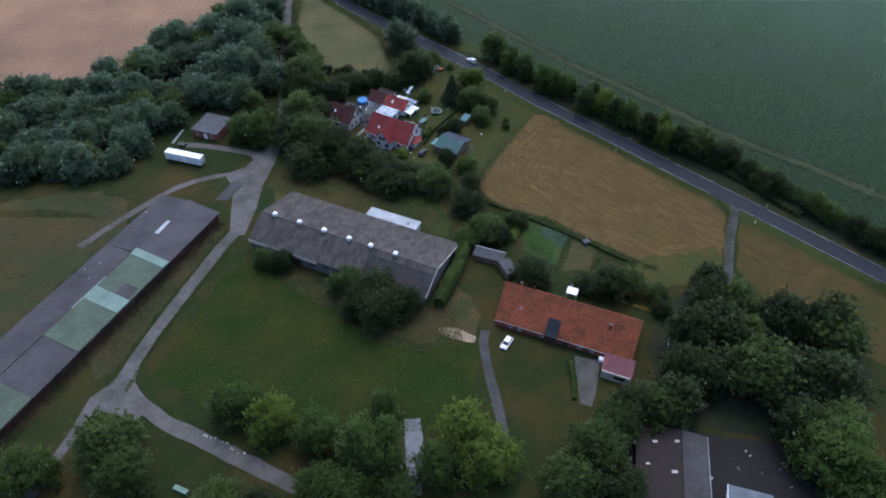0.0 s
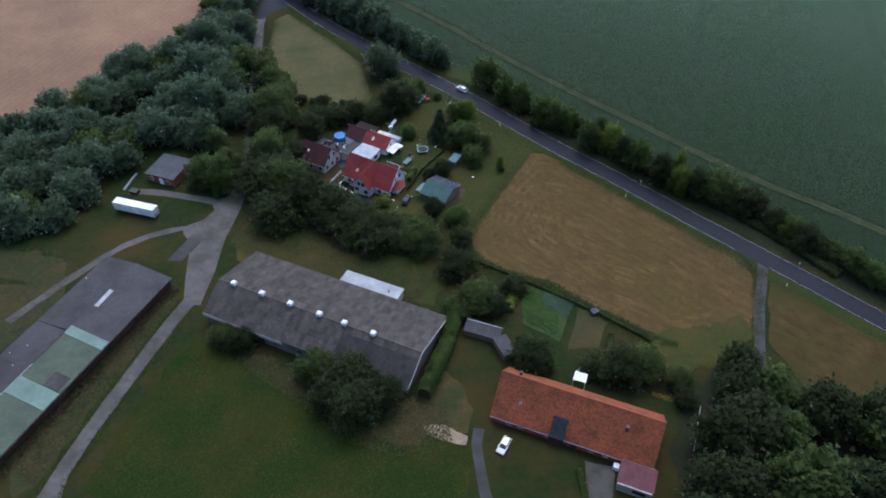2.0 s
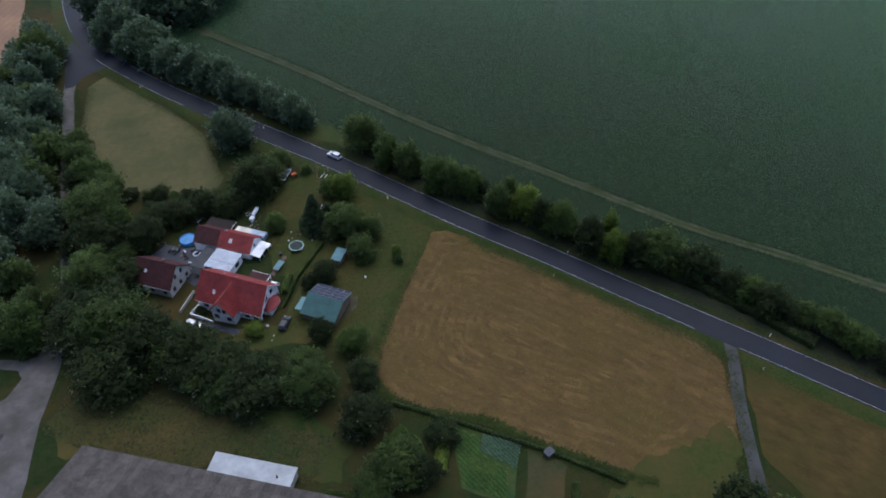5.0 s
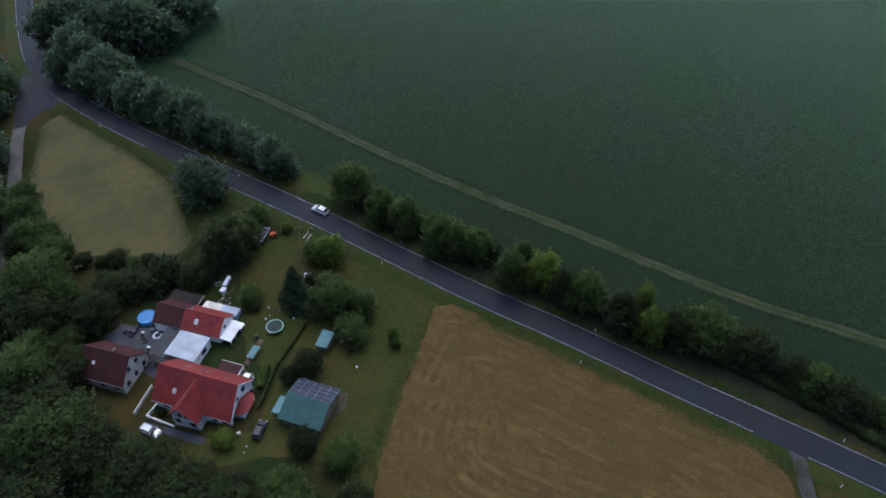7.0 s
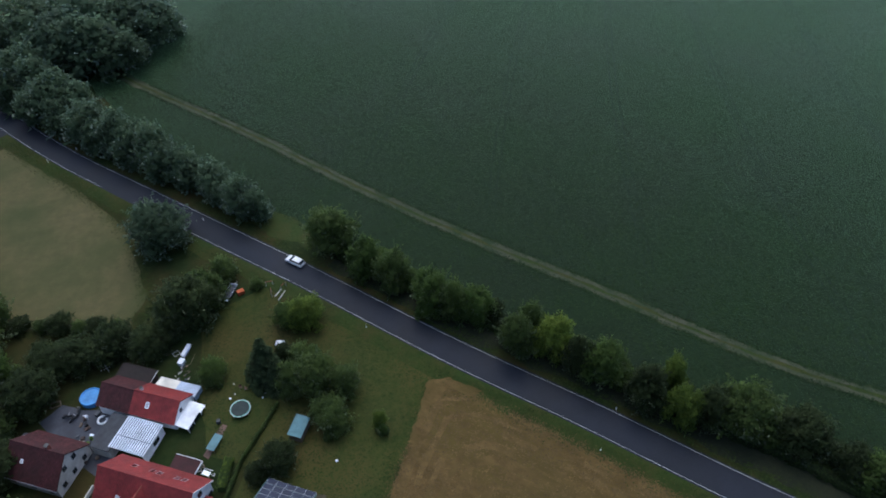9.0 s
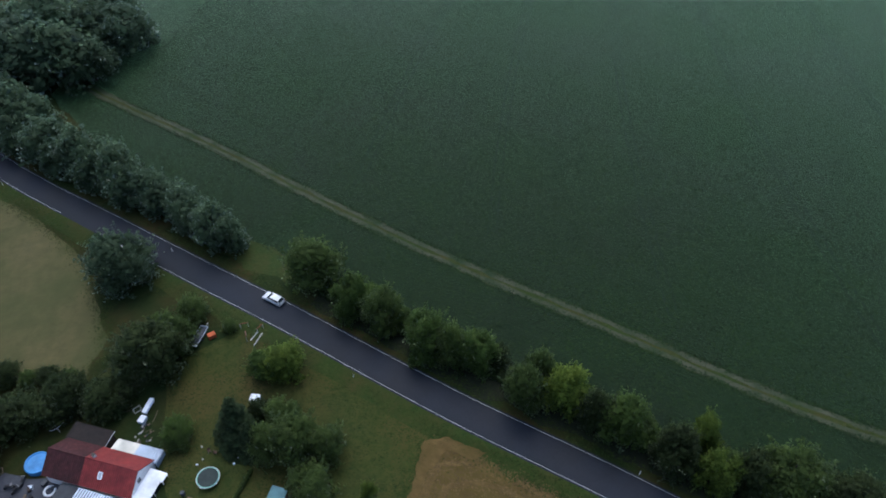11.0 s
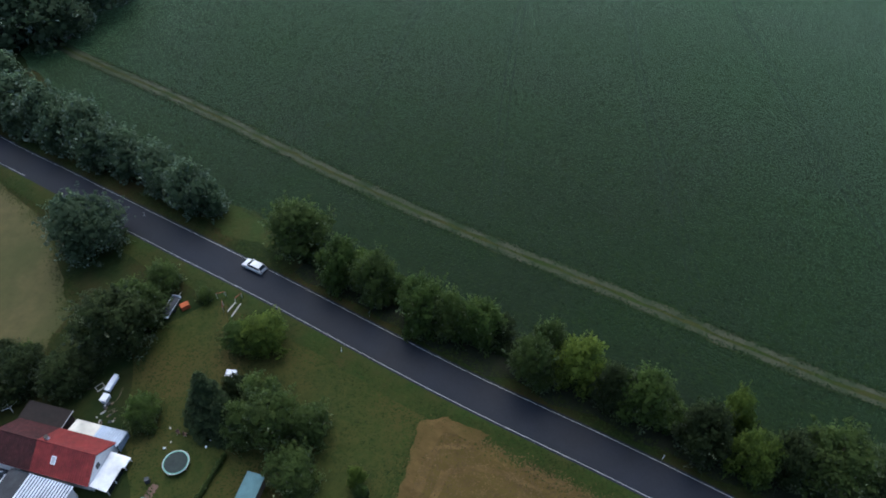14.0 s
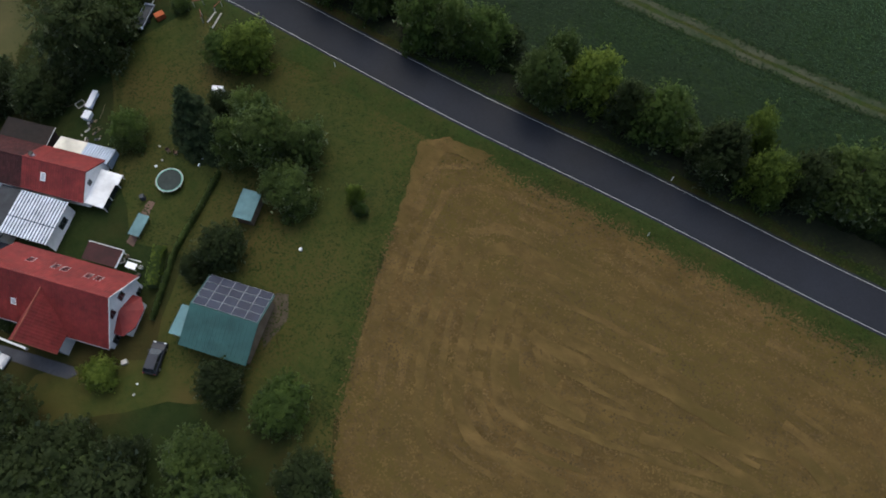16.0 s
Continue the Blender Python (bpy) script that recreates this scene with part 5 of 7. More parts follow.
bm = bmesh.new()
rod(bm, (0, 0.36, 2.9), (LEN, 0.36, 2.9), 0.08, sides=6)
part("gutter", bm, M["slate"], shed)
for k in range(14):
    window(shed, (6 + k * 8.0, -0.46, 1.7), "y", 2.2, 0.9, M["darkwood"])
for k in range(5):
    part("door", cube(14 + k * 22, 17.2 + k * 22, -0.5, -0.42, -0.4, 2.5), M["darkwood"], shed)
for x, y in ((8.5, -19.4), (30.5, -16.2), (33.5, -18.6), (36, -14.8)):
    s = part("vent_stub", bar((0, 0, 0), (0, 0, 0.4), 0.12), M["alu"], shed)
    s.matrix_local = pose(x, y, 2.75 + (y - WID) * 0.09)

# ---------------------------------------------------------------- the farmhouse with the clay roof
farm = gable("farmhouse", "long farmhouse with orange clay tile roof", "house", 31.3, 110.3, -21.9, 33.4, 6.5, 6.3, 2.5, 9.2, M["brick"], M["clay"], 0.35, (0.42, 0.36))
for x in (-13, -10.5, -4.5, 4.5, 7.5, 13):
    window(farm, (x, -6.52, 1.2), "-y", 1.1, 1.2)
part("door", cube(0.4, 1.5, -6.58, -6.5, 0, 2.1, 0.01), M["darkwood"], farm)
dorm = part("dormer", slab([(-1.6, -4.0, 6.4), (1.5, -4.0, 6.4), (1.5, -7.0, 3.1), (-1.6, -7.0, 3.1)], 0.25), M["slate_dark"], farm, "dark patched porch roof cut into the tiles")
dorm.matrix_local = pose(-2.7, -0.3, -0.42)
part("porch_front", cube(-1.6, 1.5, -6.98, -6.85, -0.2, 2.9), M["darkwood"], dorm)
chimney(farm, 10.2, -2.6, 7.0, 0.9, 0.3)
chimney(farm, -13.2, 1.6, 7.9, 0.9, 0.28)
skylight(farm, -11.5, -3.9, 5.6, 45.8, 1, 0.5, 0.6)
ext = part("annexe", cube(0, 6.6, -5.6, 0, -0.6, 2.55), M["render"], farm, "plum-roofed porch extension")
ext.matrix_local = pose(11.0, -6.7, 0)
part("roof_slab", slab([(-0.3, -5.3, 2.6), (6.9, -5.3, 2.6), (6.9, -0.3, 3.0), (-0.3, -0.3, 3.0)], 0.12), M["plum"], ext)
window(ext, (4.2, -5.62, 1.5), "-y", 2.6, 1.0, M["darkwood"])
can = thing("canopy", 33.4, 119.6, -21.9, "white plastic canopy behind the farmhouse", "canopy")
part("canopy_top", slab([(-1.4, -1.1, 2.6), (1.4, -1.1, 2.6), (1.4, 1.1, 2.9), (-1.4, 1.1, 2.9)], 0.08), M["white"], can)
for x in (-1.3, 1.3):
    for y in (-1, 1):
        part("post", bar((x, y, 0), (x, y, 2.65), 0.05), M["white"], can)
umb = thing("folded_parasol", 33.6, 122.4, 0, "folded white garden parasol", "parasol")
part("pole", bar((0, 0, 0), (0, 0, 2.4), 0.03), M["alu"], umb)
part("folded_cover", bar((0, 0, 0.9), (0, 0, 2.5), 0.3, 0.04), M["white"], umb)
binx = thing("water_tank", 37.8, 99.3, -21.9, "white square water tank at the wall", "tank")
part("tank", cube(-0.6, 0.6, -0.6, 0.6, 0.1, 1.2, 0.08), M["white"], binx)
part("pallet", cube(-0.65, 0.65, -0.65, 0.65, 0, 0.12), M["timber"], binx)

# grey angled shed roof north-west of the farmhouse
g1 = thing("garden_shed", 12.6, 133.4, -20, "low shed with grey sheet roof", "shed")
walls(g1, -4.1, 4.1, -1.3, 1.3, 1.9, None, None, M["timber"], -0.3, "", 2.5)
part("roof_slab", slab([(-4.3, -1.6, 2.0), (4.3, -1.6, 2.0), (4.3, 1.6, 2.65), (-4.3, 1.6, 2.65)], 0.1), M["slate_dark"], g1)
part("ridge_strip", cube(-4.3, 4.3, 1.5, 1.66, 2.6, 2.72), M["felt_light"], g1)
g2 = thing("garden_shed", 17.6, 128.6, -66, "small shed with grey sheet roof", "shed")
walls(g2, -3.0, 2.4, -1.5, 1.5, 2.3, None, None, M["timber"], -0.3, "", 1.9)
part("roof_slab", slab([(-3.2, -1.8, 2.5), (2.6, -1.8, 2.5), (2.6, 1.8, 2.0), (-3.2, 1.8, 2.0)], 0.1), M["slate_dark"], g2)

# ---------------------------------------------------------------- brick shed and white trailer by the lane
red = thing("brick_shed", -79.9, 200.0, -20, "small brick shed with flat grey roof", "shed")
walls(red, -4.8, 4.8, -4.8, 4.8, 2.9, None, None, M["brick"], -0.6, "", 3.3)
part("roof_slab", slab([(-5.1, -5.1, 3.0), (5.1, -5.1, 3.0), (5.1, 5.1, 3.45), (-5.1, 5.1, 3.45)], 0.14), M["slate"], red)
for x in (-3.2, 2.6):
    window(red, (x, -4.83, 1.4), "-y", 1.2, 1.3)
part("door", cube(-0.4, 1.0, -4.9, -4.8, 0, 2.2, 0.01), M["white"], red)
trl = thing("box_trailer", -84.3, 181.6, -16.8, "long white box trailer parked on grass", "trailer")
part("body", cube(-6.6, 6.6, -1.27, 1.27, 1.0, 3.7, 0.12), M["white"], trl)
part("chassis", cube(-6.4, 6.4, -0.5, 0.5, 0.7, 1.0), M["rubber"], trl)
part("rear_door", cube(6.6, 6.66, -1.15, 1.15, 1.1, 3.6, 0.02), M["car_silver"], trl)
for x in (3.2, 4.5):
    for y in (-1.05, 1.05):
        part("wheel", bar((x, y - 0.15, 0.5), (x, y + 0.15, 0.5), 0.5, sides=16), M["rubber"], trl)
for y in (-0.8, 0.8):
    part("landing_leg", bar((-4.2, y, 0), (-4.2, y, 0.9), 0.09), M["alu"], trl)
pole = thing("concrete_ramp", -91.3, 196.4, -100, "pale concrete kerb beside the shed", "kerb")
part("kerb", cube(-4.0, 4.0, -0.25, 0.25, -0.2, 0.5, 0.05), M["felt_light"], pole)


# ---------------------------------------------------------------- the red-roofed house
main = gable("house", "white house with large red tile roof", "house", -16.6, 194.5, -30.5, 16.2, 4.5, 3.9, 3.0, 7.8, M["white"], M["red_roof"], 0.4, (0.34, 0.38), 4.2)
# local x along the ridge, -y towards the front garden
cross = part("cross_gable", slab([(-1.3, -0.6, 0), (-1.3, -7.4, 0), (2.0, -7.2, -4.0), (2.0, -0.6, -4.0)], 0.16), M["red_roof"], main)
cross.matrix_local = pose(1.0, 0, 7.0)
part("roof_slope", slab([(-1.3, -0.6, 0), (-1.3, -7.4, 0), (-4.4, -7.2, -3.8), (-4.4, -0.6, -3.8)], 0.16), M["red_roof"], cross)
part("ridge_cap", bar((-1.3, -7.5, 0.05), (-1.3, -0.8, 0.05), 0.11), M["ridge_clay"], cross)
slope_tiles(cross, (-1.3, -7.4, 0), (-1.3, -0.7, 0), (2.0, -7.2, -4.0), 0.38, 0.34, 0.01, M["red_roof"])
for x1, z1 in ((2.0, -4.0), (-4.4, -3.8)):
    part("barge_board", bar((-1.3, -7.42, 0.0), (x1, -7.22, z1), 0.07, sides=6), M["ridge_clay"], cross)
bm = bmesh.new()
pts = [(-4.0, -6.7, -7.6), (1.6, -6.7, -7.6), (1.6, -6.7, -3.7), (-1.3, -6.75, -0.25), (-4.0, -6.7, -3.5)]
fv = [bm.verts.new(p) for p in pts]
bv = [bm.verts.new((p[0], -4.2, p[2])) for p in pts]
bm.faces.new(fv)
bm.faces.new(bv[::-1])
for i in range(5):
    j = (i + 1) % 5
    bm.faces.new((fv[i], bv[i], bv[j], fv[j]))
bmesh.ops.recalc_face_normals(bm, faces=bm.faces)
part("gable_wall", bm, M["white"], cross)
for x in (-0.95, 0.4):
    window(main, (x, -6.76, 3.7), "-y", 0.9, 1.2, M["slate"])
for x in (-1.9, 1.3):
    window(main, (x, -6.73, 1.4), "-y", 1.2, 1.2, M["slate"])
for x in (-6.0, 4.6, 6.8):
    window(main, (x, -4.52, 1.4), "-y", 1.2, 1.2, M["slate"])
for y, z in ((-1.2, 4.9), (1.2, 4.9), (-3.4, 1.4), (3.0, 1.4)):
    window(main, (8.12, y, z), "x", 1.0, 1.2, M["slate"])
part("barge_board", slab([(8.5, -4.9, 2.7), (8.58, -4.9, 2.7), (8.58, 0, 7.92), (8.5, 0, 7.92)], 0.2), M["white"], main)
part("barge_board", slab([(8.5, 4.3, 3.95), (8.58, 4.3, 3.95), (8.58, 0, 7.92), (8.5, 0, 7.92)], 0.2), M["white"], main)
skylight(main, -4.1, -2.9, 4.68, 46.8, 1, 0.7, 0.9, M["white"])
for x in (-4.1, -0.75, 0.55, 3.7, 5.0):
    skylight(main, x, 2.3, 5.62, 42.7, -1, 0.9, 1.1)
bay = part("bay", cube(0, 1.6, -2.1, 2.1, -0.6, 2.6), M["white"], main, "bay with hipped red roof")
bay.matrix_local = pose(8.1, -0.4, 0)
bm = bmesh.new()
rim = [(-0.1, -2.6, 2.6), (1.2, -2.6, 2.6), (2.2, -1.2, 2.6), (2.2, 1.2, 2.6), (1.2, 2.6, 2.6), (-0.1, 2.6, 2.6)]
lowv = [bm.verts.new(p) for p in rim]
botv = [bm.verts.new((p[0], p[1], p[2] - 0.14)) for p in rim]
apex = bm.verts.new((-0.05, 0, 3.9))
for i in range(6):
    j = (i + 1) % 6
    bm.faces.new((lowv[i], lowv[j], apex))
    bm.faces.new((botv[i], botv[j], lowv[j], lowv[i]))
bm.faces.new(botv[::-1])
bmesh.ops.recalc_face_normals(bm, faces=bm.faces)
part("bay_roof", bm, M["red_roof"], bay)
awn = part("awning", slab([(-2.4, -1.2, 2.5), (2.4, -1.2, 2.5), (2.4, 1.2, 2.75), (-2.4, 1.2, 2.75)], 0.1), M["maroon"], main, "dark maroon terrace roof with white edge")
awn.matrix_local = pose(2.0, 6.1, 0.0)
part("edge_trim", cube(2.4, 2.48, -1.25, 1.25, 2.45, 2.72), M["white"], awn)
part("edge_trim", cube(-2.4, 2.4, 1.2, 1.27, 2.68, 2.8), M["white"], awn)
for x in (-2.2, 2.3):
    part("post", bar((x, 1.1, 0), (x, 1.1, 2.6), 0.07), M["white"], awn)
ter = part("terrace", cube(4.4, 8.2, 4.0, 7.0, -0.5, 0.25), M["paving"], main)
for a, b in (((4.6, 6.9), (8.1, 6.9)), ((8.1, 6.9), (8.1, 4.1))):
    part("handrail", bar((*a, 1.12), (*b, 1.12), 0.05), M["white"], ter)
    part("low_wall", bar((*a, 0.45), (*b, 0.45), 0.09), M["render"], ter)
    for i in range(9):
        x, y = a[0] + (b[0] - a[0]) * i / 8, a[1] + (b[1] - a[1]) * i / 8
        part("baluster", bar((x, y, 0.25), (x, y, 1.1), 0.035, sides=6), M["white"], ter)
for i, (x, y, sx, sy, mat) in enumerate(((-9.9, 197.9, 0.35, 0.3, "render"), (-9.2, 198.3, 0.25, 0.2, "timber"), (-8.0, 195.2, 0.3, 0.25, "paving"), (-7.5, 196.2, 0.2, 0.2, "white"))):
    pot = thing("planter", x, y, 20 * i, "small planter box on the terrace", "planter", "planters on the terrace")
    part("box", cube(-sx, sx, -sy, sy, 0.25, 0.6, 0.02), M[mat], pot)
    part("soil_fill", cube(-sx + 0.05, sx - 0.05, -sy + 0.05, sy - 0.05, 0.58, 0.63), M["soil"], pot)
tb = thing("garden_table", -8.6, 196.6, -34, "small white terrace table", "table")
part("tabletop", cube(-0.7, 0.7, -0.4, 0.4, 0.92, 0.97, 0.01), M["white"], tb)
for x in (-0.6, 0.6):
    for y in (-0.33, 0.33):
        part("leg", bar((x, y, 0.2), (x, y, 0.93), 0.03), M["alu"], tb)
frontpath = sheet("front_path", [(-28.5, 192.6), (-26.3, 191.3), (-17.2, 185.8), (-16.8, 184.7), (-18, 184.4), (-27, 190), (-29, 191.8)], 0.06, M["paving"], "grey paved strip before the house", "path", 0.1, 1.0)


def low_wall(points, high, mat, label, name="garden_wall", thick=0.12):
    ob = thing(name, *points[0], 0, label, "wall")
    bx, by, bz = ob.matrix_world.translation
    for (x0, y0), (x1, y1) in zip(points, points[1:]):
        far = math.hypot(x1 - x0, y1 - y0)
        s = part("panel", cube(0, far, -thick, thick, -0.4, high, 0.02), mat, ob)
        s.matrix_local = pose(x0 - bx, y0 - by, ground_z((x0 + x1) / 2, (y0 + y1) / 2) - bz, 0, 0, math.degrees(math.atan2(y1 - y0, x1 - x0)))
    return ob


low_wall([(-25.9, 196.2), (-28.1, 193.3), (-22.9, 189.7)], 0.8, M["white"], "low white garden wall before the house")
hedge([(-26.4, 194.6), (-24.6, 193.0)], 0.9, 1.3, "deep", "dark shrubs inside the white garden wall", "shrub_row", density=80)
low_wall([(-27.5, 200.5), (-29.1, 197.4), (-30.6, 194.5)], 0.9, M["render"], "thin pale garden wall between the houses")

# ---------------------------------------------------------------- the low house with two roofs
low = thing("low_house", -18.0, 213.2, -29.8, "low white house with red and maroon roof", "house")
for x0, x1, mat, up in ((-9.1, -2.4, "maroon", 0.0), (-2.4, 6.7, "red_roof", 0.12)):
    bm = bmesh.new()
    prof = [(-3.0, -0.6), (3.0, -0.6), (3.0, 2.6), (0, 4.8 + up), (-3.0, 2.6)]
    a = [bm.verts.new((x0 + 0.05, y, z)) for y, z in prof]
    b = [bm.verts.new((x1 - 0.05, y, z)) for y, z in prof]
    bm.faces.new(a)
    bm.faces.new(b[::-1])
    for i in range(5):
        j = (i + 1) % 5
        bm.faces.new((a[i], b[i], b[j], a[j]))
    bmesh.ops.recalc_face_normals(bm, faces=bm.faces)
    part("wall", bm, M["white"], low)
    part("roof_slope", slab([(x0, -3.4, 2.45 + up), (x1, -3.4, 2.45 + up), (x1, 0, 5.0 + up), (x0, 0, 5.0 + up)], 0.14), M[mat], low)
    part("roof_slope", slab([(x1, 3.3, 2.5 + up), (x0, 3.3, 2.5 + up), (x0, 0, 5.0 + up), (x1, 0, 5.0 + up)], 0.14), M[mat], low)
    slope_tiles(low, (x0, -3.4, 2.45 + up), (x1, -3.4, 2.45 + up), (x0, 0, 5.0 + up), 0.34, 0.38, 0.01, M[mat])
    slope_tiles(low, (x1, 3.3, 2.5 + up), (x0, 3.3, 2.5 + up), (x1, 0, 5.0 + up), 0.34, 0.38, 0.01, M[mat])
    part("ridge_cap", bar((x0, 0, 5.04 + up), (x1, 0, 5.04 + up), 0.11), M[mat], low)
skylight(low, 0.9, -1.7, 3.95, 36, 1, 0.7, 1.1, M["white"])
window(low, (6.67, -0.6, 3.3), "x", 0.7, 0.8, M["slate"])
chimney(low, -1.4, 0.6, 4.8, 0.5, 0.22, M["white"])
cp = part("conservatory", slab([(0, -3.2, 2.5), (2.6, -3.3, 2.2), (2.6, 0.4, 2.2), (3.0, 0.4, 2.2), (3.0, 2.0, 2.2), (0, 2.0, 2.5)], 0.1), M["white"], low, "white roof of the garden room")
cp.matrix_local = pose(6.72, 0, 0)
for x, y in ((2.5, -3.1), (2.5, -1.4), (2.8, 0.6), (2.8, 1.9)):
    part("post", bar((x, y, -0.3), (x, y, 2.15), 0.06), M["white"], cp)
part("glazing", cube(2.44, 2.5, -3.1, 0.5, 0.7, 2.1), M["glass"], cp)
part("low_panel", cube(2.42, 2.52, -3.1, 0.5, -0.2, 0.7), M["white"], cp)
lean = part("lean_to", slab([(-2.4, 0, 2.6), (1.7, 0, 2.6), (1.7, 2.6, 2.25), (-2.4, 2.6, 2.25)], 0.08), M["cream"], low, "cream and blue sheet roof behind the house")
lean.matrix_local = pose(1.2, 2.8, 0)
part("clear_sheet", slab([(1.72, 0, 2.6), (5.9, 0, 2.6), (5.9, 2.6, 2.25), (1.72, 2.6, 2.25)], 0.08), M["poly"], lean)
for i in range(11):
    part("rib", bar((1.9 + i * 0.38, 0, 2.63), (1.9 + i * 0.38, 2.6, 2.28), 0.03, sides=5), M["steel_white"], lean)
for x in (-2.2, 1.7, 5.7):
    part("post", bar((x, 2.4, -0.4), (x, 2.4, 2.2), 0.06), M["white"], lean)
part("end_panel", cube(5.8, 5.9, 0.1, 2.5, -0.3, 2.1), M["poly"], lean)

# dark-roofed outbuilding behind it
out = thing("outbuilding", -21.2, 219.2, -29.8, "low outbuilding with dark brown roof", "shed")
walls(out, -3.6, 3.0, -2.2, 2.4, 2.3, None, None, M["darkwood"], -0.4, "", 2.7)
part("roof_slab", slab([(-3.9, -2.5, 2.4), (3.3, -2.5, 2.4), (3.3, 2.7, 2.8), (-3.9, 2.7, 2.8)], 0.1), M["brown_roof"], out)
part("edge_trim", bar((3.36, -2.5, 2.42), (3.36, 2.7, 2.82), 0.05), M["alu"], out)

# striped steel carport and flat roof in the yard
cpt = thing("carport", -20.1, 206.4, -31.0, "carport with pale striped corrugated steel roof", "carport")
part("roof_base", slab([(-3.45, -3.1, 2.84), (3.4, -3.1, 2.84), (3.4, 3.1, 3.04), (-3.45, 3.1, 3.04)], 0.06), M["steel_dark"], cpt)
for i in range(16):
    for y0, y1 in ((-3.12, -0.75), (-0.6, 3.12)):
        s = part("roof_rib", cube(-0.12, 0.12, y0, y1, 0, 0.07, 0.015), M["steel_white"], cpt)
        s.matrix_local = pose(-3.3 + i * 0.44, 0, 2.95, math.degrees(math.atan2(0.2, 6.2)), 0, 0)
part("side_wall", cube(3.1, 3.2, -2.9, 2.9, -0.3, 2.8), M["white"], cpt)
window(cpt, (3.22, 0.6, 1.7), "x", 1.6, 1.1, M["slate"])
for x in (-3.2, 3.0):
    for y in (-2.8, 0, 2.8):
        part("post", bar((x, y, -0.3), (x, y, 2.85), 0.07), M["alu"], cpt)
flat = thing("flat_garage", -24.5, 208.9, -31.0, "garage with flat dark grey roof", "garage")
walls(flat, -1.9, 1.75, -3.5, 3.4, 2.5, None, None, M["render"], -0.4)
part("roof_slab", cube(-2.0, 1.8, -3.6, 3.5, 2.5, 2.72, 0.03), M["slate_dark"], flat)

# ---------------------------------------------------------------- the old house with the maroon roof
old = gable("old_house", "old pale plaster house with dark maroon roof", "house", -34.8, 206.1, -29.5, 9.8, 4.2, 4.2, 3.0, 6.9, M["render"], M["maroon"], 0.3, (0.34, 0.38))
for y, z in ((-1.2, 4.3), (1.2, 4.3), (-2.6, 1.5), (0, 1.5), (2.6, 1.5)):
    window(old, (4.92, y, z), "x", 0.9, 1.1, M["slate"])
for x in (-3.4, 0, 3.4):
    window(old, (x, -4.22, 1.5), "-y", 1.0, 1.2, M["slate"])
chimney(old, 1.6, 0.5, 6.6, 0.8, 0.3)
skylight(old, -2.0, -2.2, 5.2, 38.5, 1, 0.5, 0.7, M["white"])
wing = part("lean_to", cube(-2.6, 0, -3.2, 3.4, -0.6, 2.2), M["render"], old)
wing.matrix_local = pose(-4.9, 0, 0)
part("roof_slab", slab([(-2.9, -3.5, 2.1), (0.1, -3.5, 3.0), (0.1, 3.7, 3.0), (-2.9, 3.7, 2.1)], 0.12), M["slate"], wing)

# ---------------------------------------------------------------- the teal barn with solar panels
teal = thing("teal_barn", 3.3, 185.9, -32.0, "teal metal-roofed barn with solar panels", "barn")
TL = 4.35
walls(teal, -TL + 0.3, TL - 0.3, -4.6, 3.2, 2.1, -0.45, 3.8, M["timber"], -0.5)
part("roof_slope", slab([(-TL, -5.2, 2.15), (TL, -5.2, 2.15), (TL, -0.45, 3.95), (-TL, -0.45, 3.95)], 0.1), M["teal"], teal)
part("roof_slope", slab([(TL, 3.8, 2.5), (-TL, 3.8, 2.5), (-TL, -0.45, 3.95), (TL, -0.45, 3.95)], 0.1), M["teal"], teal)
for i in range(18):
    x = -TL + 0.15 + i * (2 * TL - 0.3) / 17
    part("seam", bar((x, -5.2, 2.18), (x, -0.45, 3.98), 0.014, sides=5), M["teal"], teal)
pitch = -math.degrees(math.atan2(3.95 - 2.5, 4.25))
for i in range(5):
    for j in range(4):
        s = part("solar_panel", cube(-0.815, 0.815, -0.53, 0.53, 0, 0.04, 0.004), M["frame"], teal)
        y = 0.2 + j * 1.08
        s.matrix_local = pose(-3.3 + i * 1.66, y, 3.95 + (y + 0.45) * math.tan(radians(pitch)) + 0.1, pitch, 0, 0)
        part("cell_face", cube(-0.788, 0.788, -0.505, 0.505, 0.041, 0.046), M["panel"], s)
ln = part("lean_to", slab([(-2.0, -3.6, 1.75), (0, -3.6, 2.1), (0, 0.2, 2.1), (-2.0, 0.2, 1.75)], 0.08), M["teal_pale"], teal)
ln.matrix_local = pose(-TL + 0.1, -0.6, 0)
for y in (-3.4, 0):
    part("post", bar((-1.9, y, -0.4), (-1.9, y, 1.7), 0.06), M["timber"], ln)
sheet("bare_floor", [(6.2, 181.5), (9.6, 184.2), (10.4, 187.4), (8.6, 188), (6.6, 184.5)], 0.05, M["soil"], "dark bare ground beside the barn", "soil", 0.3, 0.8)

bl = thing("tool_shed", 7.4, 199.9, -31, "small shed with pale blue-green sheet roof", "shed")
walls(bl, -1.0, 1.15, -1.7, 1.7, 2.0, None, None, M["timber"], -0.3, "", 2.3)
part("roof_slab", slab([(-1.2, -2.0, 2.1), (1.4, -2.0, 2.1), (1.4, 2.0, 2.45), (-1.2, 2.0, 2.45)], 0.08), M["teal_pale"], bl)
for i in range(9):
    part("rib", bar((-1.15 + i * 0.31, -2.0, 2.13), (-1.15 + i * 0.31, 2.0, 2.48), 0.03, sides=5), M["teal_pale"], bl)
gb = thing("garden_bench_box", -7.1, 202.0, 58, "green-covered garden bench on red paving", "bench")
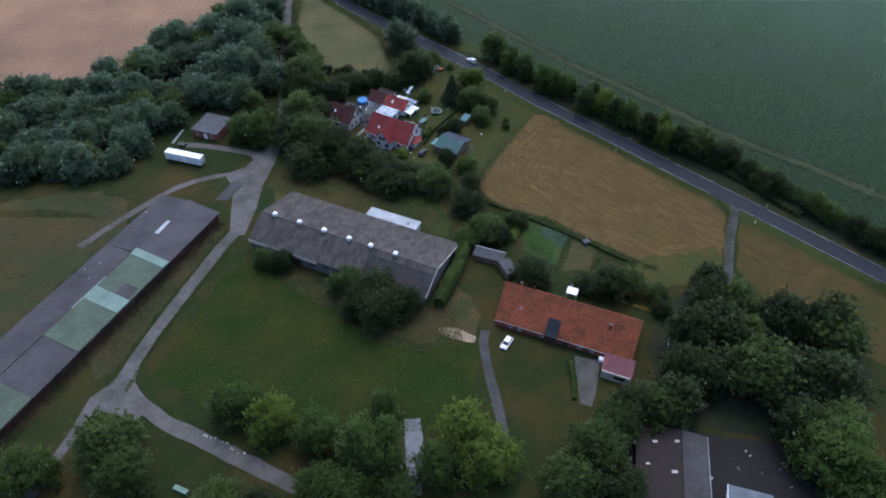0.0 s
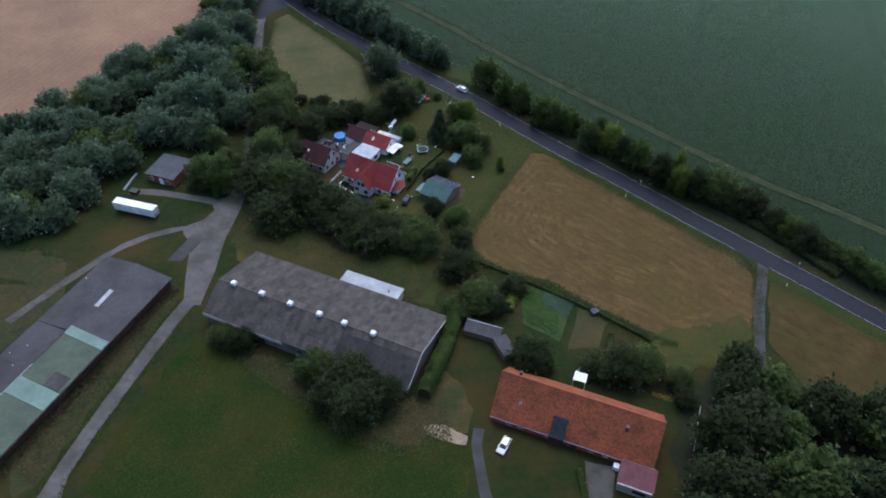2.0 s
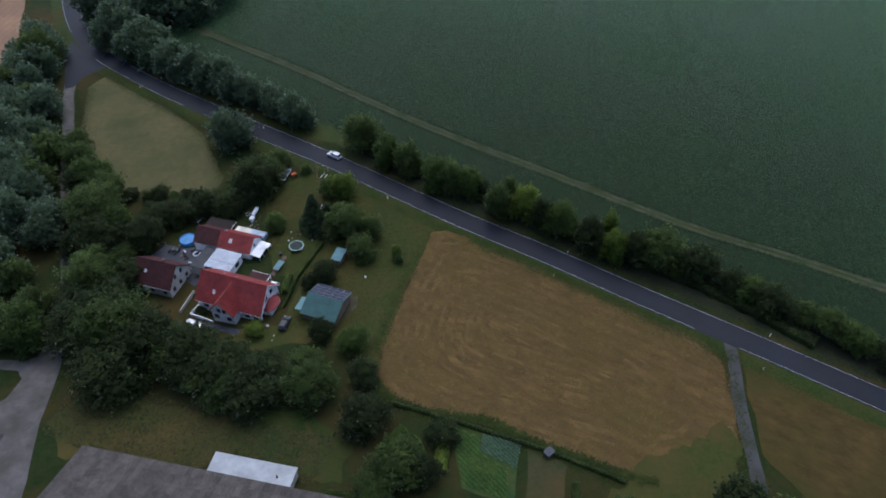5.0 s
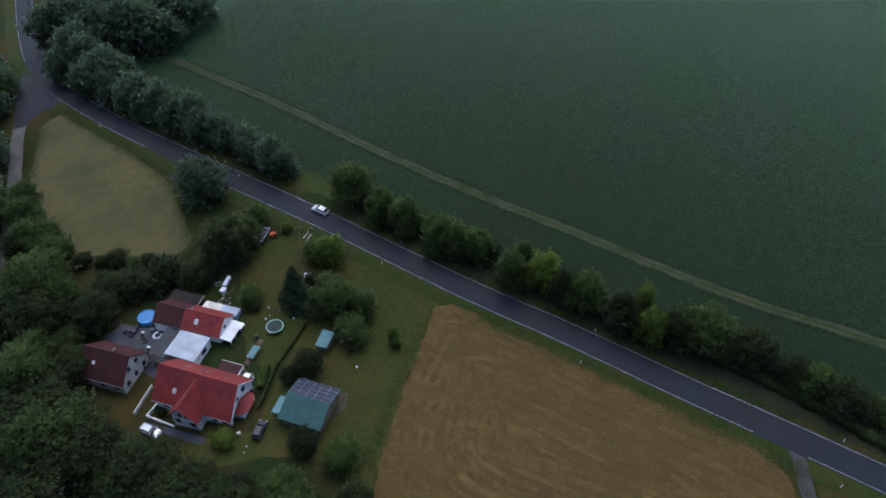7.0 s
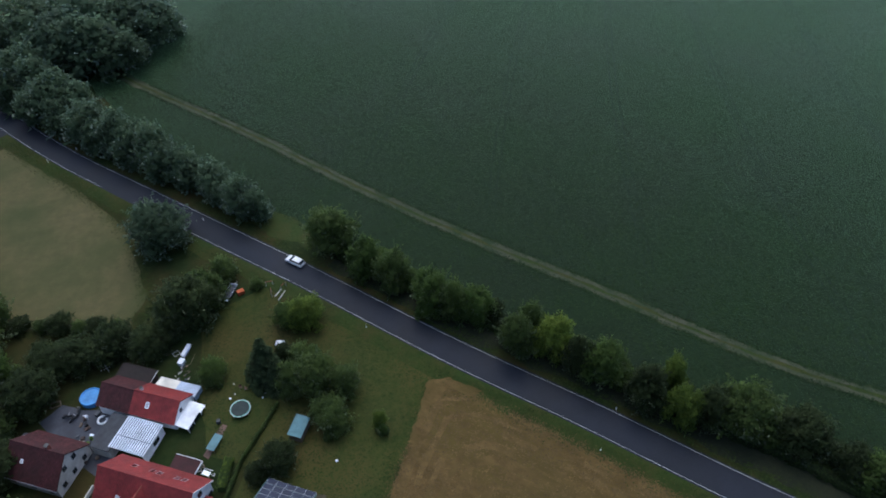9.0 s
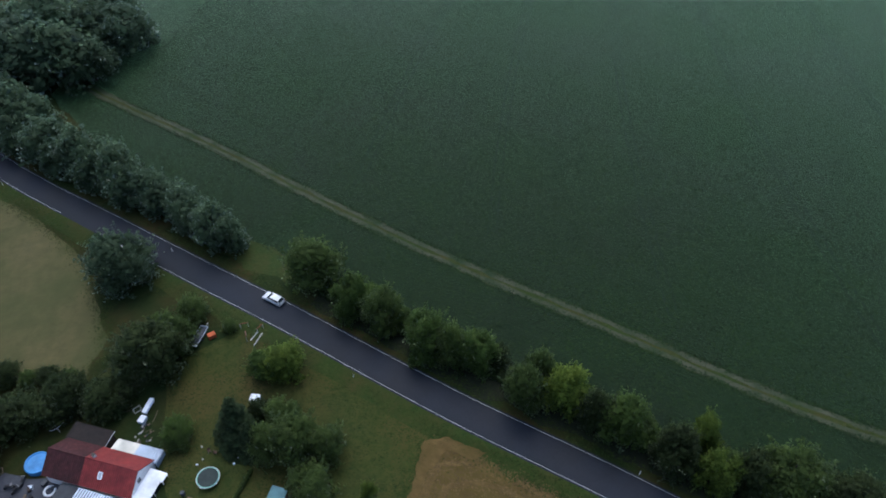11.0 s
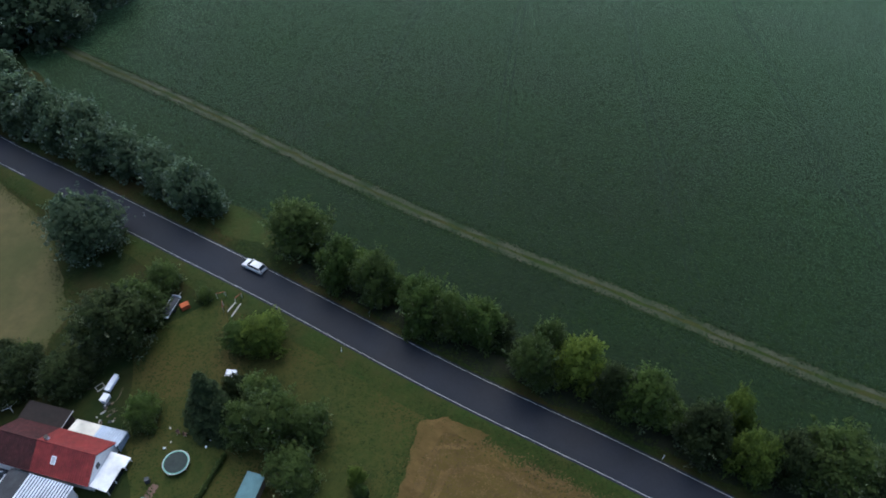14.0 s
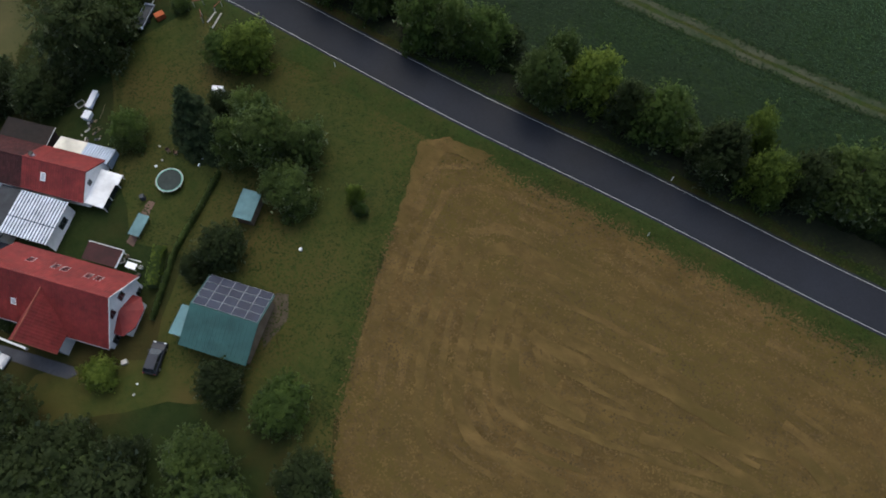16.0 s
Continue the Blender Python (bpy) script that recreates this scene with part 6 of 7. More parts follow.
part("cover", slab([(-1.55, -0.75, 0.95), (1.55, -0.75, 0.95), (1.55, 0.75, 1.05), (-1.55, 0.75, 1.05)], 0.06), M["teal_pale"], gb)
for x in (-1.4, 1.4):
    for y in (-0.6, 0.6):
        part("leg", bar((x, y, 0), (x, y, 0.95), 0.05), M["timber"], gb)
sheet("bench_paving", [(-9.3, 200.6), (-8.4, 199.6), (-6.2, 203), (-4.9, 205.2), (-5.9, 205.8), (-7.6, 203.2)], 0.055, M["redpave"], "red brick paving under the bench", "paving", 0.1, 0.8)

# ---------------------------------------------------------------- trampoline and pool
tr = thing("trampoline", -2.4, 207.4, 0, "round trampoline with pale green edge", "trampoline")
bm = bmesh.new()
bmesh.ops.create_cone(bm, cap_ends=True, segments=40, radius1=1.6, radius2=1.6, depth=0.03, matrix=Matrix.Translation((0, 0, 0.86)))
part("jumping_mat", bm, M["mesh"], tr)
pad = part("pad", ring(1.68, 0.075, 0.0, 40, 8), M["pad"], tr)
pad.matrix_local = Matrix.LocRotScale((0, 0, 0.87), None, (1, 1, 0.35))
part("frame_ring", ring(1.8, 0.035, 0.84, 40, 6), M["alu"], tr)
for i in range(4):
    a = radians(45 + 90 * i)
    part("leg", bar((1.75 * math.cos(a), 1.75 * math.sin(a), 0), (1.75 * math.cos(a), 1.75 * math.sin(a), 0.85), 0.035), M["alu"], tr)
pl = thing("paddling_pool", -29.6, 218.9, 0, "round garden pool under a blue cover", "pool")
part("rim", ring(1.85, 0.16, 0.95, 36, 8), M["pool"], pl)
bm = bmesh.new()
bmesh.ops.create_cone(bm, cap_ends=True, segments=36, radius1=1.95, radius2=1.88, depth=0.95, matrix=Matrix.Translation((0, 0, 0.475)))
part("pool_wall", bm, M["pool"], pl)
ty = thing("inflatable_ring", -27.3, 213.6, 0, "white and black inflatable ring on the paving", "ring")
part("ring_tube", ring(0.8, 0.2, 0.2, 28, 8), M["white"], ty)


# ---------------------------------------------------------------- cars
def car(x, y, turn, paint, label, length=4.3, name="car", lift=0.0):
    """A hatchback on the ground, its front towards +x before the turn."""
    ob = thing(name, x, y, turn, label, "car", z=ground_z(x, y) + lift)
    k = length / 4.3
    side = [(-2.12, 0.32), (-2.15, 0.62), (-2.02, 0.93), (1.05, 0.98), (1.85, 0.82), (2.13, 0.62), (2.12, 0.32)]
    bm = bmesh.new()
    rows = []
    for w, inset in ((-0.88, 0.05), (-0.80, 0.0), (0.80, 0.0), (0.88, 0.05)):
        rows.append([bm.verts.new((px * k, w, pz - (inset if pz > 0.6 else 0))) for px, pz in side])
    for a, b in zip(rows, rows[1:]):
        for i in range(len(side)):
            j = (i + 1) % len(side)
            bm.faces.new((a[i], a[j], b[j], b[i]))
    bm.faces.new(rows[0][::-1])
    bm.faces.new(rows[-1])
    bmesh.ops.recalc_face_normals(bm, faces=bm.faces)
    bmesh.ops.bevel(bm, geom=bm.edges[:], offset=0.05, segments=2, affect="EDGES")
    body = part("body", bm, paint, ob)
    for name2, mat, grow, z1 in (("glasshouse", M["glass"], 0.0, 1.40), ("roof", paint, 0.0, 1.45)):
        bm = bmesh.new()
        if name2 == "glasshouse":
            lo, hi = [(-1.98, 0.94), (1.08, 0.97)], [(-1.55, z1), (0.25, z1)]
            lo2 = [bm.verts.new((p[0] * k, s * 0.78, p[1])) for s in (-1, 1) for p in lo]
            hi2 = [bm.verts.new((p[0] * k, s * 0.62, p[1])) for s in (-1, 1) for p in hi]
            v = [lo2[0], lo2[1], lo2[3], lo2[2], hi2[0], hi2[1], hi2[3], hi2[2]]
            for f in ((3, 2, 1, 0), (4, 5, 6, 7), (0, 1, 5, 4), (1, 2, 6, 5), (2, 3, 7, 6), (3, 0, 4, 7)):
                bm.faces.new([v[i] for i in f])
            bmesh.ops.recalc_face_normals(bm, faces=bm.faces)
        else:
            box(bm, -1.6 * k, 0.3 * k, -0.64, 0.64, 1.39, 1.46, 0.03)
        part(name2, bm, mat, body if name2 == "glasshouse" else ob)
    for s in (-1, 1):
        for a, b in (((1.08, 0.97), (0.25, 1.40)), ((-1.98, 0.94), (-1.55, 1.40)), ((-0.55, 0.95), (-0.62, 1.40))):
            part("pillar", bar((a[0] * k, s * 0.785, a[1]), (b[0] * k, s * 0.63, b[1]), 0.04, sides=6), paint, ob)
        part("mirror", cube(0.72 * k, 0.9 * k, s * 0.92 - 0.08, s * 0.92 + 0.08, 0.93, 1.07, 0.03), paint, ob)
        part("headlight", cube(1.9 * k, 2.1 * k, s * 0.66 - 0.16, s * 0.66 + 0.16, 0.62, 0.76, 0.03), M["lamp"], ob)
        part("tail_light", cube(-2.14 * k, -2.05 * k, s * 0.68 - 0.1, s * 0.68 + 0.1, 0.65, 0.88, 0.02), M["red_roof"], ob)
        for wx in (-1.32, 1.32):
            w = part("wheel", bar((0, -0.1, 0), (0, 0.1, 0), 0.31, sides=20), M["rubber"], ob)
            w.matrix_local = pose(wx * k, s * 0.79, 0.31)
            part("rim", bar((0, s * 0.1 - 0.012, 0), (0, s * 0.1 + 0.012, 0), 0.2, sides=14), M["alu"], w)
    part("bumper", cube(2.02 * k, 2.17 * k, -0.8, 0.8, 0.3, 0.5, 0.04), M["slate"], ob)
    return ob


car(15.6, 104.3, -120, M["car_white"], "white hatchback parked by the farmhouse", 4.2)
car(-27.2, 189.8, -37, M["car_silver"], "silver-white hatchback on the grass", 4.4)
car(-6.75, 183.7, 65, M["car_dark"], "dark blue hatchback on the grass", 4.1)
car(10.9, 241.2, 135, M["car_white"], "white hatchback on the country road", 4.4, lift=0.08)


# ---------------------------------------------------------------- roadside posts and garden clutter
def marker(x, y):
    ob = thing("marker_post", x, y, 20, "white roadside marker post with black band", "post", "marker posts along the road")
    part("shaft", cube(-0.06, 0.06, -0.04, 0.04, 0, 0.95, 0.02), M["white"], ob)
    part("band", cube(-0.064, 0.064, -0.044, 0.044, 0.68, 0.84), M["rubber"], ob)
    return ob


p0 = marker(28.1, 225.8)
for x, y in ((22.6, 219.9), (62.4, 190.4), (56.4, 183.6), (-8.5, 262), (-14.5, 257.5), (96.6, 156.2), (90.5, 148.6), (-41, 301), (-47.5, 297), (131, 121), (125, 113.5)):
    copy_thing(p0, pose(x, y, ground_z(x, y), 0, 0, 20))


def crate(name, label, category, x, y, turn, sx, sy, sz, mat, lid=None, z0=0.0):
    ob = thing(name, x, y, turn, label, category)
    part("body", cube(-sx, sx, -sy, sy, z0, sz, min(0.06, sz / 6)), mat, ob)
    if lid:
        part("lid", cube(-sx - 0.05, sx + 0.05, -sy - 0.05, sy + 0.05, sz, sz + 0.08, 0.02), lid, ob)
    return ob


crate("playhouse", "small white playhouse box in the garden", "playhouse", 5.8, 219.6, -20, 0.75, 0.6, 1.0, M["steel_white"], M["white"])
crate("plastic_slide", "orange plastic play slide under the trees", "slide", -1.0, 236.0, 20, 0.7, 0.5, 0.9, M["orange"])
cart = thing("flat_trailer", -3.2, 236.6, 62, "long grey flat trailer with pale end boards", "trailer")
part("bed", cube(-2.1, 2.1, -0.72, 0.72, 0.55, 0.68, 0.02), M["slate"], cart)
part("front_board", cube(2.0, 2.1, -0.72, 0.72, 0.68, 1.05, 0.01), M["steel_white"], cart)
part("tail_board", cube(-2.5, -2.05, -0.72, 0.72, 0.6, 0.72, 0.01), M["steel_white"], cart)
for s in (-0.74, 0.74):
    part("side_rail", bar((-2.1, s, 0.9), (2.1, s, 0.9), 0.035), M["steel_white"], cart)
    for x in (-0.5, 0.5):
        part("wheel", bar((x, s - 0.09, 0.3), (x, s + 0.09, 0.3), 0.3, sides=16), M["rubber"], cart)
part("drawbar", bar((2.1, 0, 0.55), (3.3, 0, 0.45), 0.05), M["alu"], cart)
bench = thing("workbench", -12.2, 224.3, 63, "long white workbench in the garden", "table")
part("tabletop", cube(-1.45, 1.45, -0.42, 0.42, 0.78, 0.86, 0.02), M["white"], bench)
for x in (-1.3, 1.3):
    for y in (-0.34, 0.34):
        part("leg", bar((x, y, 0), (x, y, 0.78), 0.04), M["alu"], bench)
part("shelf", cube(-1.3, 1.3, -0.36, 0.36, 0.25, 0.29), M["steel_white"], bench)
crate("chest_freezer", "old white chest freezer in the grass", "freezer", -13.1, 221.9, 60, 0.62, 0.5, 0.75, M["steel_white"], M["white"])
win = thing("loose_window_frame", -14.2, 224.6, 30, "pale window frame lying in the grass", "window frame")
for x in (-0.6, 0.6):
    part("stile", cube(x - 0.05, x + 0.05, -0.5, 0.5, 0.05, 0.12), M["render"], win)
for y in (-0.5, 0.5):
    part("rail", cube(-0.65, 0.65, y - 0.05, y + 0.05, 0.05, 0.12), M["render"], win)
for i, (x, y, w) in enumerate(((-15.8, 224.9, 8), (-16.6, 225.2, 4), (-11.2, 221.8, 62), (-10.9, 222.6, 70), (-12.0, 219.8, 20), (-11.7, 219.2, 28))):
    crate("loose_pole", "thin pale pole lying in the grass", "pole", x, y, w, 0.8, 0.03, 0.06, M["timber"])["group"] = "poles in the grass"
for i, (x, y, w) in enumerate(((7.4, 233.0, 55), (7.0, 232.4, 55), (6.5, 233.6, 50))):
    crate("plank", "weathered pale plank lying by the road", "plank", x, y, w, 1.1, 0.1, 0.12, M["render"])["group"] = "planks by the road"
crate("compost_bin", "blue-grey compost bin at the garden hedge", "bin", 40.2, 140.0, 30, 0.9, 0.7, 1.0, M["slate"], M["slate"])
crate("tarped_stack", "small stack under a pale green tarp", "stack", -88.4, 191.4, -20, 1.3, 0.9, 0.9, M["old_brick"], M["sage"])
crate("rain_barrel", "dark rain barrel by the garden room", "barrel", -6.4, 206.2, 0, 0.3, 0.3, 0.9, M["slate"])
crate("concrete_block", "pale concrete block in the grass", "block", -10.7, 184.4, 10, 0.35, 0.3, 0.5, M["render"])
crate("white_bucket", "white bucket lying in the grass", "bucket", 12.8, 192.9, 30, 0.18, 0.18, 0.4, M["white"])
crate("covered_boat", "small boat under a pale green cover", "boat", -54.2, 67.3, -22, 1.7, 0.55, 0.8, M["mint"])
for i, (x, y) in enumerate(((-33.6, 216.0), (-32.4, 215.2), (-31.6, 216.6))):
    ob = thing("moped", x, y, 40 * i, "dark parked moped on the paving", "moped", "mopeds in the yard")
    part("frame", cube(-0.7, 0.6, -0.16, 0.16, 0.35, 0.75, 0.08), M["slate"], ob)
    for wx in (-0.65, 0.65):
        part("wheel", bar((wx, -0.05, 0.28), (wx, 0.05, 0.28), 0.28, sides=14), M["rubber"], ob)
    part("seat", cube(-0.5, 0.15, -0.14, 0.14, 0.76, 0.9, 0.04), M["rubber"], ob)
    part("handlebar", bar((0.5, -0.3, 1.0), (0.5, 0.3, 1.0), 0.03), M["alu"], ob)
dry = thing("clothes_dryer", -27.0, 224.4, 10, "rotary clothes dryer with thin white arms", "clothes dryer")
part("pole", bar((0, 0, 0), (0, 0, 1.7), 0.03), M["alu"], dry)
for i in range(4):
    a = radians(90 * i + 20)
    part("arm", bar((0, 0, 1.3), (1.2 * math.cos(a), 1.2 * math.sin(a), 1.7), 0.025, sides=5), M["white"], dry)
rngc = random.Random(3)
for i in range(22):
    x, y = -12.9 + rngc.uniform(-1.4, 1.4), 219.6 + rngc.uniform(-2.0, 1.8)
    crate("stone_slab", "pale broken stone slab in the grass", "stone", x, y, rngc.uniform(0, 90), rngc.uniform(0.10, 0.30), rngc.uniform(0.06, 0.16), rngc.uniform(0.1, 0.3), rngc.choice((M["render"], M["paving"], M["paving"], M["timber"])))["group"] = "stone slabs in the garden"
# more of the yard's clutter
boards = thing("board_stack", -30.7, 210.1, 24, "loose stack of pale weathered boards on the paving", "boards")
for i in range(6):
    part("board", cube(-0.8 + 0.06 * i, 0.7 - 0.09 * i, -0.42 + 0.14 * i, -0.30 + 0.14 * i, 0.0, 0.12 + 0.05 * (i % 3), 0.01), M["render"] if i % 2 else M["timber"], boards)
bench = thing("wooden_frame", -36.1, 219.4, 12, "empty brown wooden frame lying at the yard's edge", "frame")
for x0, x1, y0, y1 in ((-0.9, 0.9, -0.6, -0.48), (-0.9, 0.9, 0.48, 0.6), (-0.9, -0.78, -0.48, 0.48), (0.78, 0.9, -0.48, 0.48)):
    part("rail", cube(x0, x1, y0, y1, 0.0, 0.16, 0.01), M["timber"], bench)
for x, y, turn in ((-2.2, 212.3, 20), (-1.2, 211.7, 75), (1.3, 210.9, -35)):
    seat = thing("garden_chair", x, y, turn, "small rusty garden chair on the grass", "chair")
    seat["group"] = "garden chairs"
    part("seat", cube(-0.24, 0.24, -0.24, 0.24, 0.40, 0.45, 0.015), M["redpave"], seat)
    part("backrest", cube(-0.24, 0.24, 0.20, 0.25, 0.45, 0.88, 0.015), M["redpave"], seat)
    for a in (-0.2, 0.2):
        for b in (-0.2, 0.2):
            part("leg", cube(a - 0.02, a + 0.02, b - 0.02, b + 0.02, 0.0, 0.40), M["alu"], seat)
for x, y, r in ((-28.9, 210.2, 0.34), (-28.4, 209.5, 0.30), (-29.3, 209.3, 0.32)):
    pot = thing("plant_tub", x, y, 0, "dark round plant tub on the paving", "tub")
    pot["group"] = "plant tubs"
    bm = bmesh.new()
    bmesh.ops.create_cone(bm, cap_ends=True, segments=14, radius1=r * 0.8, radius2=r, depth=0.4, matrix=pose(0, 0, 0.2))
    part("tub", bm, M["rubber"], pot)
    bm = bmesh.new()
    bmesh.ops.create_icosphere(bm, subdivisions=2, radius=r * 0.85, matrix=pose(0, 0, 0.5))
    for v in bm.verts:
        v.co += v.normal * 0.12 * noise.noise(v.co * 7 + Vector((x, y, 0)))
    part("leaves", bm, M["veg"], pot)
for i in range(20):
    x, y = -29.8 + rngc.uniform(-3.4, 3.2), 210.0 + rngc.uniform(-4.6, 5.5)
    crate("yard_box", "small box standing on the paving", "box", x, y, rngc.uniform(0, 90), rngc.uniform(0.2, 0.5), rngc.uniform(0.2, 0.4), rngc.uniform(0.25, 0.7), rngc.choice((M["white"], M["rubber"], M["slate"], M["timber"], M["darkwood"], M["steel_white"])))["group"] = "boxes in the yard"
for i, (x, y, s) in enumerate(((-4.2, 210.6, 0.35), (-3.3, 211.3, 0.25), (1.6, 208.9, 0.3), (2.2, 209.8, 0.22), (-3.4, 213.6, 0.3), (-11.4, 199.9, 0.3), (-9.4, 181.3, 0.25), (-9.9, 180.1, 0.3))):
    crate("garden_toy", "small pale garden toy on the grass", "toy", x, y, 31 * i, s * 0.55, s * 0.35, s * 0.8, (M["white"], M["render"], M["steel_white"])[i % 3])["group"] = "toys in the garden"
for x, y, w in ((5.0, 236.2, 0), (5.2, 233.6, 90), (7.8, 234.6, 40)):
    fr = thing("goal_frame", x, y, w, "pale wooden swing frame by the road", "swing frame", "frames by the road")
    for e in (-0.7, 0.7):
        part("post", bar((e, 0, 0), (e, 0, 1.3), 0.06), M["render"], fr)
    part("crossbar", bar((-0.75, 0, 1.3), (0.75, 0, 1.3), 0.06), M["brick"], fr)

# white fence beside the small wood
fen = thing("picket_fence", 58.7, 113.3, math.degrees(math.atan2(-10.6, -4.3)), "weathered white picket fence beside the wood", "fence")
for i in range(24):
    part("picket", cube(i * 0.48, i * 0.48 + 0.14, -0.02, 0.02, 0.0, 1.0 + 0.12 * ((i * 7) % 3), 0.005), M["white"] if i % 5 else M["render"], fen)
for z in (0.3, 0.8):
    part("rail", cube(-0.1, 11.3, 0.025, 0.06, z, z + 0.08), M["render"], fen)

# wreck yard between the trees in the south-east
yard = thing("dark_shed", 48.2, 70.6, -12, "wide dark-roofed shed among the trees", "shed")
walls(yard, -7.4, 6.2, -9.4, 8.0, 2.6, None, None, M["darkwood"], -0.3)
part("roof_slope", slab([(-8, -9.8, 2.6), (1.2, -9.8, 4.0), (1.2, 8.4, 4.0), (-8, 8.4, 2.6)], 0.12), M["brown_roof"], yard, "dark brown felted roof slope")
part("roof_slope", slab([(1.2, -9.8, 4.0), (6.8, -9.8, 2.9), (6.8, 8.4, 2.9), (1.2, 8.4, 4.0)], 0.12), M["fibre_dark"], yard, "dark grey roof slope")
part("edge_trim", bar((6.84, -9.8, 2.92), (6.84, 8.4, 2.92), 0.07), M["felt_light"], yard)
part("ridge_cap", bar((1.2, -9.8, 4.03), (1.2, 8.4, 4.03), 0.1), M["brown_roof"], yard)
for x, y, k in ((-4.2, 4.8, 0.5), (0.2, 5.4, 0.5), (-0.4, -1.8, 0.6), (-5.6, -0.6, 0.4)):
    w = part("roof_patch", slab([(-k, -k * 0.5, 0), (k, -k * 0.5, 0.02), (k * 0.9, k * 0.5, 0.02), (-k, k * 0.6, 0)], 0.04), M["render"], yard, "pale patch on the dark roof")
    w.matrix_local = pose(x, y, 2.6 + (x + 8) * 0.152 + 0.07, 0, -8.6, 20 * k)
blue = thing("blue_roofed_shed", 61.2, 62.6, -16, "shed with pale blue metal roof", "shed")
walls(blue, -4, 4, -3, 2.6, 2.5, None, None, M["render"], -0.3)
part("roof_slab", slab([(-4.3, -3.3, 2.5), (4.3, -3.3, 2.5), (4.3, 3.0, 3.0), (-4.3, 3.0, 3.0)], 0.1), M["blue_sheet"], blue)
part("edge_trim", cube(-4.45, -4.3, -3.3, 3.0, 2.5, 3.05), M["white"], blue)
for i in range(11):
    x, y = rngc.uniform(54, 74), rngc.uniform(66, 76)
    if i < 5:
        x, y = 52.5 + rngc.uniform(-0.8, 4), 72 + rngc.uniform(-3, 5)
    crate("scrap_piece", "pale scrap lying in the yard", "scrap", x, y, rngc.uniform(0, 180), rngc.uniform(0.15, 0.35), rngc.uniform(0.1, 0.2), rngc.uniform(0.15, 0.4), rngc.choice((M["white"], M["render"], M["slate"], M["old_wall"])))["group"] = "scrap in the yard"
for i in range(10):
    x, y = -53 + i * 1.1 + rngc.uniform(-0.4, 0.4), 80.5 - i * 0.5 + rngc.uniform(-0.6, 0.6)
    crate("rubble_stone", "pale rubble stone at the lane's edge", "stone", x, y, rngc.uniform(0, 90), rngc.uniform(0.12, 0.35), rngc.uniform(0.1, 0.25), rngc.uniform(0.1, 0.22), M["render"])["group"] = "rubble by the lane"

# concrete slabs of the lane at the junction, each its own piece
lane_pad = thing("slab_pavement", -67.2, 163.0, -112, "old concrete slab pavement with weedy joints", "pavement", kind="structure")
slab_me = None
for i in range(7):
    for j in range(2):
        if slab_me is None:
            o = part("concrete_slab", cube(-0.96, 0.96, -0.92, 0.92, -0.05, 0.1, 0.02), M["old_path"], lane_pad)
            slab_me = o.data
        else:
            o = new("concrete_slab", slab_me)
            o.parent = lane_pad
        o.matrix_local = pose(-6 + i * 2.0, -0.95 + j * 1.9, 0.0, rngc.uniform(-0.6, 0.6), rngc.uniform(-0.6, 0.6), rngc.uniform(-1, 1))


# ---------------------------------------------------------------- vegetables and grasses
def ground_zs(x, y):
    def k(a, b, v):
        t = ((v - a) / (b - a)).clip(0, 1)
        return t * t * (3 - 2 * t)
    return -k(12, -34, x) * (2 + 2 * k(150, 195, y) * (1 - 0.4 * k(240, 300, y)))


def inside_many(x, y, poly):
    hit = np.zeros(len(x), bool)
    for (x0, y0), (x1, y1) in zip(poly, poly[1:] + poly[:1]):
        if y0 != y1:
            hit ^= ((y0 > y) != (y1 > y)) & (x < (x1 - x0) * (y - y0) / (y1 - y0) + x0)
    return hit


def off_line(x, y, line):
    """Distance of many points from a line."""
    far = np.full(len(x), 1e9)
    for a, b in zip(line, line[1:]):
        d = b - a
        t = (((x - a.x) * d.x + (y - a.y) * d.y) / max(1e-6, d.length_squared)).clip(0, 1)
        far = np.minimum(far, np.hypot(x - a.x - t * d.x, y - a.y - t * d.y))
    return far


def tufts(name, x, y, size, mat, label, category, seed=1, z=0.05, blades=2, up=(0.25, 0.9)):
    """Small leaves standing at many places, as one mass."""
    r = np.random.default_rng(seed)
    x, y = np.repeat(x, blades), np.repeat(y, blades)
    g = ground_zs(x, y) + z
    a, k = r.uniform(0, 6.283, len(x)), size * r.uniform(0.6, 1.4, len(x))
    c, s, lift = np.cos(a) * k, np.sin(a) * k, k * r.uniform(*up, len(x))
    v = np.stack([np.stack([x - c * 0.2 - s * 0.45, y - s * 0.2 + c * 0.45, g], 1), np.stack([x - c * 0.2 + s * 0.45, y - s * 0.2 - c * 0.45, g + 0.02], 1),
                  np.stack([x + c + s * 0.2, y + s - c * 0.2, g + lift], 1)], 1).reshape(-1, 3)
    me = bpy.data.meshes.new(name)
    me.vertices.add(len(v))
    me.vertices.foreach_set("co", v.ravel())
    me.loops.add(len(v))
    me.loops.foreach_set("vertex_index", np.arange(len(v)))
    me.polygons.add(len(v) // 3)
    me.polygons.foreach_set("loop_start", np.arange(0, len(v), 3))
    me.update(calc_edges=True)
    me.materials.append(mat)
    return tagged(new(name, me), label, category, "", "stuff")


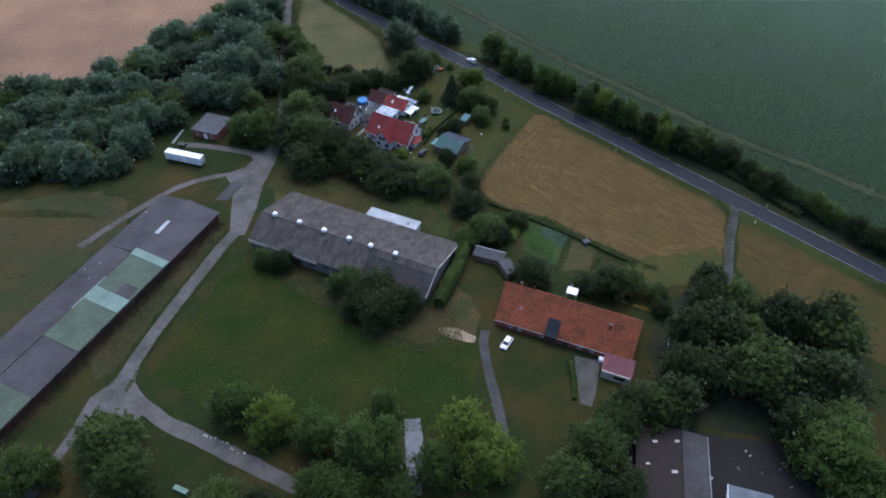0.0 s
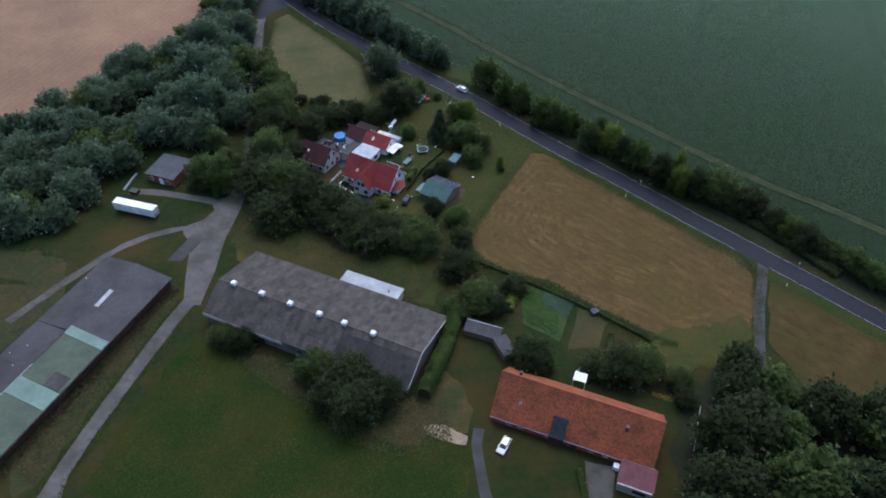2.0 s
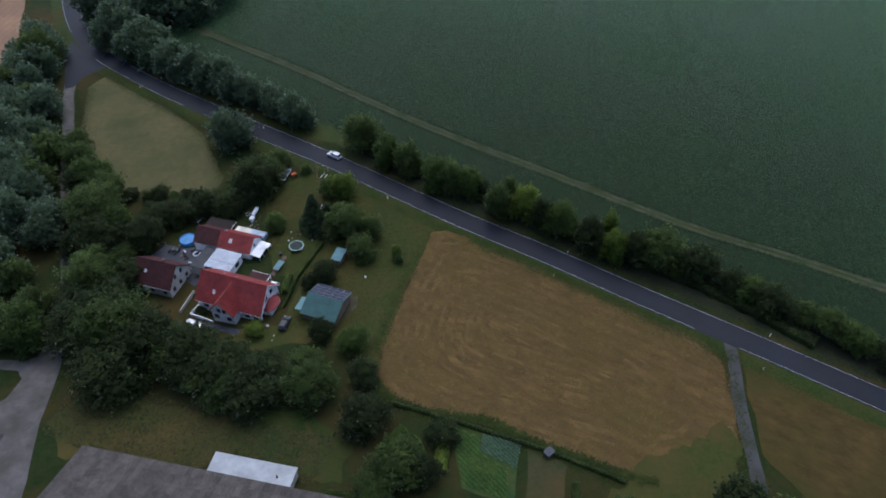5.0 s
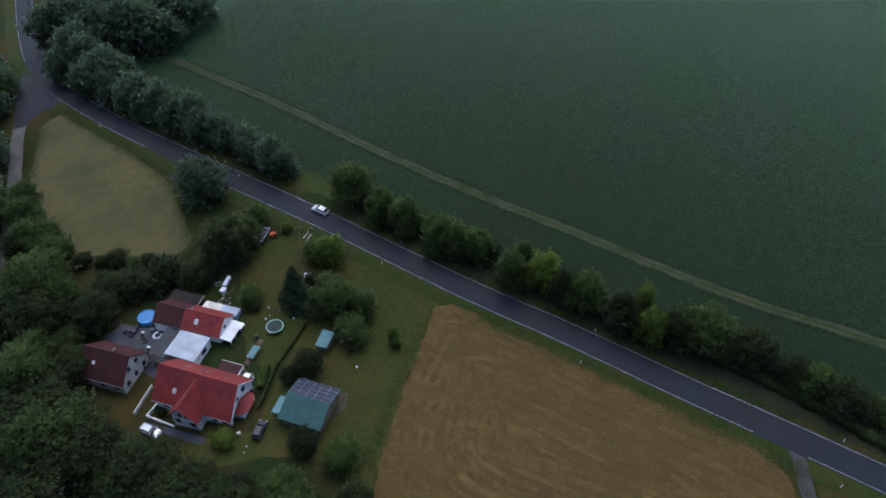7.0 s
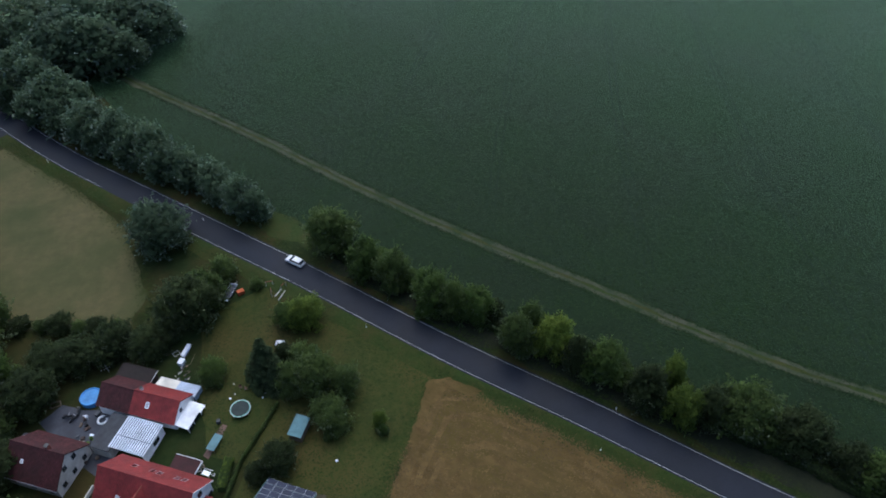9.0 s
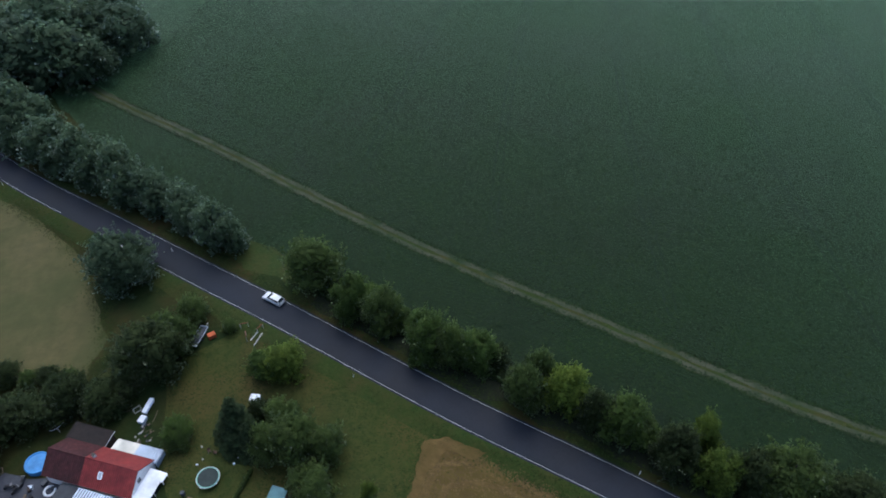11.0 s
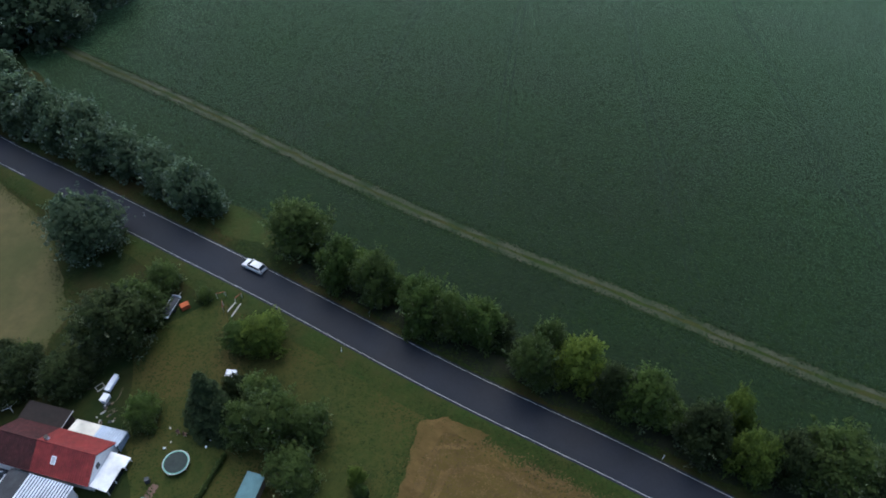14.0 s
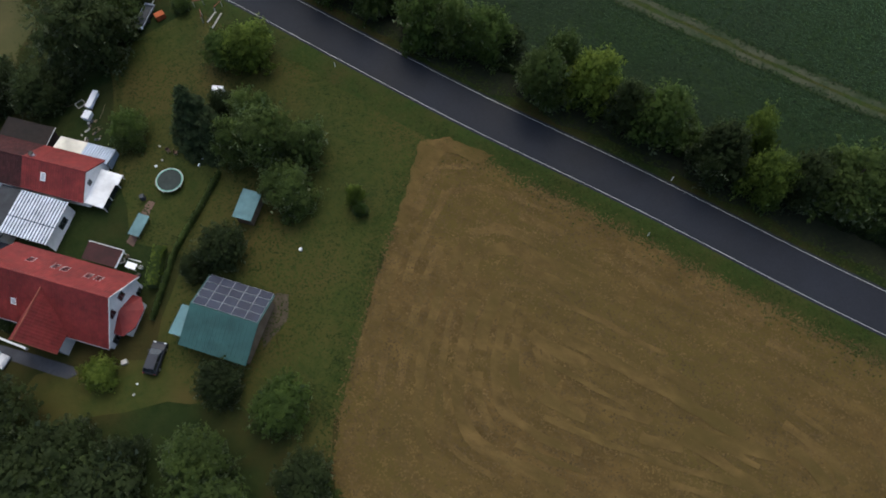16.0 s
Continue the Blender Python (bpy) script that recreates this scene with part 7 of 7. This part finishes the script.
def patch_points(poly, count, seed, rows=None):
    r = np.random.default_rng(seed)
    x = r.uniform(min(p[0] for p in poly), max(p[0] for p in poly), count * 3)
    y = r.uniform(min(p[1] for p in poly), max(p[1] for p in poly), count * 3)
    keep = inside_many(x, y, poly)
    x, y = x[keep][:count], y[keep][:count]
    if rows:
        u = x * math.cos(rows[0]) + y * math.sin(rows[0])
        d = (np.round(u / rows[1]) * rows[1] - u) * 0.75
        x, y = x + d * math.cos(rows[0]), y + d * math.sin(rows[0])
    return x, y


def border_points(line, spread, count, seed, shift=0.0):
    """Places scattered along a line."""
    r = np.random.default_rng(seed)
    pts = np.array([(p.x, p.y) for p in line])
    i = r.integers(0, len(pts) - 1, count)
    t = r.uniform(0, 1, (count, 1))
    d = pts[i + 1] - pts[i]
    n = np.stack([-d[:, 1], d[:, 0]], 1) / np.linalg.norm(d, axis=1)[:, None]
    p = pts[i] + d * t + n * (shift + r.normal(scale=spread, size=(count, 1)))
    return p[:, 0], p[:, 1]


tufts("cabbage_bed", *patch_points([(29, 146.8), (35.7, 143.2), (33.4, 138.6), (28, 143.6)], 900, 2, (0.5, 0.6)), 0.32, M["cabbage"], "bed of blue-green cabbages", "vegetables", 2)
tufts("vegetable_rows", *patch_points([(24, 149.5), (28, 146.5), (27.5, 143), (31.5, 138.8), (30, 133), (23, 138)], 3200, 3, (0.5, 0.75)), 0.3, M["veg"], "rows of green vegetables", "vegetables", 3)

tufts("lettuce_rows", *patch_points([(25.5, 142.3), (30.1, 140.2), (29.2, 138.0), (25.0, 140.2)], 700, 4, (0.5, 0.5)), 0.26, M["lettuce"], "rows of yellow-green lettuce", "vegetables", 4)
tufts("flower_bed", *patch_points([(49.2, 117.4), (53.6, 115.6), (53.2, 114.4), (48.8, 116.2)], 260, 5), 0.16, M["bloom"], "bed of small yellow flowers", "flowers", 5, 0.3)
tufts("shed_weeds", *border_points(smooth_line([(-64.9, 150.4), (-80, 115.2), (-95.2, 80), (-108, 50)], 2.0), 0.8, 5200, 71, -0.7), 0.42, M["weeds"], "rusty brown weeds along the shed wall", "weeds", 71, 0.05, 2, (0.4, 1.2))

for k, (poly, count) in enumerate((([(-52, 136), (-40, 124), (-28, 116), (-19, 107), (-6, 102.6), (5, 106), (3, 116), (-8, 118), (-22, 123), (-46, 135)], 9000), ([(-63, 146), (-76.5, 108), (-79, 97), (-88, 104), (-71, 143)], 6000),
                                  ([(-92, 148), (-130, 70), (-160, 120), (-112, 168), (-96, 164)], 9000), ([(-50, 182), (-56, 168), (-34, 152), (-4, 144), (2, 152), (-24, 166)], 7000))):
    tufts("grass_tufts", *patch_points(poly, count, 80 + k), 0.34, M["dry_blades"], "long dry grass tufts", "grass", 80 + k, 0.03, 1, (0.2, 0.9))

# leafy crop, thinning out with the distance from the track
px, py = patch_points([(-41, 337), (-22, 302), (-4, 277), (14, 251), (60, 201), (112, 150), (160, 105), (330, 120), (330, 420), (120, 460), (20, 410), (-14, 352)], 430000, 7, (0.785, 0.55))
far = off_line(px, py, TRACK)
keep = (far > 1.5 + np.random.default_rng(3).normal(scale=0.25, size=len(px))) & (np.random.default_rng(4).uniform(size=len(px)) < np.exp(-((far / 75.0) ** 2))) & (px + py > 262.5)
tufts("crop_leaves", px[keep], py[keep], 0.36, M["crop_light"], "leafy tops of the beet crop", "crop", 7, 0.04, 1, (0.1, 0.5))

JUNCTION = [(-54.5, 199), (-56, 145), (-62, 145), (-70, 172), (-64.6, 189)]
# grass that frays the edges of fields, lanes and road
near_road = [p for p in ROAD if -40 < p.y < 345]
rim = smooth_line([*STUBBLE, STUBBLE[0]], 2.0)
MEADOW_RIM = smooth_line([(-64.5, 300), (-63, 273.4), (-57, 247), (-47.6, 240), (-24, 235), (-20.5, 243), (-27, 266.6), (-40, 285.8), (-58.5, 308)], 2.0)
near_track = [p for p in TRACK if 120 < p.y < 330]
for i, (line, spread, count, shift, size, mat, label) in enumerate((
        (near_road, 1.3, 16000, -5.8, 0.22, "blades", "ragged grass between road and field"), (near_road, 0.8, 9000, 4.6, 0.24, "blades", "ragged grass under the hedge"),
        (rim, 0.6, 4500, -0.4, 0.2, "straw", "dry stalks along the field's edge"), (rim, 0.8, 7000, 1.3, 0.22, "blades", "grass along the field's edge"),
        (LANE, 0.35, 5000, -2.3, 0.26, "blades", "grass along the lane"), (LANE, 0.35, 5000, 2.3, 0.26, "blades", "grass along the lane"),
        (smooth_line([(10, 164), (14, 157.5), (22, 152.8), (31, 149.2), (36.5, 144.2), (42.5, 140), (52.5, 132.8), (58, 130)], 2.0), 0.55, 3600, 0.0, 0.42, "blades", "rank grass between garden and hay field"),
        (MEADOW_RIM, 1.3, 9000, 0.0, 0.2, "blades", "long grass round the meadow"), (near_track, 0.35, 6000, -1.6, 0.26, "crop_light", "grass along the field track"),
        (near_track, 0.35, 6000, 1.6, 0.26, "crop_light", "grass along the field track"), (near_track, 0.35, 3500, 0.0, 0.2, "blades", "grass in the middle of the field track"))):
    x, y = border_points(line, spread, count, 20 + i, shift)
    ok = (off_line(x, y, near_road) > 3.3) & ~inside_many(x, y, JUNCTION) & ~inside_many(x, y, [(-76, 336), (-60, 313), (-68, 301), (-73, 301)])
    tufts("grass_tufts", x[ok], y[ok], size, M[mat], label, "grass", 30 + i, 0.03, 1 if mat == "straw" else 2, (0.2, 0.7))
for i, (poly, count, mat) in enumerate(((STUBBLE, 34000, "straw"), ([(-9, 232), (4, 236), (36, 206), (22, 188), (9, 168), (-2, 176), (-6, 184), (-2, 196), (-8, 200), (-10, 214)], 16000, "blades"), ([(-69, 97), (-55, 88), (-30, 78), (6, 82), (9, 103), (-6, 112), (-54, 135)], 26000, "blades"))):
    x, y = patch_points(poly, count, 50 + i)
    tufts("grass_tufts", x, y, 0.24, M[mat], "dry stalks of the mown field" if i == 0 else "short grass of the open ground", "grass", 60 + i, 0.035, 1, (0.08, 0.4))
spots = [border_points(line, 0.34 + 0.12 * (i % 3), (7 + 4 * (i % 4)) * len(line), 200 + i) for i, line in enumerate(SWATHS)]
tufts("loose_hay", np.concatenate([s[0] for s in spots]), np.concatenate([s[1] for s in spots]), 0.24, M["swath"], "rings of loose hay left by the mower", "hay", 90, 0.06, 1, (0.05, 0.3))
# low windrows of the same hay, half dried
for i, line in enumerate(SWATHS):
    strip("hay_row", line, 0.36 + 0.2 * (i % 3), 0.05 + 0.0012 * i, M["windrow"], "structure", "flat faded windrow of mown hay", "hay", ragged=0.4)
